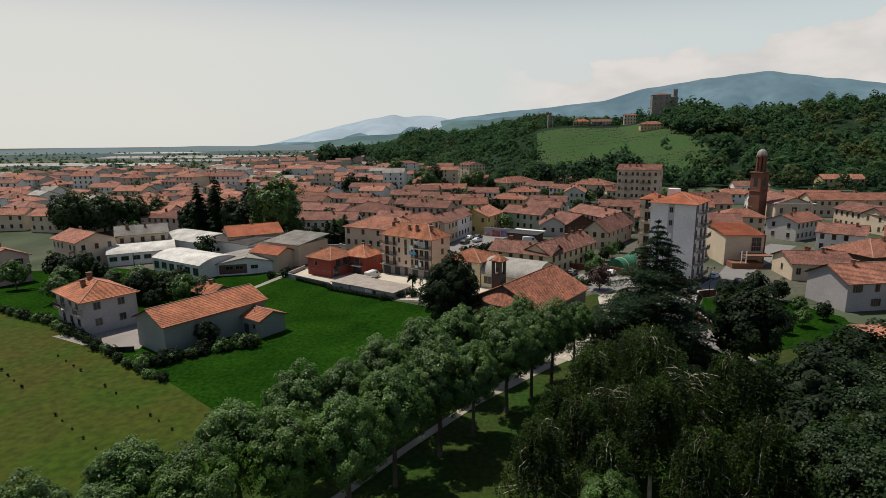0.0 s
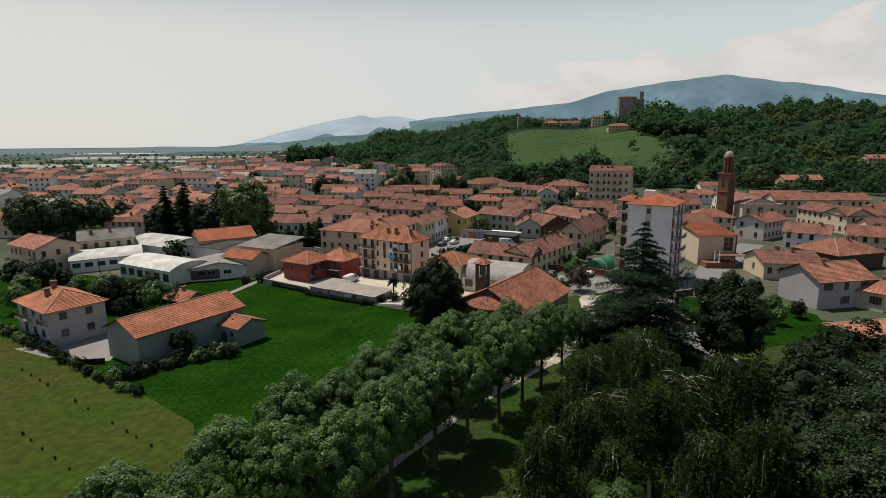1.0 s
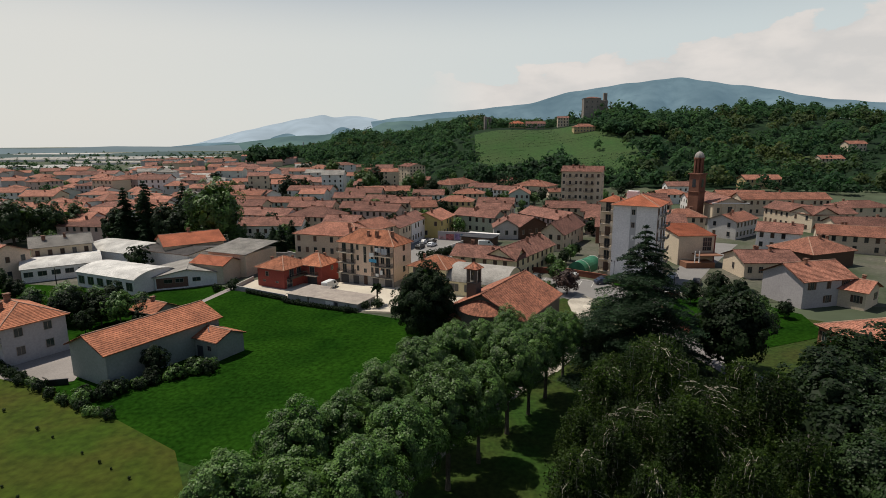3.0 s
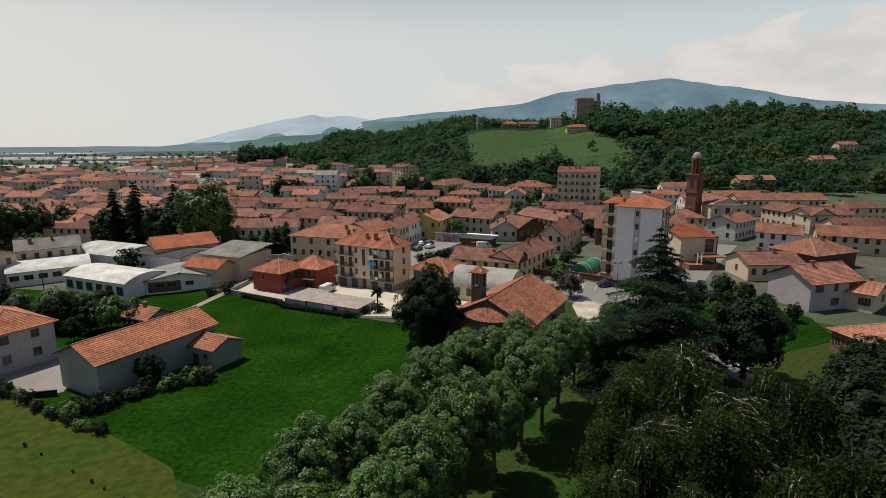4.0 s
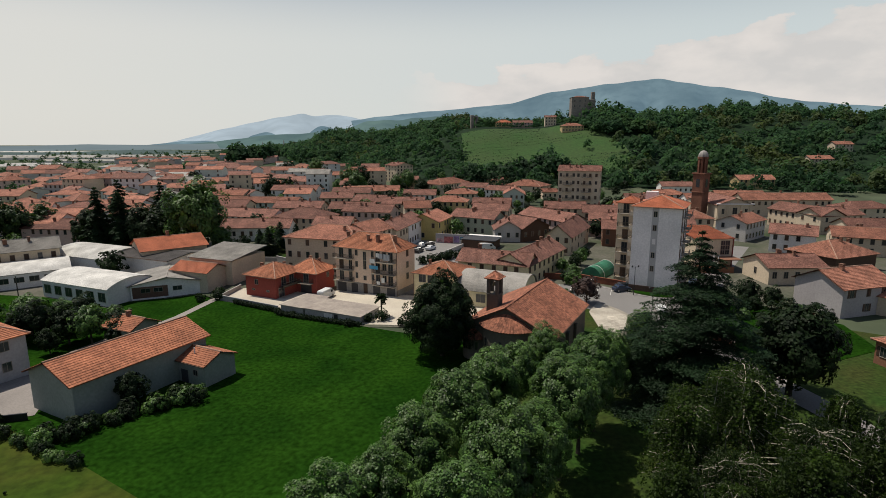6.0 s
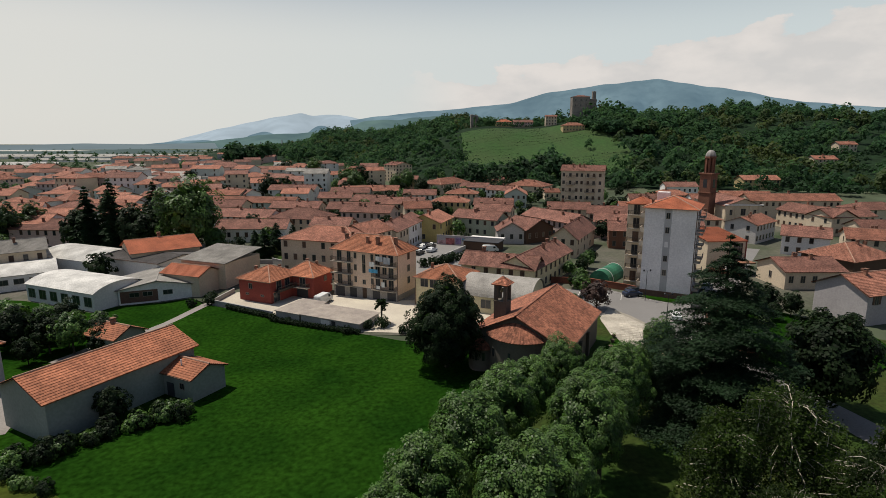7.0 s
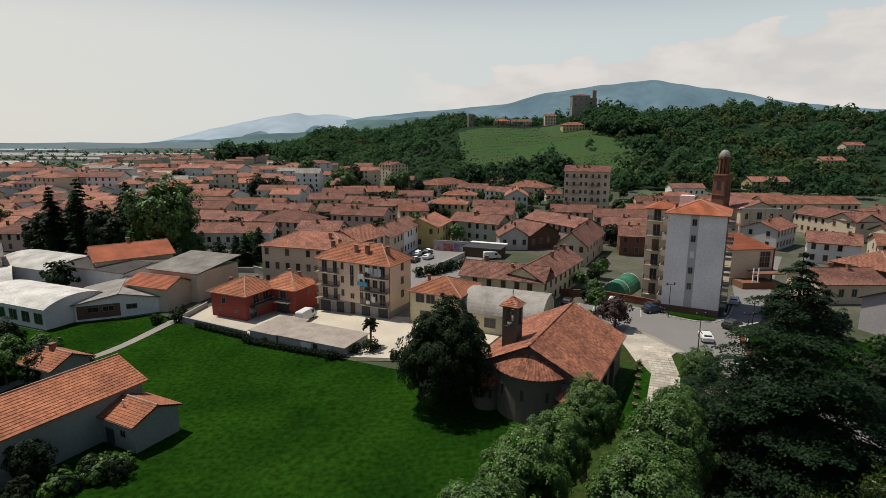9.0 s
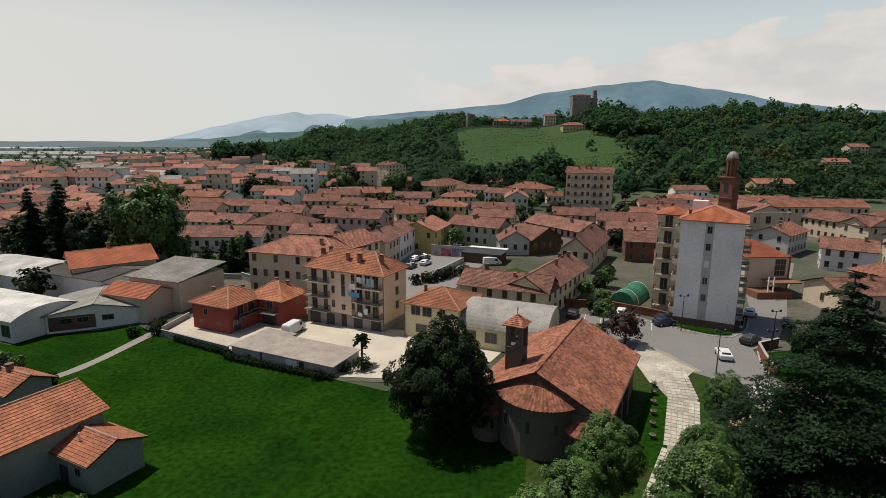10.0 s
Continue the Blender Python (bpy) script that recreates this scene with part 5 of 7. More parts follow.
for x in (3, 7.5, 11):
    add_window(yg, x, -0.004, 3.0, 0, 1.3, 1.0)
chimney(yg, 8.0, 7.5, h + 2.2, 1.2)
cr, w, h = block("cream_house", (-58.0, 149.5), (-46.0, 143.5), 12.0, 5.2, "shed", 1.6, "cream", "fibre", "cream house with a single-pitch roof")
add_window(cr, 9.6, -0.004, 3.4, 0, 0.8, 1.0)
c2, w, h = block("cream_annex", (-60.0, 143.5), (-50.5, 139.0), 6.5, 3.5, "gable", 1.4, "cream", "flatred", "low cream annex with an orange roof")
add_window(c2, 4.0, -0.004, 1.9, 0, 0.9, 0.9)

# ---- five-storey block, parish church, campanile ----
bk, w, h = block("old_block", (71.5, 266.5), (89.0, 258.6), 12.0, 19.6, "gable", 2.2, "cream", "brown", "five-storey beige apartment block under the hill", "apartment block")
for k in range(5):
    z = 1.6 + (h - 2.0) / 5 * k
    for x in (1.2, 4.2, 7.2, 9.4, 12.2, 14.8, 17.6):
        add_window(bk, x, -0.004, z + 1.7, 0, 1.0, 1.5, False, (k + int(x)) % 3 == 0)
    balcony(bk, 2.4, 6.4, z + 0.7, 1.2)
    balcony(bk, 11.0, 15.6, z + 0.7, 1.2)
    for y in (3.0, 8.5):
        add_window(bk, w + 0.004, y, z + 1.7, 90, 1.0, 1.4)
for x in (5, 8, 10):
    chimney(bk, x, 3.6, h + 1.6, 1.2)
pc, w, h = block("parish_church", (117.5, 209.5), (130.5, 207.5), 30.0, 9.2, "gablef", 2.6, "cream", "brown", "cream parish church with a pedimented front", "church")
attach("portal", box_data("portal", (5.4, -0.25, -0.3), (7.8, -0.003, 3.6), SHUTTER, 0.05), pc)
for x in (0.6, 3.8, 9.0, 12.3):
    attach("pilaster", box_data("pilaster", (x - 0.4, -0.3, -0.3), (x + 0.4, -0.003, 9.0), wall_mat("cream"), 0.04), pc)
add_window(pc, 6.6, -0.004, 6.6, 0, 1.6, 2.4)
add_window(pc, 2.2, -0.004, 6.4, 0, 0.9, 2.0)
add_window(pc, 10.8, -0.004, 6.4, 0, 0.9, 2.0)
attach("cornice", box_data("cornice", (-0.5, -0.5, 9.0), (w + 0.5, 0.0, 9.5), wall_mat("white"), 0.08), pc)
CAMP = material("campanile_brick", (0.19, 0.085, 0.055), 0.9, 0.25, 5.0, 0.3, 0.3)
cp = tagged(thing("campanile", 114.6, 217.5, 0.0, 30), "tall red brick campanile with a pale dome", "bell tower")
attach("shaft", box_data("shaft", (-2.4, -2.4, -0.5), (2.4, 2.4, 19.4), CAMP, 0.08), cp)
attach("cornice", box_data("cornice", (-2.85, -2.85, 19.4), (2.85, 2.85, 19.9), CAMP, 0.06), cp)
attach("cornice", box_data("cornice", (-2.7, -2.7, 12.6), (2.7, 2.7, 12.95), CAMP, 0.05), cp)
cp.scale = (0.94, 0.94, 1.05)
oc = [(math.cos(math.pi / 4 * i + 0.39), math.sin(math.pi / 4 * i + 0.39)) for i in range(8)]
for i in range(8):
    attach("pier", box_data("pier", (-0.38, -0.3, 19.9), (0.38, 0.3, 25.6), CAMP, 0.05), cp, pose(1.65 * oc[i][0], 1.65 * oc[i][1], 0, 0, 0, 45 * i + 22.5 + 90))
attach("drum_band", prism_data("drum_band", [(2.2 * a, 2.2 * b) for a, b in oc], 25.2, 25.9, CAMP), cp)
v, f = [], []
for j in range(7):
    t = j / 6
    v += [(2.0 * math.cos(t * 1.45) * a, 2.0 * math.cos(t * 1.45) * b, 25.9 + 2.3 * math.sin(t * 1.45)) for a, b in oc]
f = [(j * 8 + i, j * 8 + (i + 1) % 8, (j + 1) * 8 + (i + 1) % 8, (j + 1) * 8 + i) for j in range(6) for i in range(8)] + [tuple(range(48, 56))]
attach("dome", mesh_from("dome", v, f, material("lead_dome", (0.28, 0.26, 0.24), 0.6, 0.15)), cp, label="pale ribbed dome")
attach("finial", tube_data("finial", [(0, 0, 28.2), (0, 0, 30.4)], [0.1, 0.04], METAL, 6), cp)
for i in range(4):
    attach("opening", box_data("opening", (-0.8, -2.46, 14.6), (0.8, -2.39, 17.6), GLASS), cp, pose(0, 0, 0, 0, 0, 90 * i))

# ---- modern hall with an orange roof ----
mh, w, h = block("modern_hall", (72.0, 144.3), (82.0, 144.2), 13.0, 8.3, "shed", 1.5, "cream", "flatred", "modern cream hall with a tilted orange roof and brick side", "hall", over=0.35)
attach("brick_side", box_data("brick_side", (w, -0.1, -0.5), (w + 0.3, 13.0, h + 0.2), material("dark_red_brick", (0.20, 0.05, 0.04), 0.9, 0.2, 4.0)), mh)
for i in range(2):
    for j in range(3):
        add_window(mh, 7.4 + 1.25 * i, -0.004, 4.6 + 1.25 * j, 0, 1.1, 1.1)
attach("terrace", boxes_data("terrace", [((0.5, -4.2, -0.5), (8.4, -0.01, 1.5)), ((4.0, -4.0, 3.2), (10.5, -0.01, 3.45))], wall_mat("brick")), mh, label="brick garden terrace")
attach("stair_rail", boxes_data("stair_rail", [((2.6, -4.3, 1.5), (2.8, -4.1, 4.8)), ((3.8, -4.3, 1.5), (4.0, -4.1, 4.8)), ((2.6, -4.3, 3.0), (4.0, -4.2, 3.15))], wall_mat("white")), mh, label="white frame of the outside stair")


# ---- park trees ----
plane_a = broadleaf("plane_tree", 12.5, 3.05, 3.9, LEAF, 1, "plane tree with a dense rounded green crown in the park avenue", 140, 135, 0.20, clump_r=0.66, low=-0.8, hollow=0.84, group="park avenue trees")
plane_b = broadleaf("plane_tree", 12.3, 3.0, 4.0, LEAF, 2, "plane tree with a full green crown in the park avenue", 132, 140, 0.20, clump_r=0.68, low=-0.8, hollow=0.84, group="park avenue trees")
plane_c = broadleaf("plane_tree", 12.2, 3.15, 3.8, LEAF_LIGHT, 3, "plane tree with a fresh green crown in the park avenue", 140, 135, 0.20, clump_r=0.66, low=-0.8, hollow=0.84, group="park avenue trees")
plane_d = broadleaf("park_tree", 12.4, 3.4, 3.9, LEAF_MID, 53, "broadleaf park tree with shade toned into its dense dark crown", 110, 90, 0.30, clump_r=0.95, low=-0.8, hollow=0.8, group="park trees")
dark_a = broadleaf("dark_tree", 13.0, 5.2, 5.6, LEAF_DARK, 4, "large dark evergreen broadleaf tree", 120, 80, 0.46, 0.35, 1.1, -0.8)
dark_b = broadleaf("dark_tree", 12.0, 4.6, 5.4, LEAF_DARK, 5, "tall dark round broadleaf tree", 120, 90, 0.42, 0.35, 1.1, -0.85)
mid_a = broadleaf("garden_tree", 7.0, 2.8, 2.8, LEAF, 6, "leafy green garden tree", 45, 80, 0.38, 0.16, 0.85, -0.8, group="garden trees", limbs=3)
town_a = broadleaf("garden_tree", 7.0, 2.8, 2.9, LEAF, 56, "leafy green tree in a town garden", 26, 24, 0.78, 0.16, 0.85, -0.8, group="town trees", limbs=0)
town_b = broadleaf("garden_tree", 7.5, 2.9, 3.2, LEAF_DARK, 57, "dark leafy tree in a town garden", 26, 24, 0.78, 0.16, 0.9, -0.9, group="town trees", limbs=0)
far_dark = broadleaf("dark_tree", 13.0, 5.0, 6.0, LEAF_DARK, 58, "large dark tree behind the workshops", 80, 50, 0.7, 0.35, 1.3, -0.9)
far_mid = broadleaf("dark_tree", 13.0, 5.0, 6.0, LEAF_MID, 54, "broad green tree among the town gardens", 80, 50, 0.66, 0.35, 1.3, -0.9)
far_dark_b = broadleaf("dark_tree", 13.0, 5.0, 6.0, LEAF, 59, "large green tree behind the workshops", 100, 90, 0.46, 0.35, 1.3, -0.9)
mid_b = broadleaf("garden_tree", 6.0, 2.3, 2.5, LEAF_DARK, 7, "dark leafy garden tree", 40, 80, 0.36, 0.14, 0.8, -0.9, group="garden trees", limbs=3)
bush = broadleaf("bush", 2.2, 1.3, 1.1, LEAF, 8, "low green bush with dense leaves", 20, 40, 0.30, 0.06, 0.5, -0.95, category="bush", group="bushes", limbs=0)
bush_d = broadleaf("bush", 2.4, 1.4, 1.2, LEAF_DARK, 9, "low dark green leafy bush", 20, 40, 0.30, 0.06, 0.55, -0.95, category="bush", group="bushes", limbs=0)
magnolia = broadleaf("magnolia_tree", 13.6, 5.6, 6.6, LEAF_DARK, 10, "dark glossy magnolia tree at the meadow's edge", 300, 110, 0.30, 0.3, 0.95, -0.98, BARK, hollow=0.62, point=0.28)
cedar = conifer("cedar_tree", 24.0, 11.0, NEEDLE, 11, "tall spreading dark cedar with drooping boughs", 27, 0.36, 0.13, 0.06, 0.8, 7, 100)
fir = conifer("fir_tree", 7.0, 2.0, NEEDLE, 12, "small dark conifer in a garden", 14, 0.40)
tall_fir = conifer("fir_tree", 15.0, 3.6, NEEDLE, 13, "tall dark conifer among the trees", 20, 0.6)
birch = weeping("birch_tree", 12.4, 7.6, 14, "broad birch with long hanging twigs and pale branches", 760)
birch_b = weeping("birch_tree", 11.0, 4.4, 15, "weeping birch with thin drooping branches", 380)
SPARE = [far_mid, plane_d, plane_a, plane_b, plane_c, dark_a, dark_b, mid_a, mid_b, bush, bush_d, fir, tall_fir, birch, birch_b, town_a, town_b, far_dark, far_dark_b]

turn = 0
for i, (x, y, s) in enumerate(((-15.0, 37.0, 0.97), (-10.9, 43.0, 1.03), (-7.4, 47.0, 0.92), (-4.5, 51.6, 1.0), (-0.6, 56.9, 1.04), (3.6, 63.8, 0.98), (7.6, 69.4, 0.84), (12.8, 75.6, 0.84),
                               (-9.8, 35.6, 1.0), (-5.0, 37.4, 1.0), (-1.9, 43.4, 1.0), (2.2, 49.0, 1.07), (5.8, 53.4, 0.90), (9.9, 59.2, 1.05), (13.4, 63.6, 0.90), (16.6, 68.0, 0.98),
                               (-20.6, 31.0, 0.96), (-24.6, 25.4, 1.0), (-14.4, 29.6, 1.0), (-18.8, 25.4, 0.94))):
    plant((plane_a, plane_b, plane_c)[2 if i in (8, 18) else i % 2], x, y, s, 67 * i)
for i, (x, y, s) in enumerate(((31.2, 87.6, 0.66), (20.8, 74.6, 0.78), (25.4, 79.4, 0.6))):
    plant((plane_b, plane_a)[i % 2], x, y, s, 50 * i)
plant(magnolia, 0.9, 92.4, 1.0, 0)
plant(cedar, 32.2, 75.0, 1.0, 0, 0.93)
for x, y, s, src in ((25.8, 55.2, 1.0, birch), (33.0, 46.0, 1.1, birch_b), (23.0, 43.0, 1.05, birch_b), (30.0, 37.5, 1.0, birch_b), (18.8, 52.5, 1.0, birch_b), (38.0, 38.5, 1.0, birch_b), (28.0, 48.5, 0.85, birch), (20.0, 47.0, 0.75, birch), (16.0, 41.5, 0.95, birch_b), (25.0, 36.5, 0.95, birch_b), (34.0, 53.0, 0.95, birch_b), (21.5, 57.5, 0.9, birch_b), (14.2, 45.0, 0.88, birch_b), (11.6, 37.4, 0.95, birch_b), (17.0, 36.0, 0.9, birch_b)):
    plant(src, x, y, s, 40 * x)
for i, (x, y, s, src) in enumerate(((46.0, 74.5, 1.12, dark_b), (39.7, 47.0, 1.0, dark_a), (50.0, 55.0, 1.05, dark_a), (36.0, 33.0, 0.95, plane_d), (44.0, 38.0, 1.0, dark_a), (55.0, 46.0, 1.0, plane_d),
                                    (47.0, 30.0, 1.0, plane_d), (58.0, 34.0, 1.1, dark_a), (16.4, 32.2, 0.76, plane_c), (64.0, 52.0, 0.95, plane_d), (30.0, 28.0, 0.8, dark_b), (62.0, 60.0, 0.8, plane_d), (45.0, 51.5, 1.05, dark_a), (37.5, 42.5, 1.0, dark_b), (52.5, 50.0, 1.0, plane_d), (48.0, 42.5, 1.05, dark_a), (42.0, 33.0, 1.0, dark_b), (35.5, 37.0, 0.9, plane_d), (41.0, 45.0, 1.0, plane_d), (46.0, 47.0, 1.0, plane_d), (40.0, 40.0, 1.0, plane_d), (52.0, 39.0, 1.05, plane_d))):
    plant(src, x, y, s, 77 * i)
# gardens behind the hedge wall
for i, (x, y, s) in enumerate(((57.0, 101.0, 0.5), (61.0, 97.0, 0.45), (65.0, 94.0, 0.5), (60.0, 90.0, 0.42), (68.0, 101.0, 0.55), (57.5, 108.5, 0.8), (60.5, 106.5, 0.7), (64.0, 108.0, 0.6), (71.0, 98.0, 0.6))):
    plant((mid_a, mid_b)[i > 4], x, y, s, 31 * i)
for x, y, s, src in ((65.5, 112.5, 0.95, mid_b), (69.0, 110.0, 0.8, mid_b), (31.5, 122.0, 0.6, bush_d), (26.0, 118.5, 1.3, bush_d), (23.0, 116.0, 1.3, bush_d), (29.0, 120.0, 1.2, bush), (33.5, 127.0, 0.7, mid_a),
                      (36.5, 136.0, 0.6, mid_a), (41.0, 148.0, 0.7, mid_b), (34.0, 133.0, 0.6, mid_b), (44.0, 152.0, 0.7, mid_a), (36.0, 143.0, 0.6, mid_a), (48.0, 160.0, 0.6, mid_b), (84.0, 118.0, 0.5, mid_a)):
    plant(src, x, y, s, 19 * x)

# ---- trees by the farm ----
for i, (x, y, s, src) in enumerate(((-60.9, 107.4, 0.85, mid_b), (-66.5, 111.0, 0.95, mid_a), (-53.4, 103.0, 0.8, mid_b), (-71.0, 105.5, 0.9, mid_b), (-63.0, 100.5, 0.7, mid_b), (-57.0, 110.5, 0.75, mid_a), (-98.0, 120.0, 1.1, mid_b),
                                    (-92.0, 112.0, 1.0, mid_a), (-88.0, 105.0, 0.9, mid_a), (-103.1, 134.0, 1.1, mid_b), (-95.0, 128.0, 0.9, mid_b), (-41.0, 81.0, 0.75, mid_b), (-110.0, 118.0, 1.1, mid_a), (-79.0, 110.0, 0.9, mid_b), (-84.0, 118.0, 0.8, mid_a), (-50.2, 108.6, 0.45, mid_b), (-62.5, 105.0, 1.15, mid_b), (-58.5, 104.5, 1.0, mid_a), (-68.0, 106.5, 1.2, mid_b), (-64.5, 114.0, 1.1, mid_b), (-55.0, 106.0, 0.95, mid_b), (-72.0, 110.5, 1.1, mid_a), (-100.0, 126.0, 1.3, mid_b), (-107.0, 128.0, 1.3, mid_b))):
    plant(src, x, y, s, 53 * i)
rs = random.Random(3)
# hedge along the vineyard and scrub round the barn
line = [(-97, 98.5), (-76.6, 90), (-56.4, 77.2), (-46, 69.6), (-39.6, 65.8)]
for (x0, y0), (x1, y1) in zip(line, line[1:]):
    n = int(math.hypot(x1 - x0, y1 - y0) / 1.7)
    for i in range(n):
        t = i / n
        plant(bush if rs.random() < 0.5 else bush_d, x0 + (x1 - x0) * t + rs.uniform(-0.5, 0.5), y0 + (y1 - y0) * t + rs.uniform(-0.5, 0.5), rs.uniform(0.5, 0.85), rs.uniform(0, 360))
for i in range(34):
    t = rs.random()
    plant(bush if rs.random() < 0.4 else bush_d, -46.5 + 13.5 * t + rs.uniform(-1.6, 1.0), 72.5 + 10.5 * t + rs.uniform(-1.6, 1.0), rs.uniform(0.45, 1.0), rs.uniform(0, 360))
for x, y, s in ((-45.5, 130.6, 0.9), (-46.0, 133.5, 0.9), (-49.5, 130.8, 0.8), (-30.0, 119.2, 0.5), (-27.0, 117.0, 0.5), (-15.2, 109.0, 0.6), (-11.4, 110.6, 0.7), (-9.0, 111.0, 0.9), (-5.5, 107.4, 0.6), (-3.4, 106.6, 0.7), *[(-44.2 + 13.4 * t, 129.2 - 9.2 * t, 0.42) for t in np.linspace(0.25, 1, 14)], *[(-30 + 16.6 * t, 118.2 - 9.8 * t, 0.42) for t in np.linspace(0, 1, 20)]):
    plant(bush_d, x, y, s, 40 * x)
# big trees behind the sheds
for i, (x, y, s, src) in enumerate(((-68.5, 186.0, 1.75, far_dark_b), (-99.0, 188.0, 1.35, tall_fir), (-92.0, 187.0, 1.25, tall_fir), (-95.0, 194.0, 1.45, tall_fir), (-87.0, 189.0, 1.15, far_dark), (-81.0, 187.0, 1.1, far_dark), (-77.0, 196.0, 1.35, far_dark),
                                    (-104.0, 192.0, 1.0, far_dark), (-84.0, 199.0, 1.35, tall_fir), (-61.0, 184.0, 0.7, far_dark_b), (-141.0, 194.0, 1.25, far_mid), (-135.0, 203.0, 1.1, far_mid), (-150.0, 192.0, 1.3, far_mid), (-129.0, 210.0, 0.95, far_mid), (-158.0, 196.0, 1.2, far_mid), (-146.0, 206.0, 1.0, far_mid))):
    plant(src, x, y, s, 61 * i)
for x, y, s in ((-47.5, 178.0, 1.1), (-44.5, 176.0, 1.2), (-42.0, 181.0, 1.3), (-38.0, 186.0, 1.1), (-50.0, 186.0, 0.7)):
    plant(fir, x, y, s, 33 * x)
sheet("garden_lawn", [(-64, 172), (-40, 170), (-36, 190), (-60, 194)], PARKGRASS, 0.05, "green garden lawn behind the villa", "lawn", 6.0)
sheet("back_garden", [(12, 150), (26, 150), (34, 160), (28, 172), (14, 164)], PARKGRASS, 0.06, "green back garden by the car park", "lawn", 6.0)
sheet("orchard_lawn", [(54.5, 112), (49.5, 102), (48.5, 92), (54, 82), (72, 88), (76, 100), (68, 114)], GRASS, 0.06, "green orchard lawn behind the brick wall", "lawn", 6.0)
sheet("church_lawn", [(28.2, 99.0), (19.0, 85.0), (24.0, 83.5), (31.5, 97.5), (31.0, 101.0)], GRASS, 0.07, "narrow green lawn beside the church", "lawn", 3.0)

def built_on(x, y, gap=2.2):
    """Whether a house stands at this spot."""
    for ax, ay, bx, by, d in PLOTS:
        w = math.hypot(bx - ax, by - ay)
        ux, uy = (bx - ax) / w, (by - ay) / w
        p, q = (x - ax) * ux + (y - ay) * uy, (y - ay) * ux - (x - ax) * uy
        if -gap < p < w + gap and -gap < q < d + gap:
            return True
    return False


# scattered garden trees through the town
for x, y, s, src in ((-77.0, 331.0, 1.05, far_dark), (-69.0, 334.0, 1.0, far_dark), (-30.3, 359.8, 1.1, far_dark_b), (-36.0, 352.0, 0.7, far_dark), (-37.6, 385.7, 1.2, far_dark_b), (-29.9, 405.9, 1.2, far_dark), (-43.0, 367.0, 0.7, far_dark_b), (-52.0, 345.0, 0.6, far_dark),
                     (-2.4, 306.6, 0.6, far_dark_b), (4.0, 314.0, 0.6, far_dark), (-5.2, 365.0, 0.9, far_dark_b), (10.0, 347.0, 0.8, far_dark), (2.0, 390.0, 1.0, far_dark_b), (-111.7, 326.0, 0.7, far_dark), (-123.0, 372.0, 0.7, far_dark_b), (-157.0, 436.0, 0.9, far_dark), (-100.0, 500.0, 1.2, far_dark), (-78.0, 520.0, 1.3, far_dark_b)):
    plant(src, x, y, s, 29 * x)
for i in range(17):
    t = i / 16
    plant(bush_d, -110.6 + 10.7 * t, 343 + 62 * t, 1.5, 47 * i)
sheet("square_lawn", [(-112, 352), (-100, 350), (-92, 404), (-99, 440), (-116, 440)], PARKGRASS, 0.05, "green lawn beside the row of clipped shrubs", "lawn", 12.0)
for i in range(520):
    y = 150 + 270 * rs.random() ** 0.8
    x = rs.uniform(-0.5 * y, 0.45 * y)
    if ground_z(x, y) > 6 or (-50 < x < 75 and y < 175) or (60 < x < 110 and y < 170) or built_on(x, y):
        continue
    if rs.random() < 0.5:
        plant(rs.choice((town_a, town_b, town_b)), x, y, rs.uniform(0.45, 1.05), rs.uniform(0, 360))
for i in range(230):
    y = rs.uniform(150, 620)
    x = rs.uniform(-0.75 * y, 0.5 * y)
    if ground_z(x, y) > 6 or (-50 < x < 75 and y < 175) or (60 < x < 110 and y < 170) or built_on(x, y):
        continue
    plant(rs.choice((town_a, town_b, town_b)), x, y, rs.uniform(0.55, 1.15), rs.uniform(0, 360))
for src in SPARE:
    for o in (*src.children_recursive, src):
        bpy.data.objects.remove(o)
for src in (magnolia, cedar):
    for o in (*src.children_recursive, src):
        bpy.data.objects.remove(o)


# ---- woods ----
def woodland(name, spots, mat, seed, label, lobes=6, size=5.5, per=12):
    """Far woods: each tree a dark core with leafy lobes of its own size and height on the slope."""
    rng = np.random.default_rng(seed)
    pts, face, sizes = [], [], []
    for x, y, s in spots:
        r = size * s * rng.uniform(0.75, 1.1)
        tall = rng.uniform(0.8, 1.5)
        a = rng.uniform(0, 6.28, lobes)
        q = rng.uniform(0.3, 0.85, lobes) * r
        q[0] = 0.0
        mid = np.stack([x + q * np.cos(a), y + q * np.sin(a), ground_z(x, y) + r * tall * (1.15 - 0.75 * q / r + rng.normal(0, 0.08, lobes))], 1)
        d = rng.normal(size=(lobes, per, 3))
        d[:, :, 2] = np.abs(d[:, :, 2]) * 1.1 - 0.25
        d /= np.linalg.norm(d, axis=2)[:, :, None]
        pts.append((mid[:, None] + d * r * rng.uniform(0.36, 0.56, (lobes, 1, 1)) * (1, 1, tall)).reshape(-1, 3))
        face.append((d * 1.6).reshape(-1, 3))
        sizes.append(np.full((lobes * per, 1), 0.42 * r))
    me = leaf_cloud(name, np.concatenate(pts), np.concatenate(sizes), mat, rng, 0.3, np.concatenate(face), 0.42)
    return tagged(new(name, me), label, "woods", kind="stuff")


def vineyard_slope(x, y):
    """The open terraced slope below the castle."""
    return 40 + 0.12 * (y - 400) < x < 176 and 395 < y < (565 if x < 140 else 515) and not (x < 66 and y < 430)


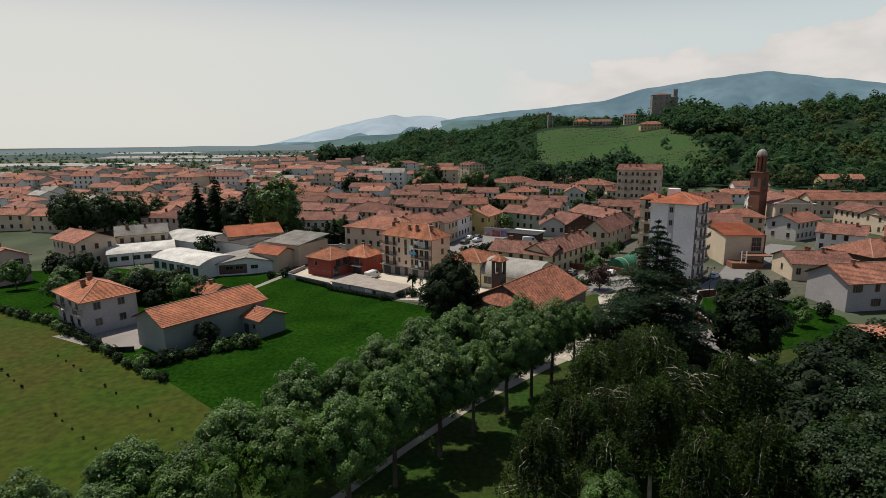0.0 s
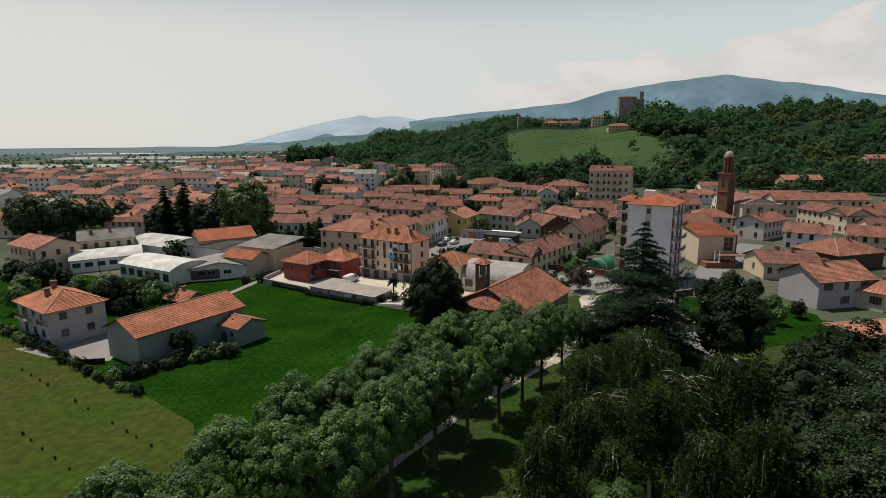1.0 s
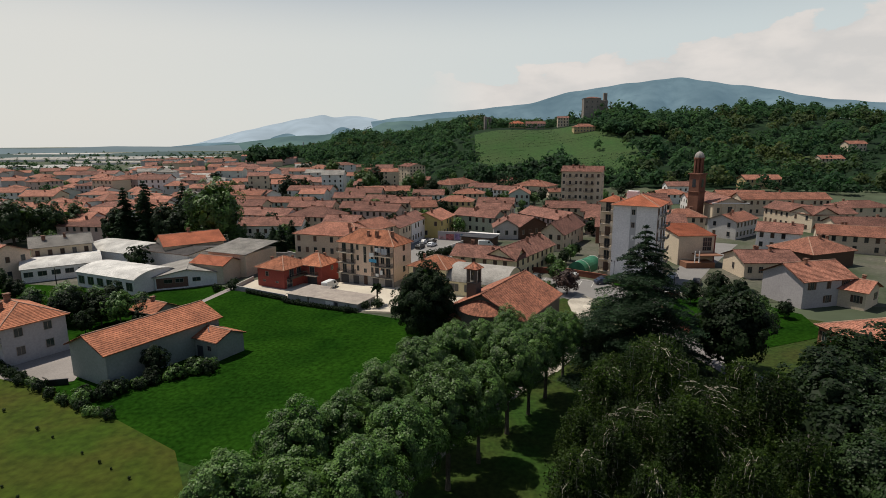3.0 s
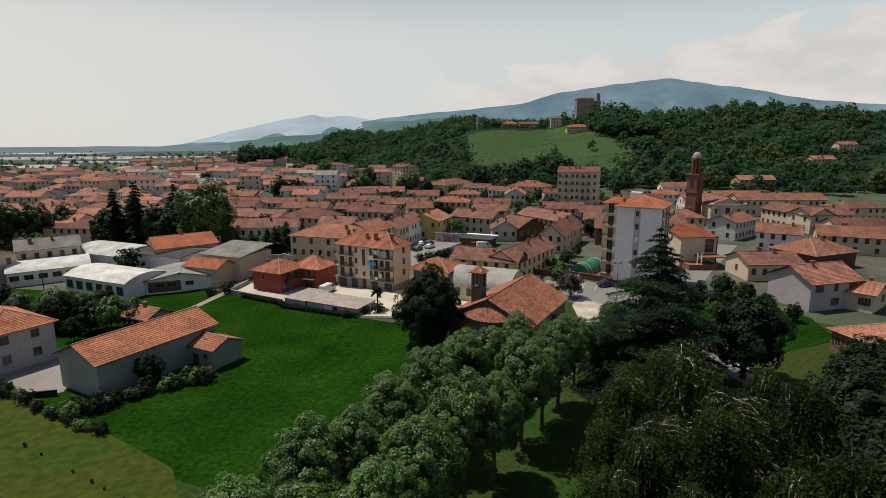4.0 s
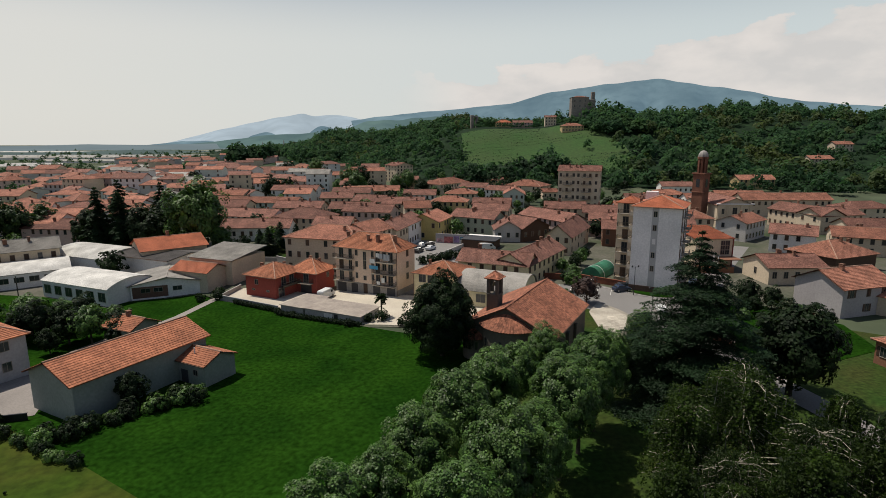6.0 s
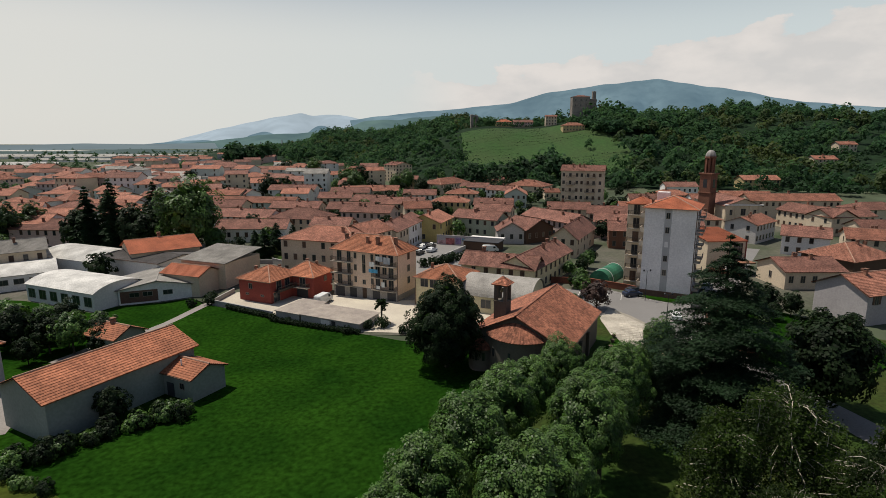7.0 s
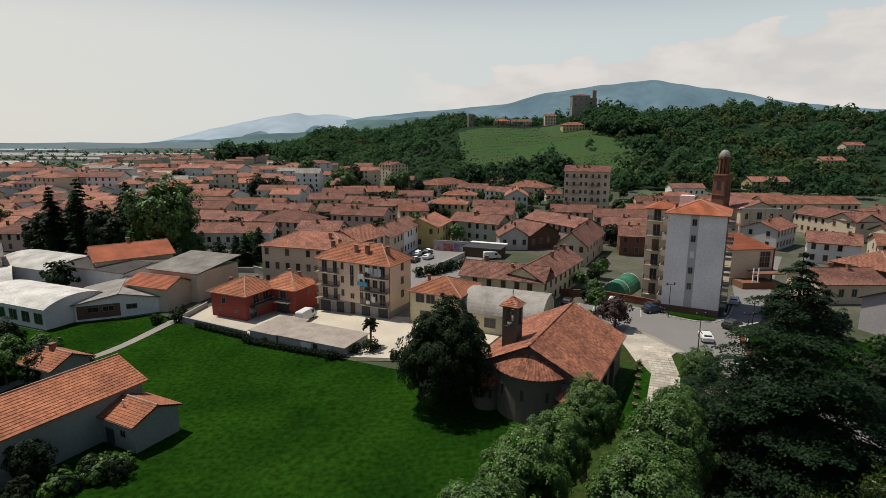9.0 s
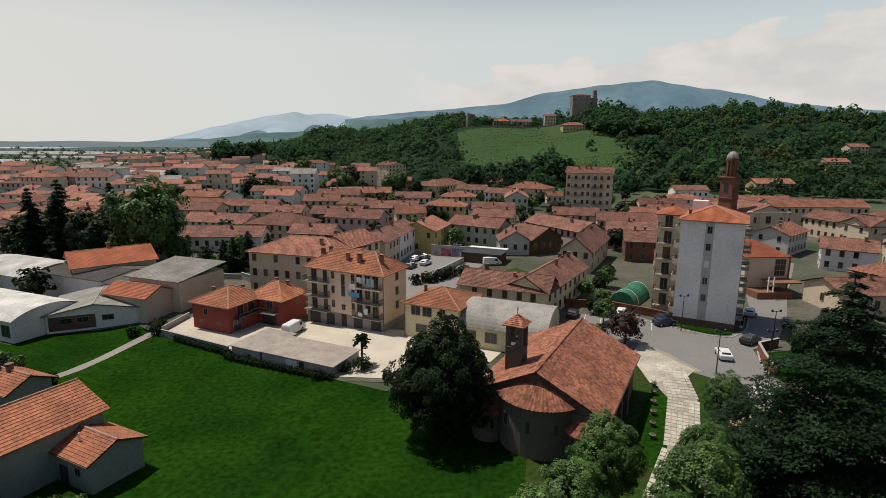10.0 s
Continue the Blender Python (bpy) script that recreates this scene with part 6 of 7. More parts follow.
HILL_HOMES = ((78, 590), (108, 588), (128, 586), (154, 572), (162, 525), (464, 470), (308, 392), (216, 330), (357, 430))
spots, light = [], []
rw = random.Random(5)
for _ in range(9000):
    y = rw.uniform(300, 1350)
    x = rw.uniform(-330, 780)
    g = ground_z(x, y)
    if x > 1.0 * y + 60 or x < -0.42 * y or g < (9 if y > 690 and x < -60 else 3.5):
        continue
    if vineyard_slope(x, y) and rw.random() < 0.97:
        continue
    if y > 720 and x > 60 and ground_z(x, y - 60) > g:
        continue
    if any(abs(x - hx) < 15 and hy - 55 < y < hy + 9 for hx, hy in HILL_HOMES):
        continue
    if 470 < x < 640 and 330 < y < 560 and rw.random() < 0.7:
        continue
    (light if noise.noise((x * 0.02, y * 0.02, 1)) > 0.22 else spots).append((x, y, rw.uniform(0.7, 1.5)))
spots += [(rw.uniform(66, 172), rw.uniform(574, 584), rw.uniform(0.3, 0.6)) for _ in range(34)] + [(rw.uniform(84, 98), 590, 0.8) for _ in range(6)] + [(rw.uniform(176, 228), rw.uniform(512, 551), rw.uniform(0.8, 1.2)) for _ in range(70)] + [(rw.uniform(180, 236), rw.uniform(497, 545), rw.uniform(0.9, 1.4)) for _ in range(110)] + [(rw.uniform(164, 196), rw.uniform(530, 550), rw.uniform(0.5, 0.8)) for _ in range(40)] + [(x, y, s) for x, y, s in [(rw.uniform(-185, 240), rw.uniform(690, 930), rw.uniform(0.8, 1.5)) for _ in range(1900)] if ground_z(x, y) > (9 if x < -60 else 2.5)] + [(rw.uniform(196, 300), rw.uniform(520, 620), rw.uniform(1.0, 1.7)) for _ in range(90)]
woodland("woods", spots, WOODLAND, 21, "dense green woods over the hills")
YELLOW_WOODS = material("yellow_woods", (0.080, 0.100, 0.032), 0.8, 0.2, 0.12, 0.02, 0.0, 0.15, second=(0.030, 0.058, 0.020))
see_through(YELLOW_WOODS, 0.4, (1.5, 1.6, 1.2))
woodland("light_woods", light, YELLOW_WOODS, 22, "paler yellowish trees among the woods")
clumps = [(55 + rw.uniform(-14, 22), 395 + rw.uniform(-12, 14), rw.uniform(1.2, 2.0)) for _ in range(34)]
clumps += [(92 + rw.uniform(-10, 26), 412 + rw.uniform(-16, 14), rw.uniform(1.2, 2.0)) for _ in range(34)]
clumps += [(rw.uniform(60, 190), rw.uniform(345, 380), rw.uniform(0.5, 1.1)) for _ in range(60)]
clumps += [(rw.uniform(190, 420), rw.uniform(290, 420), rw.uniform(0.6, 1.2)) for _ in range(160)]
HILL_FOOT = material("hill_foot_leaves", (0.028, 0.068, 0.026), 0.8, 0.35, 0.4, 0.05, 0.0, 0.1)
see_through(HILL_FOOT, 0.4, (1.5, 1.6, 1.3))
woodland("hill_foot_trees", clumps, HILL_FOOT, 23, "dark trees at the foot of the castle hill", 9, 4.2)
hedge_rows = [(x + rw.uniform(-8, 8), y + rw.uniform(-6, 6), rw.uniform(0.5, 1.1)) for y in (560, 640, 760, 900, 1100, 1400, 1800) for x in np.arange(-1.1 * y, -0.35 * y, 9 + y * 0.01) if rw.random() < 0.85] + [(rw.uniform(-1.0, -0.3) * y, y, rw.uniform(0.5, 1.2)) for y in [rw.uniform(350, 1600) for _ in range(500)]]
woodland("plain_trees", hedge_rows, WOODLAND, 24, "rows of trees across the plain", 5, 4.4)

woodland("grove", [(rw.uniform(-222, -168), rw.uniform(756, 786), rw.uniform(1.9, 2.7)) for _ in range(40)], WOODLAND, 25, "grove of tall trees among the town roofs")

# vine terraces on the castle slope
VINE = material("vine_rows", (0.018, 0.042, 0.012), 0.9, 0.35, 0.6, 0.03, 0.0)
vp = []
rv = np.random.default_rng(31)
for j in range(22):
    y = 398 + j * 7.4
    for x in np.arange(30, 190, 1.1):
        if vineyard_slope(x, y) and not (x > 100 and 455 < y < 500):
            vp.append((x + rv.normal(0, 0.3), y + rv.normal(0, 0.35), ground_z(x, y) + rv.uniform(0.3, 1.7)))
vines = new("vine_rows", leaf_cloud("vine_rows", np.array(vp), 1.3, VINE, rv))
tagged(vines, "terraced rows of green vines on the slope", "vines", kind="stuff")
SLOPE = material("slope_grass", (0.030, 0.078, 0.014), 0.95, 0.25, 0.5, 0.03, 0.2, second=(0.040, 0.074, 0.018))
sheet("hill_meadow", [(44, 396), (178, 396), (190, 470), (180, 560), (60, 560), (52, 470)], SLOPE, 0.25, "green terraced slope below the castle", "slope", 8.0)

# young vines in the near field
sap = broadleaf("vine_sapling", 0.95, 0.22, 0.38, LEAF_DARK, 41, "young vine sapling in the field", 10, 26, 0.16, 0.025, 0.2, -0.9, category="vine", group="young vines", limbs=0)
for r in range(9):
    for i in range(16):
        t = 3.3 * i + rs.uniform(-0.6, 0.6)
        x = -38 - r * 4.2 - 0.83 * (t - 8)
        y = 58 - r * 6.2 + 0.55 * (t - 8)
        if rs.random() < 0.85 and x < -14 and (x + 39.6) * 0.55 + (y - 62) < 0:
            plant(sap, x, y, rs.uniform(0.35, 0.65), rs.uniform(0, 360))
for o in (*sap.children_recursive, sap):
    bpy.data.objects.remove(o)


# ---- castle hill ----
CASTLE = material("castle_stone", (0.25, 0.22, 0.19), 0.9, 0.2, 0.6, 0.08, 0.2)
z = ground_z(182, 553) - 2
ca = tagged(thing("castle", 170, 556, z, -8), "square stone castle on the hilltop with a corner turret", "castle")
ct = 80.0 - z
attach("keep", box_data("keep", (0, 0, -6), (17, 13, ct - 4.5), CASTLE, 0.2), ca)
attach("wing", box_data("wing", (17, 3, -6), (24, 12, ct - 6.5), CASTLE, 0.2), ca)
attach("turret", box_data("turret", (20, 4, -6), (23.5, 8, ct + 0.2), CASTLE, 0.15), ca)
for i in range(3):
    attach("merlon", box_data("merlon", (20 + 1.3 * i, 4, ct + 0.2), (20.7 + 1.3 * i, 8, ct + 0.8), CASTLE), ca)
rm, rr = roof_data("hip", 17, 13, ct - 4.5, 1.8, roof_mat("brown"), 0.3, 1.0)
attach("roof", rm, ca)
for i in range(3):
    for k in range(2):
        add_window(ca, 3.0 + 5.2 * i, -0.004, ct - 8 - 5 * k, 0, 1.2, 1.8)
z = ground_z(76, 590)
ru = tagged(thing("ruined_tower", 74, 590, z, 5), "ruined stone gate tower on the ridge", "tower")
rt = 59.5 - z
attach("pier", box_data("pier", (0, 0, -3), (2.6, 5, rt), CASTLE, 0.15), ru)
attach("pier", box_data("pier", (5.4, 0, -3), (7.6, 5, rt - 1.0), CASTLE, 0.15), ru)
attach("lintel", box_data("lintel", (2.6, 0, rt - 2.5), (5.4, 5, rt - 0.6), CASTLE, 0.15), ru)
for nm, x, y, w, d, hh, rise, wl_, rf_, st in (("hill_house", 100, 588, 16, 11, 5.0, 2.6, "ochre", "flatred", 2), ("hill_house", 118, 586, 20, 10, 5.4, 2.4, "pink", "brown", 2), ("hill_house", 148, 572, 11, 10, 9, 1.6, "cream", "brown", 3),
                                               ("hill_house", 152, 525, 20, 12, 5.5, 2.6, "ochre", "orange", 2), ("slope_house", 455, 470, 18, 11, 6, 2.4, "ochre", "orange", 2), ("slope_house", 300, 392, 16, 11, 6, 2.4, "cream", "orange", 2),
                                               ("slope_house", 205, 330, 22, 11, 6, 2.4, "ochre", "orange", 2), ("slope_house", 350, 430, 14, 10, 6, 2.2, "cream", "orange", 2), ("slope_house", 150, 318, 18, 10, 5, 2.2, "white", "brown", 1),
                                               ("slope_house", 520, 640, 16, 10, 6, 2.4, "white", "orange", 2)):
    g = ground_z(x + w / 2, y)
    house(nm, (x, y), (x + w, y - 2), d, g + hh, "hip" if rise > 2.5 else "gable", rise, wl_, rf_, st, sides="f", base=g, step=0.8)

# ---- more houses behind the church square ----
for x0, y0, x1, y1, d, hh, kd, wl_, rf_ in ((96, 236, 112, 233, 11, 6.5, "gable", "cream", "brown"), (84, 226, 100, 222, 11, 6.5, "gable", "white", "orange"), (66, 214, 84, 208, 11, 6.5, "gable", "cream", "brown"), (62, 196, 78, 190, 10, 6.0, "gable", "pink", "brown"),
                                          (60, 178, 72, 174, 9, 6.0, "gable", "brick", "brown"), (92, 196, 106, 193, 10, 6.5, "hip", "cream", "orange"), (80, 186, 93, 182, 10, 6.2, "gable", "white", "brown"), (56, 232, 72, 228, 11, 6.0, "gable", "cream", "brown"),
                                          (128, 250, 146, 247, 11, 7, "gable", "white", "orange"), (150, 262, 172, 258, 11, 7, "gable", "cream", "orange"), (104, 262, 122, 258, 11, 6, "gable", "cream", "brown"), (126, 282, 144, 280, 11, 6, "hip", "white", "orange"),
                                          (140, 172, 158, 168, 11, 6, "gable", "cream", "brown"), (124, 160, 140, 150, 12, 5.6, "gable", "cream", "orange"), (128, 132, 146, 126, 12, 5.6, "hip", "cream", "brown"), (176, 214, 196, 214, 11, 6.5, "hip", "cream", "brown"), (60, 160, 70, 156, 8, 4, "gable", "ochre", "brown"),
                                          (-34, 240, -16, 236, 10, 6, "gable", "pink", "brown"), (-58, 246, -38, 242, 11, 6, "gable", "cream", "brown"), (-12, 252, 6, 250, 11, 6.5, "gable", "cream", "brown"), (10, 262, 26, 258, 11, 6, "hip", "ochre", "orange"),
                                          (28, 250, 44, 246, 11, 6, "gable", "white", "brown"), (-40, 306, -20, 304, 11, 6.5, "gable", "cream", "brown"), (-2, 290, 14, 288, 11, 6.5, "gable", "white", "brown"), (20, 300, 36, 296, 11, 6, "hip", "cream", "orange"),
                                          (-90, 250, -70, 246, 11, 6.5, "gable", "cream", "brown"), (-125, 240, -106, 236, 12, 6.5, "hip", "white", "orange"), (-145, 246, -130, 244, 12, 6.5, "hip", "pink", "brown"), (-102, 300, -84, 296, 12, 6.5, "gable", "cream", "orange"), (-75, 320, -50, 316, 12, 7, "gable", "white", "brown"),
                                          (-108, 154, -96, 162, 10, 6, "gable", "cream", "fibre"), (-126, 150, -112, 142, 11, 6, "gable", "peach", "orange"), (-134, 128, -120, 120, 10, 5.5, "gable", "pink", "orange")):
    house("town_house", (x0, y0), (x1, y1), d, hh, kd, 2.2, wl_, rf_, 2, sides="frl")

# long pale halls and greenhouses on the plain
for x, y, w, d, hh in ((-330, 640, 130, 40, 6), (-250, 470, 80, 45, 6.5), (-170, 440, 60, 40, 6.5), (-560, 900, 240, 60, 4), (-700, 760, 160, 60, 3), (-820, 1100, 300, 60, 4), (-260, 1000, 110, 30, 9)):
    ob = tagged(thing("industrial_hall", x, y, 0, -6), "long low white hall on the plain", "hall", "halls on the plain")
    attach("wall", box_data("wall", (0, 0, -1), (w, d, hh), wall_mat("white")), ob)
    rm, rr = roof_data("gable", w, d, hh, 1.6, roof_mat("fibre"), 0.4, 6.0)
    attach("roof", rm, ob)
for x, y, w, d in ((-900, 1250, 700, 60), (-1200, 1700, 900, 120), (-800, 800, 330, 46), (-1500, 2400, 1400, 200)):
    ob = tagged(thing("greenhouse", x, y, 0, -4), "long pale plastic greenhouses on the plain", "greenhouse", "greenhouses")
    n = 8
    vs = [(w * i, d * j / 16, 1.0 + 3.0 * (j % 2)) for i in (0, 1) for j in range(17)]
    attach("cover", mesh_from("cover", vs, [(j, 17 + j, 18 + j, j + 1) for j in range(16)], roof_mat("sheet")), ob)
for x, y, hh in ((-210, 1050, 34), (-60, 900, 26), (-330, 1400, 30)):
    ob = tagged(thing("chimney_stack", x, y, 0), "tall thin chimney stack on the plain", "chimney")
    attach("stack", tube_data("stack", [(0, 0, 0), (0, 0, hh)], [1.2, 0.9], wall_mat("grey"), 8), ob)


# ---- cars ----
def car_body(colour_key, colour, van=False):
    paint = material("car_paint_" + colour_key, colour, 0.3, 0.03, 2.0, 0.3, 0.0, spec=0.6)
    if van:
        prof = [(-2.4, 0.35), (2.4, 0.35), (2.45, 0.9), (2.1, 1.1), (1.35, 1.9), (1.1, 2.1), (-2.3, 2.1), (-2.42, 1.9)]
        half = 0.95
    else:
        prof = [(-2.05, 0.3), (2.05, 0.3), (2.1, 0.62), (1.95, 0.82), (1.0, 0.95), (0.35, 1.42), (-1.0, 1.46), (-1.75, 1.05), (-2.08, 0.95)]
        half = 0.86
    n = len(prof)
    vs = [(x, s * (half - (0.16 if z > 1.2 else 0.0)), z) for s in (-1, 1) for x, z in prof]
    fs = [tuple(range(n - 1, -1, -1))[::-1], tuple(range(2 * n - 1, n - 1, -1))] + [((i + 1) % n, i, n + i, n + (i + 1) % n) for i in range(n)]
    me = mesh_from("body", vs, fs, paint)
    bm = bmesh.new()
    bm.from_mesh(me)
    bmesh.ops.recalc_face_normals(bm, faces=bm.faces[:])
    bmesh.ops.bevel(bm, geom=bm.edges[:], offset=0.06, segments=2, affect="EDGES")
    bm.to_mesh(me)
    bm.free()
    return me, half


TYRE = material("tyre", (0.02, 0.02, 0.02), 0.8, 0.1)
RIM = material("rim", (0.45, 0.45, 0.46), 0.35, 0.1, metal=0.8)
LAMP = material("headlight", (0.65, 0.65, 0.62), 0.2, 0.05)
CARS = {}


def car(x, y, rz, key, colour, label, van=False):
    g = ground_z(x, y) + 0.05
    ob = tagged(thing("van" if van else "car", x, y, g, rz), label, "van" if van else "car", "" if van else "parked cars")
    k = (key, van)
    if k not in CARS:
        wheel = bmesh.new()
        bmesh.ops.create_cone(wheel, segments=18, radius1=0.32, radius2=0.32, depth=0.22, cap_ends=True, matrix=Matrix.Rotation(radians(90), 4, "X"))
        wm = bpy.data.meshes.new("wheel")
        wheel.to_mesh(wm)
        wheel.free()
        wm.materials.append(TYRE)
        rim = bmesh.new()
        bmesh.ops.create_cone(rim, segments=12, radius1=0.2, radius2=0.2, depth=0.25, cap_ends=True, matrix=Matrix.Rotation(radians(90), 4, "X"))
        rme = bpy.data.meshes.new("rim")
        rim.to_mesh(rme)
        rim.free()
        rme.materials.append(RIM)
        body, half = car_body(key, colour, van)
        if van:
            glass = boxes_data("windscreen", [((1.3, -0.72, 1.25), (1.95, 0.72, 1.85))], GLASS)
            sides = boxes_data("side_window", [((0.6, -half - 0.005, 1.2), (1.3, half + 0.005, 1.75))], GLASS)
        else:
            vs = [(0.98, -0.66, 0.99), (0.98, 0.66, 0.99), (0.38, 0.60, 1.43), (0.38, -0.60, 1.43), (1.02, -0.68, 0.99), (1.02, 0.68, 0.99), (0.42, 0.6, 1.46), (0.42, -0.6, 1.46)]
            glass = mesh_from("windscreen", vs, [(4, 5, 6, 7), (3, 2, 1, 0), (0, 1, 5, 4), (1, 2, 6, 5), (2, 3, 7, 6), (3, 0, 4, 7)], GLASS)
            sides = boxes_data("side_window", [((-1.15, -half + 0.06, 1.0), (0.45, half - 0.06, 1.36)), ((-1.72, -0.6, 1.02), (-1.5, 0.6, 1.3))], GLASS)
        light = boxes_data("headlight", [((1.96 if not van else 2.32, s * 0.66 - 0.16, 0.62), (2.11 if not van else 2.47, s * 0.66 + 0.16, 0.76)) for s in (-1, 1)], LAMP)
        CARS[k] = (body, half, wm, rme, glass, sides, light)
    body, half, wm, rme, glass, sides, light = CARS[k]
    attach("body", body, ob)
    attach("windscreen", glass, ob)
    attach("side_window", sides, ob)
    attach("headlight", light, ob)
    for sx in (-1.3, 1.3):
        for sy in (-1, 1):
            wh = attach("wheel", wm, ob, pose(sx, sy * (half - 0.08), 0.32))
            attach("rim", rme, wh)
    return ob


car(46.3, 110.9, 70, "white", (0.70, 0.70, 0.68), "white hatchback waiting on the street")
car(54.4, 116.2, 28, "black", (0.02, 0.02, 0.022), "black hatchback turning at the kerb")
car(64.0, 130.2, 52, "silver", (0.62, 0.64, 0.66), "pale silver car parked beside the tower block")
car(67.0, 124.0, 55, "black", (0.02, 0.02, 0.022), "dark car in the shade of the tower block")
car(44.6, 126.0, 10, "blue", (0.02, 0.03, 0.06), "dark blue car parked before the tower block")
car(46.0, 128.0, 8, "black", (0.02, 0.02, 0.022), "black car parked beside the brick wall")
car(39.2, 132.2, 62, "white", (0.70, 0.70, 0.68), "small white car parked by the wall")
car(29.5, 132.0, 60, "black", (0.02, 0.02, 0.022), "dark car parked by the yellow house")
car(31.6, 83.4, 150, "black", (0.02, 0.02, 0.022), "black car parked under the trees")
car(-21.8, 129.0, 66, "white", (0.74, 0.74, 0.72), "white van parked before the red house", True)
car(2.0, 182.5, 60, "white", (0.70, 0.70, 0.68), "white car in the car park")
car(4.8, 184.0, 60, "black", (0.02, 0.02, 0.022), "black car in the car park")
car(4.6, 177.5, 55, "silver", (0.40, 0.46, 0.56), "silver blue car in the car park")
car(0.6, 174.0, 60, "black", (0.02, 0.02, 0.022), "dark car in the car park")
car(6.5, 209.0, 10, "white", (0.70, 0.70, 0.68), "white car at the end of the street")
car(22.3, 176.0, 5, "white", (0.74, 0.74, 0.72), "white pickup van in the yard", True)

# ---- car park wall with a mural, canopy ----
wall_run("car_park_wall", [(6.5, 166.0), (17.5, 184.0), (15.0, 186.0)], 1.3, 0.2, wall_mat("grey"), "low grey wall beside the car park")
mw = tagged(thing("mural_wall", 7.0, 189.5, 0, -22), "long wall with faded red and blue graffiti colours", "wall")
attach("wall", box_data("wall", (0, 0, -0.3), (14.0, 0.3, 3.2), wall_mat("lavender"), 0.02), mw)
for x0, x1, z0, z1, key, c in ((3.0, 6.0, 0.2, 2.3, "mural_red", (0.42, 0.14, 0.14)), (6.3, 8.2, 0.4, 2.6, "mural_violet", (0.30, 0.22, 0.40)), (8.5, 11.8, 0.2, 2.4, "mural_blue", (0.10, 0.30, 0.42)), (0.4, 2.7, 0.3, 1.6, "mural_pink", (0.50, 0.32, 0.33))):
    attach("paint_patch", box_data("paint_patch", (x0, -0.01, z0), (x1, -0.003, z1), material(key, c, 0.8, 0.35, 1.5, 0.9)), mw)
cn = tagged(thing("canopy", 14.6, 180.6, 0, -28), "low dark flat-roofed store beside the car park", "shed")
attach("wall", box_data("wall", (0, 0, -0.3), (11.0, 6.0, 2.6), wall_mat("darkwood"), 0.02), cn)
attach("roof", box_data("roof", (-0.3, -0.3, 2.6), (11.3, 6.3, 2.85), material("dark_felt", (0.05, 0.05, 0.055), 0.9, 0.15), 0.03), cn)
attach("roof_edge", box_data("roof_edge", (0, 6.4, 2.4), (11.0, 8.4, 3.1), wall_mat("white"), 0.03), cn)
for i in range(9):
    plant_x, plant_y = 1.5 + 1.5 * i + rs.uniform(-0.5, 0.5), 158.0 + 1.0 * i + rs.uniform(-1, 1)
    hb = broadleaf("hedge_bush", 2.4, 1.3, 1.2, LEAF_DARK, 60 + i, "dense green hedge by the car park", 18, 50, 0.3, 0.06, 0.55, -0.95, category="bush", group="car park hedge", limbs=0)
    hb.matrix_basis = pose(plant_x, plant_y, 0)

# ---- street furniture round the church ----
BRICKWALL = material("red_wall_brick", (0.24, 0.085, 0.05), 0.9, 0.22, 6.0, 0.4, 0.3)
wall_run("brick_wall", [(28.5, 139.0), (38.6, 136.4), (45.2, 130.2), (46.5, 128.4)], 1.5, 0.25, BRICKWALL, "red brick wall before the gardens")
wall_run("hedge_wall", [(58.0, 114.5), (53.6, 113.0), (51.4, 108.4), (49.4, 103.6)], 1.4, 0.3, BRICKWALL, "curved red brick garden wall", wall_mat("concrete"))
wall_run("hedge_wall", [(48.4, 100.0), (47.9, 96.0), (48.4, 90.0)], 1.4, 0.3, BRICKWALL, "red brick garden wall beyond the gate", wall_mat("concrete"))
nt = tagged(thing("net_tunnel", 41.6, 137.6, 0.1, 48), "garden tunnel covered with green netting", "tunnel")
vs, fs = [], []
for j in range(9):
    for i in range(13):
        a = math.pi * i / 12
        vs.append((1.25 * j, 2.6 * math.cos(a), 2.9 * math.sin(a) * (1 - 0.02 * (j % 2))))
fs = [(j * 13 + i, j * 13 + i + 1, (j + 1) * 13 + i + 1, (j + 1) * 13 + i) for j in range(8) for i in range(12)] + [tuple(range(13)), tuple(range(8 * 13 + 12, 8 * 13 - 1, -1))]
attach("cover", mesh_from("cover", vs, fs, material("green_net", (0.035, 0.16, 0.09), 0.7, 0.25, 2.0, 0.5)), nt)
for j in (2, 8):
    attach("hoop", tube_data("hoop", [(1.25 * j, 2.65 * math.cos(math.pi * i / 12), 2.95 * math.sin(math.pi * i / 12)) for i in range(13)], [0.06] * 13, wall_mat("white"), 6), nt)


def street_lamp(x, y, hgt=6.5):
    ob = tagged(thing("street_lamp", x, y, ground_z(x, y)), "grey metal street lamp with a double lantern", "street lamp", "street lamps")
    attach("pole", tube_data("pole", [(0, 0, 0), (0, 0, hgt)], [0.09, 0.05], METAL, 8), ob)
    attach("arm", boxes_data("arm", [((-0.7, -0.03, hgt - 0.1), (0.7, 0.03, hgt - 0.04))], METAL), ob)
    for s in (-0.7, 0.7):
        attach("lantern", tube_data("lantern", [(s, 0, hgt - 0.15), (s, 0, hgt + 0.15), (s, 0, hgt + 0.3)], [0.12, 0.2, 0.05], METAL, 8), ob)


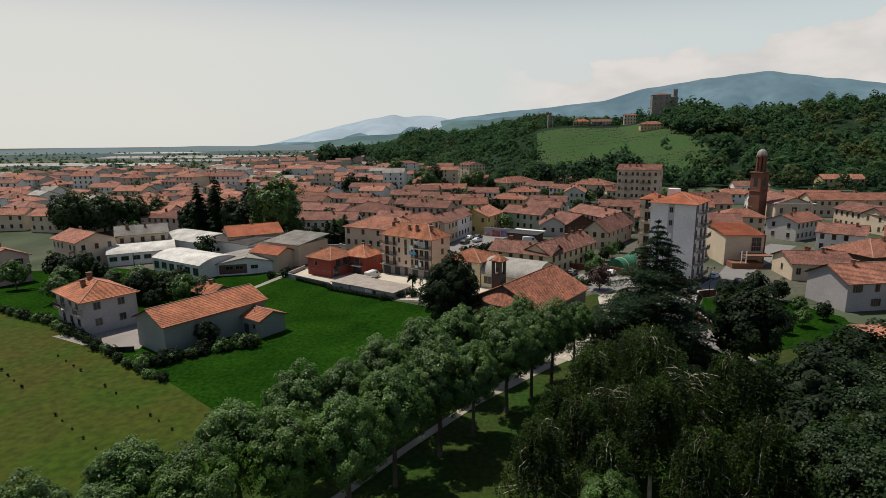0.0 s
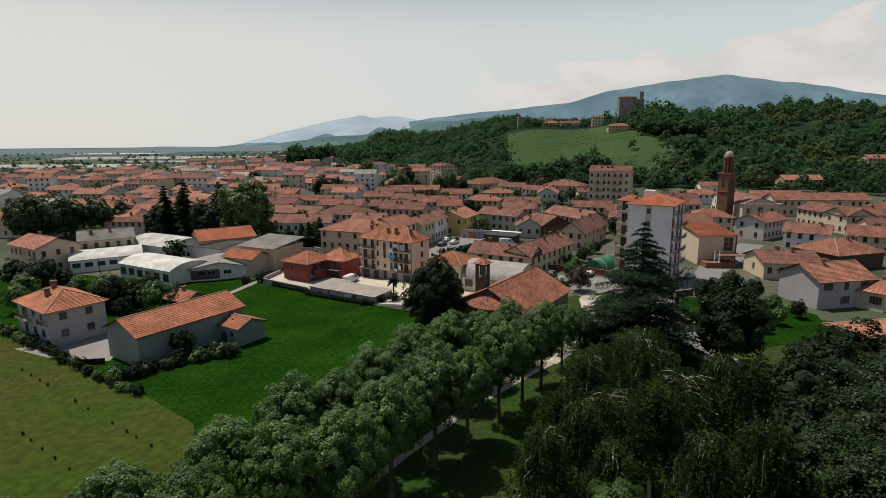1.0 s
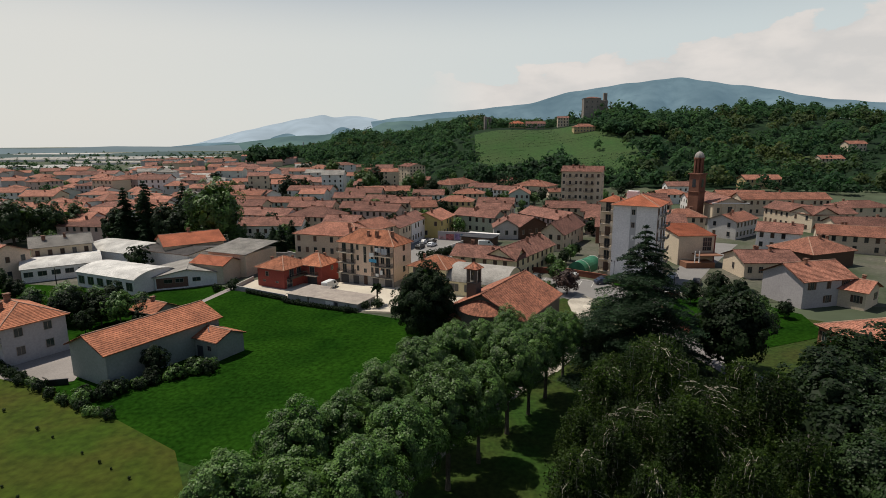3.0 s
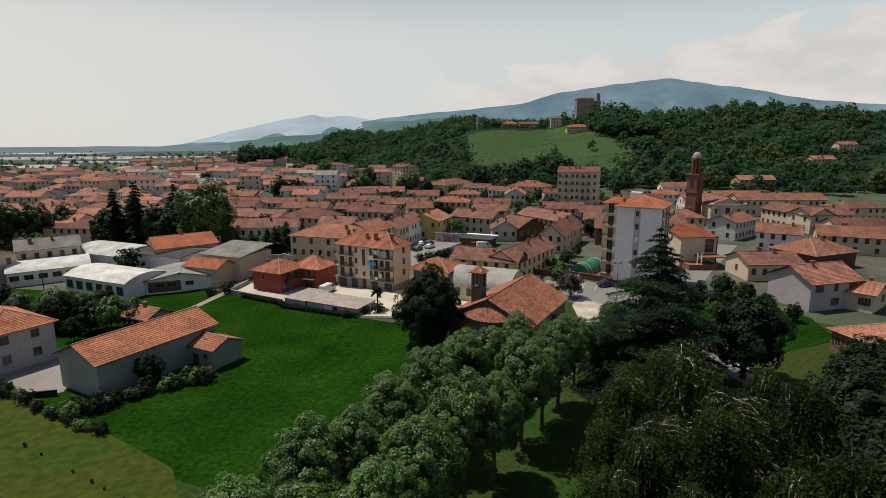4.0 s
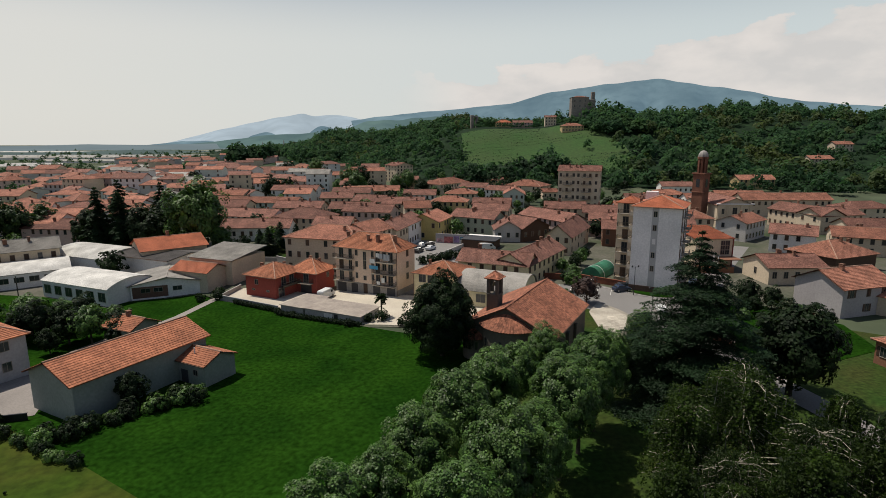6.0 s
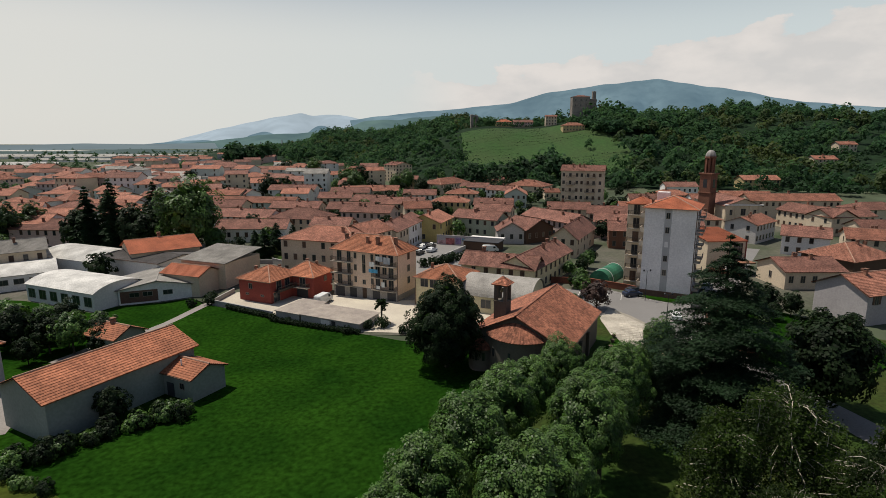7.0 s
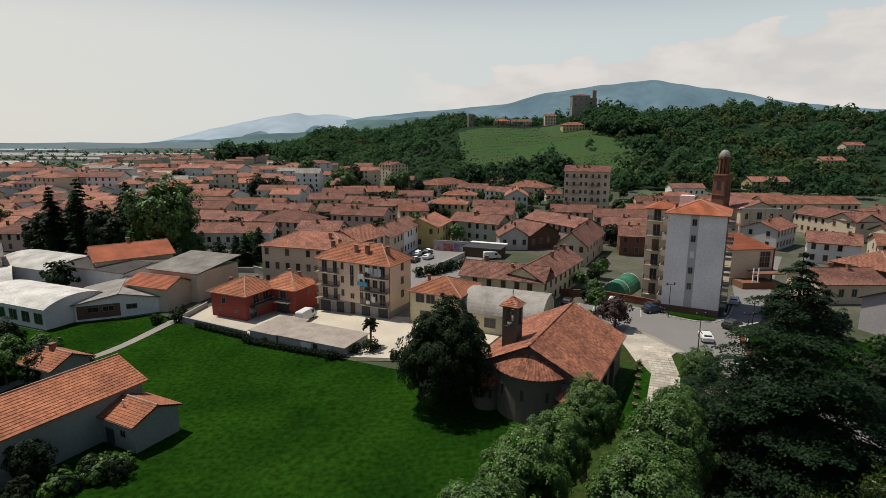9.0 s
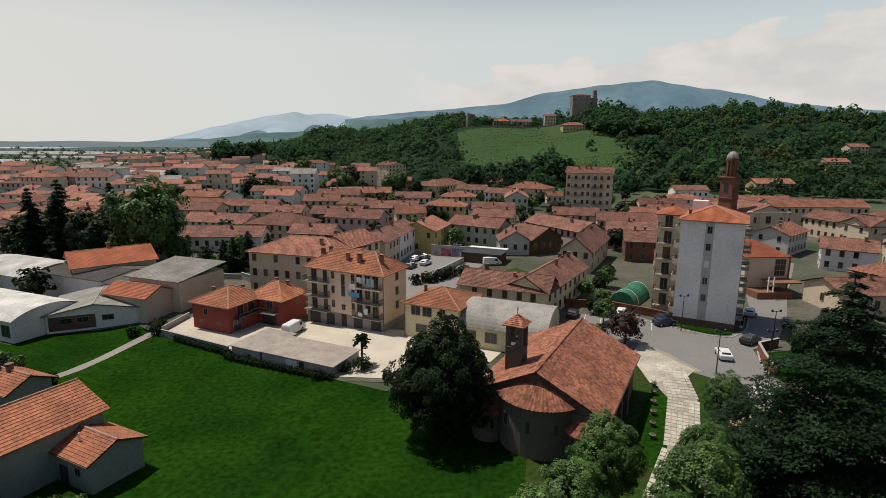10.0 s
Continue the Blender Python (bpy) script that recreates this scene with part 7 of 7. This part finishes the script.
for x, y in ((45.9, 122.6), (41.6, 105.2), (39.6, 92.2), (56.0, 113.2), (49.0, 104.6)):
    street_lamp(x, y)
kerb = [(40.6, 130.2), (46.2, 123.8), (49.4, 120.2), (52.6, 118.8), (56.0, 120.6), (58.6, 123.2), (66.5, 133.4)]
sheet("kerb_grass", [(47.0, 124.3), (50.0, 121.0), (53.6, 119.9), (54.4, 121.2), (47.2, 126.4)], GRASS, 0.14, "small green lawn at the tower's foot", "lawn", 3.0)
kb = tagged(thing("kerb"), "pale stone kerb along the street", "kerb", kind="structure")
for pts in (kerb, [(53.2, 112.6), (50.6, 108.2), (48.6, 103.4), (47.2, 96.0), (47.7, 88.0)]):
    for (x0, y0), (x1, y1) in zip(pts, pts[1:]):
        n = max(1, int(math.hypot(x1 - x0, y1 - y0) / 1.0))
        for i in range(n):
            t = i / n
            attach("kerb_stone", box_data("kerb_stone", (0, -0.12, -0.1), (0.96, 0.12, 0.15), wall_mat("concrete"), 0.02), kb, pose(x0 + (x1 - x0) * t, y0 + (y1 - y0) * t, 0.0, 0, 0, math.degrees(math.atan2(y1 - y0, x1 - x0))))
zc = tagged(thing("road_marking"), "worn white painted street lines", "road marking", kind="structure")
MARK = material("road_paint", (0.60, 0.58, 0.54), 0.8, 0.2, 5.0, 0.8)
for i in range(6):
    attach("stripe", box_data("stripe", (-0.25, -1.5, 0.05), (0.25, 1.5, 0.056), MARK), zc, pose(58.6 + 0.75 * i, 124.6 + 1.0 * i, 0, 0, 0, -40))
for i in range(5):
    attach("stripe", box_data("stripe", (-0.25, -1.6, 0.05), (0.25, 1.6, 0.056), MARK), zc, pose(43.4 + 0.85 * i, 99.4 + 0.1 * i, 0, 0, 0, 0))
for i in range(5):
    attach("stripe", box_data("stripe", (-0.06, -2.2, 0.05), (0.06, 2.2, 0.056), MARK), zc, pose(31.5 + 2.6 * i, 131.0 - 1.4 * i, 0, 0, 0, -25))

# stone path past the church
sheet("church_path", [(36.2, 118.2), (31.6, 110.4), (30.8, 98.0), (23.6, 85.0), (17.6, 78.0), (13.4, 73.2), (5.0, 61.5), (-2.0, 50.6), (-7.6, 41.6), (-22.4, 24.6), (-21.6, 23.9), (-6.7, 41.0), (-1.2, 50.0), (6.2, 60.8), (16.0, 72.0), (21.0, 77.0), (28.4, 87.6), (34.6, 98.0), (36.2, 106.0), (40.0, 106.0), (38.5, 113.0)], material("path_bed", (0.30, 0.27, 0.22), 0.95, 0.15), 0.08, "stone paved path through the park", "path", 3.0)
pv = tagged(thing("paving"), "worn pale stone slabs of the church path", "paving", kind="structure")
slabs = [box_data("slab", (-0.42, -0.3, -0.02), (0.42, 0.3, 0.02), PAVER, 0.012), box_data("slab", (-0.36, -0.28, -0.02), (0.36, 0.28, 0.02), PAVER, 0.012)]
axis = [(18.8, 77.0), (26.4, 87.0), (32.8, 98.2), (36.4, 108.6)]
for (x0, y0), (x1, y1) in zip(axis, axis[1:]):
    ln = math.hypot(x1 - x0, y1 - y0)
    a = math.atan2(y1 - y0, x1 - x0)
    for r in range(int(ln / 0.9)):
        for c in range(-3, 3):
            t = (r + 0.5) * 0.9
            o = (c + 0.5) * 0.64
            attach("slab", slabs[(r + c) % 2], pv, pose(x0 + math.cos(a) * t - math.sin(a) * o, y0 + math.sin(a) * t + math.cos(a) * o, 0.10 + rs.uniform(-0.006, 0.006), 0, 0, math.degrees(a) + rs.uniform(-1.5, 1.5)))
sheet("forecourt", [(30.6, 103.0), (36.4, 104.0), (39.2, 106.5), (36.0, 118.0), (32.0, 112.0)], PAVER, 0.09, "pale stone forecourt of the church", "paving", 3.0)
GRIDM = material("grass_pavers", (0.30, 0.26, 0.16), 0.95, 0.25, 6.0, 0.5, 0.3)
sheet("parking_bay", [(28.0, 79.0), (38.5, 86.0), (39.0, 96.0), (36.2, 97.5)], GRIDM, 0.07, "dry gridded parking bay by the park", "parking", 3.0)
POT = material("planter", (0.20, 0.14, 0.11), 0.8, 0.2)
for i, t in enumerate((0.02, 0.2, 0.38, 0.56, 0.74, 0.9)):
    x, y = 24.6 + (32.0 - 24.6) * t, 88.6 + (103.0 - 88.6) * t
    ob = tagged(thing("planter", x - 0.6, y + 0.4, 0.1), "round stone planter with flowers beside the path", "planter", "planters by the path")
    attach("pot", tube_data("pot", [(0, 0, 0), (0, 0, 0.2), (0, 0, 0.5)], [0.22, 0.3, 0.38], POT, 12), ob)
    r_ = np.random.default_rng(i)
    attach("flowers", leaf_cloud("flowers", r_.normal(0, 0.17, (60, 3)) + (0, 0, 0.6), 0.16, LEAF, r_), ob)

# red-leaved tree, palm, poles
rl = broadleaf("red_leaved_tree", 4.6, 2.1, 1.9, material("plum_leaves", (0.060, 0.030, 0.022), 0.6, 0.4, 1.2, 0.4), 71, "small dark red-leaved plum tree by the church", 40, 90, 0.24, 0.12, 0.6, -0.8)
rl.matrix_basis = pose(33.4, 117.6, 0) @ Matrix.Diagonal((1.3, 1.3, 1.3, 1))
pm = tagged(thing("palm_tree", -9.2, 113.0, ground_z(-9, 113)), "small fan palm beside the garages", "palm")
attach("trunk", tube_data("trunk", [(0, 0, -0.2), (0.05, 0, 2.2), (0, 0, 4.0)], [0.2, 0.17, 0.14], BARK, 8), pm)
rp = np.random.default_rng(72)
pts = []
for i in range(44):
    a, e = rp.uniform(0, 6.28), rp.uniform(-0.5, 1.2)
    u = np.linspace(0.15, 1.3, 26)
    pts.append(np.stack([np.cos(a) * u * math.cos(e), np.sin(a) * u * math.cos(e), 4.0 + u * math.sin(e) - 0.3 * u ** 2], 1) + rp.normal(0, 0.06, (26, 3)))
attach("fronds", leaf_cloud("fronds", np.concatenate(pts), 0.42, LEAF_DARK, rp), pm)
for x, y, hgt in ((-85.5, 128.5, 8.0), (-50.5, 168.0, 7.0), (-44.5, 158.0, 6.0)):
    ob = tagged(thing("utility_pole", x, y, ground_z(x, y)), "thin wooden utility pole", "pole")
    attach("pole", tube_data("pole", [(0, 0, -0.3), (0, 0, hgt)], [0.13, 0.09], BARK, 7), ob)
wall_run("garden_wall", [(-58, 170.0), (-40.5, 167.5), (-36.0, 163.0)], 1.7, 0.25, wall_mat("concrete"), "plastered garden wall behind the villa")
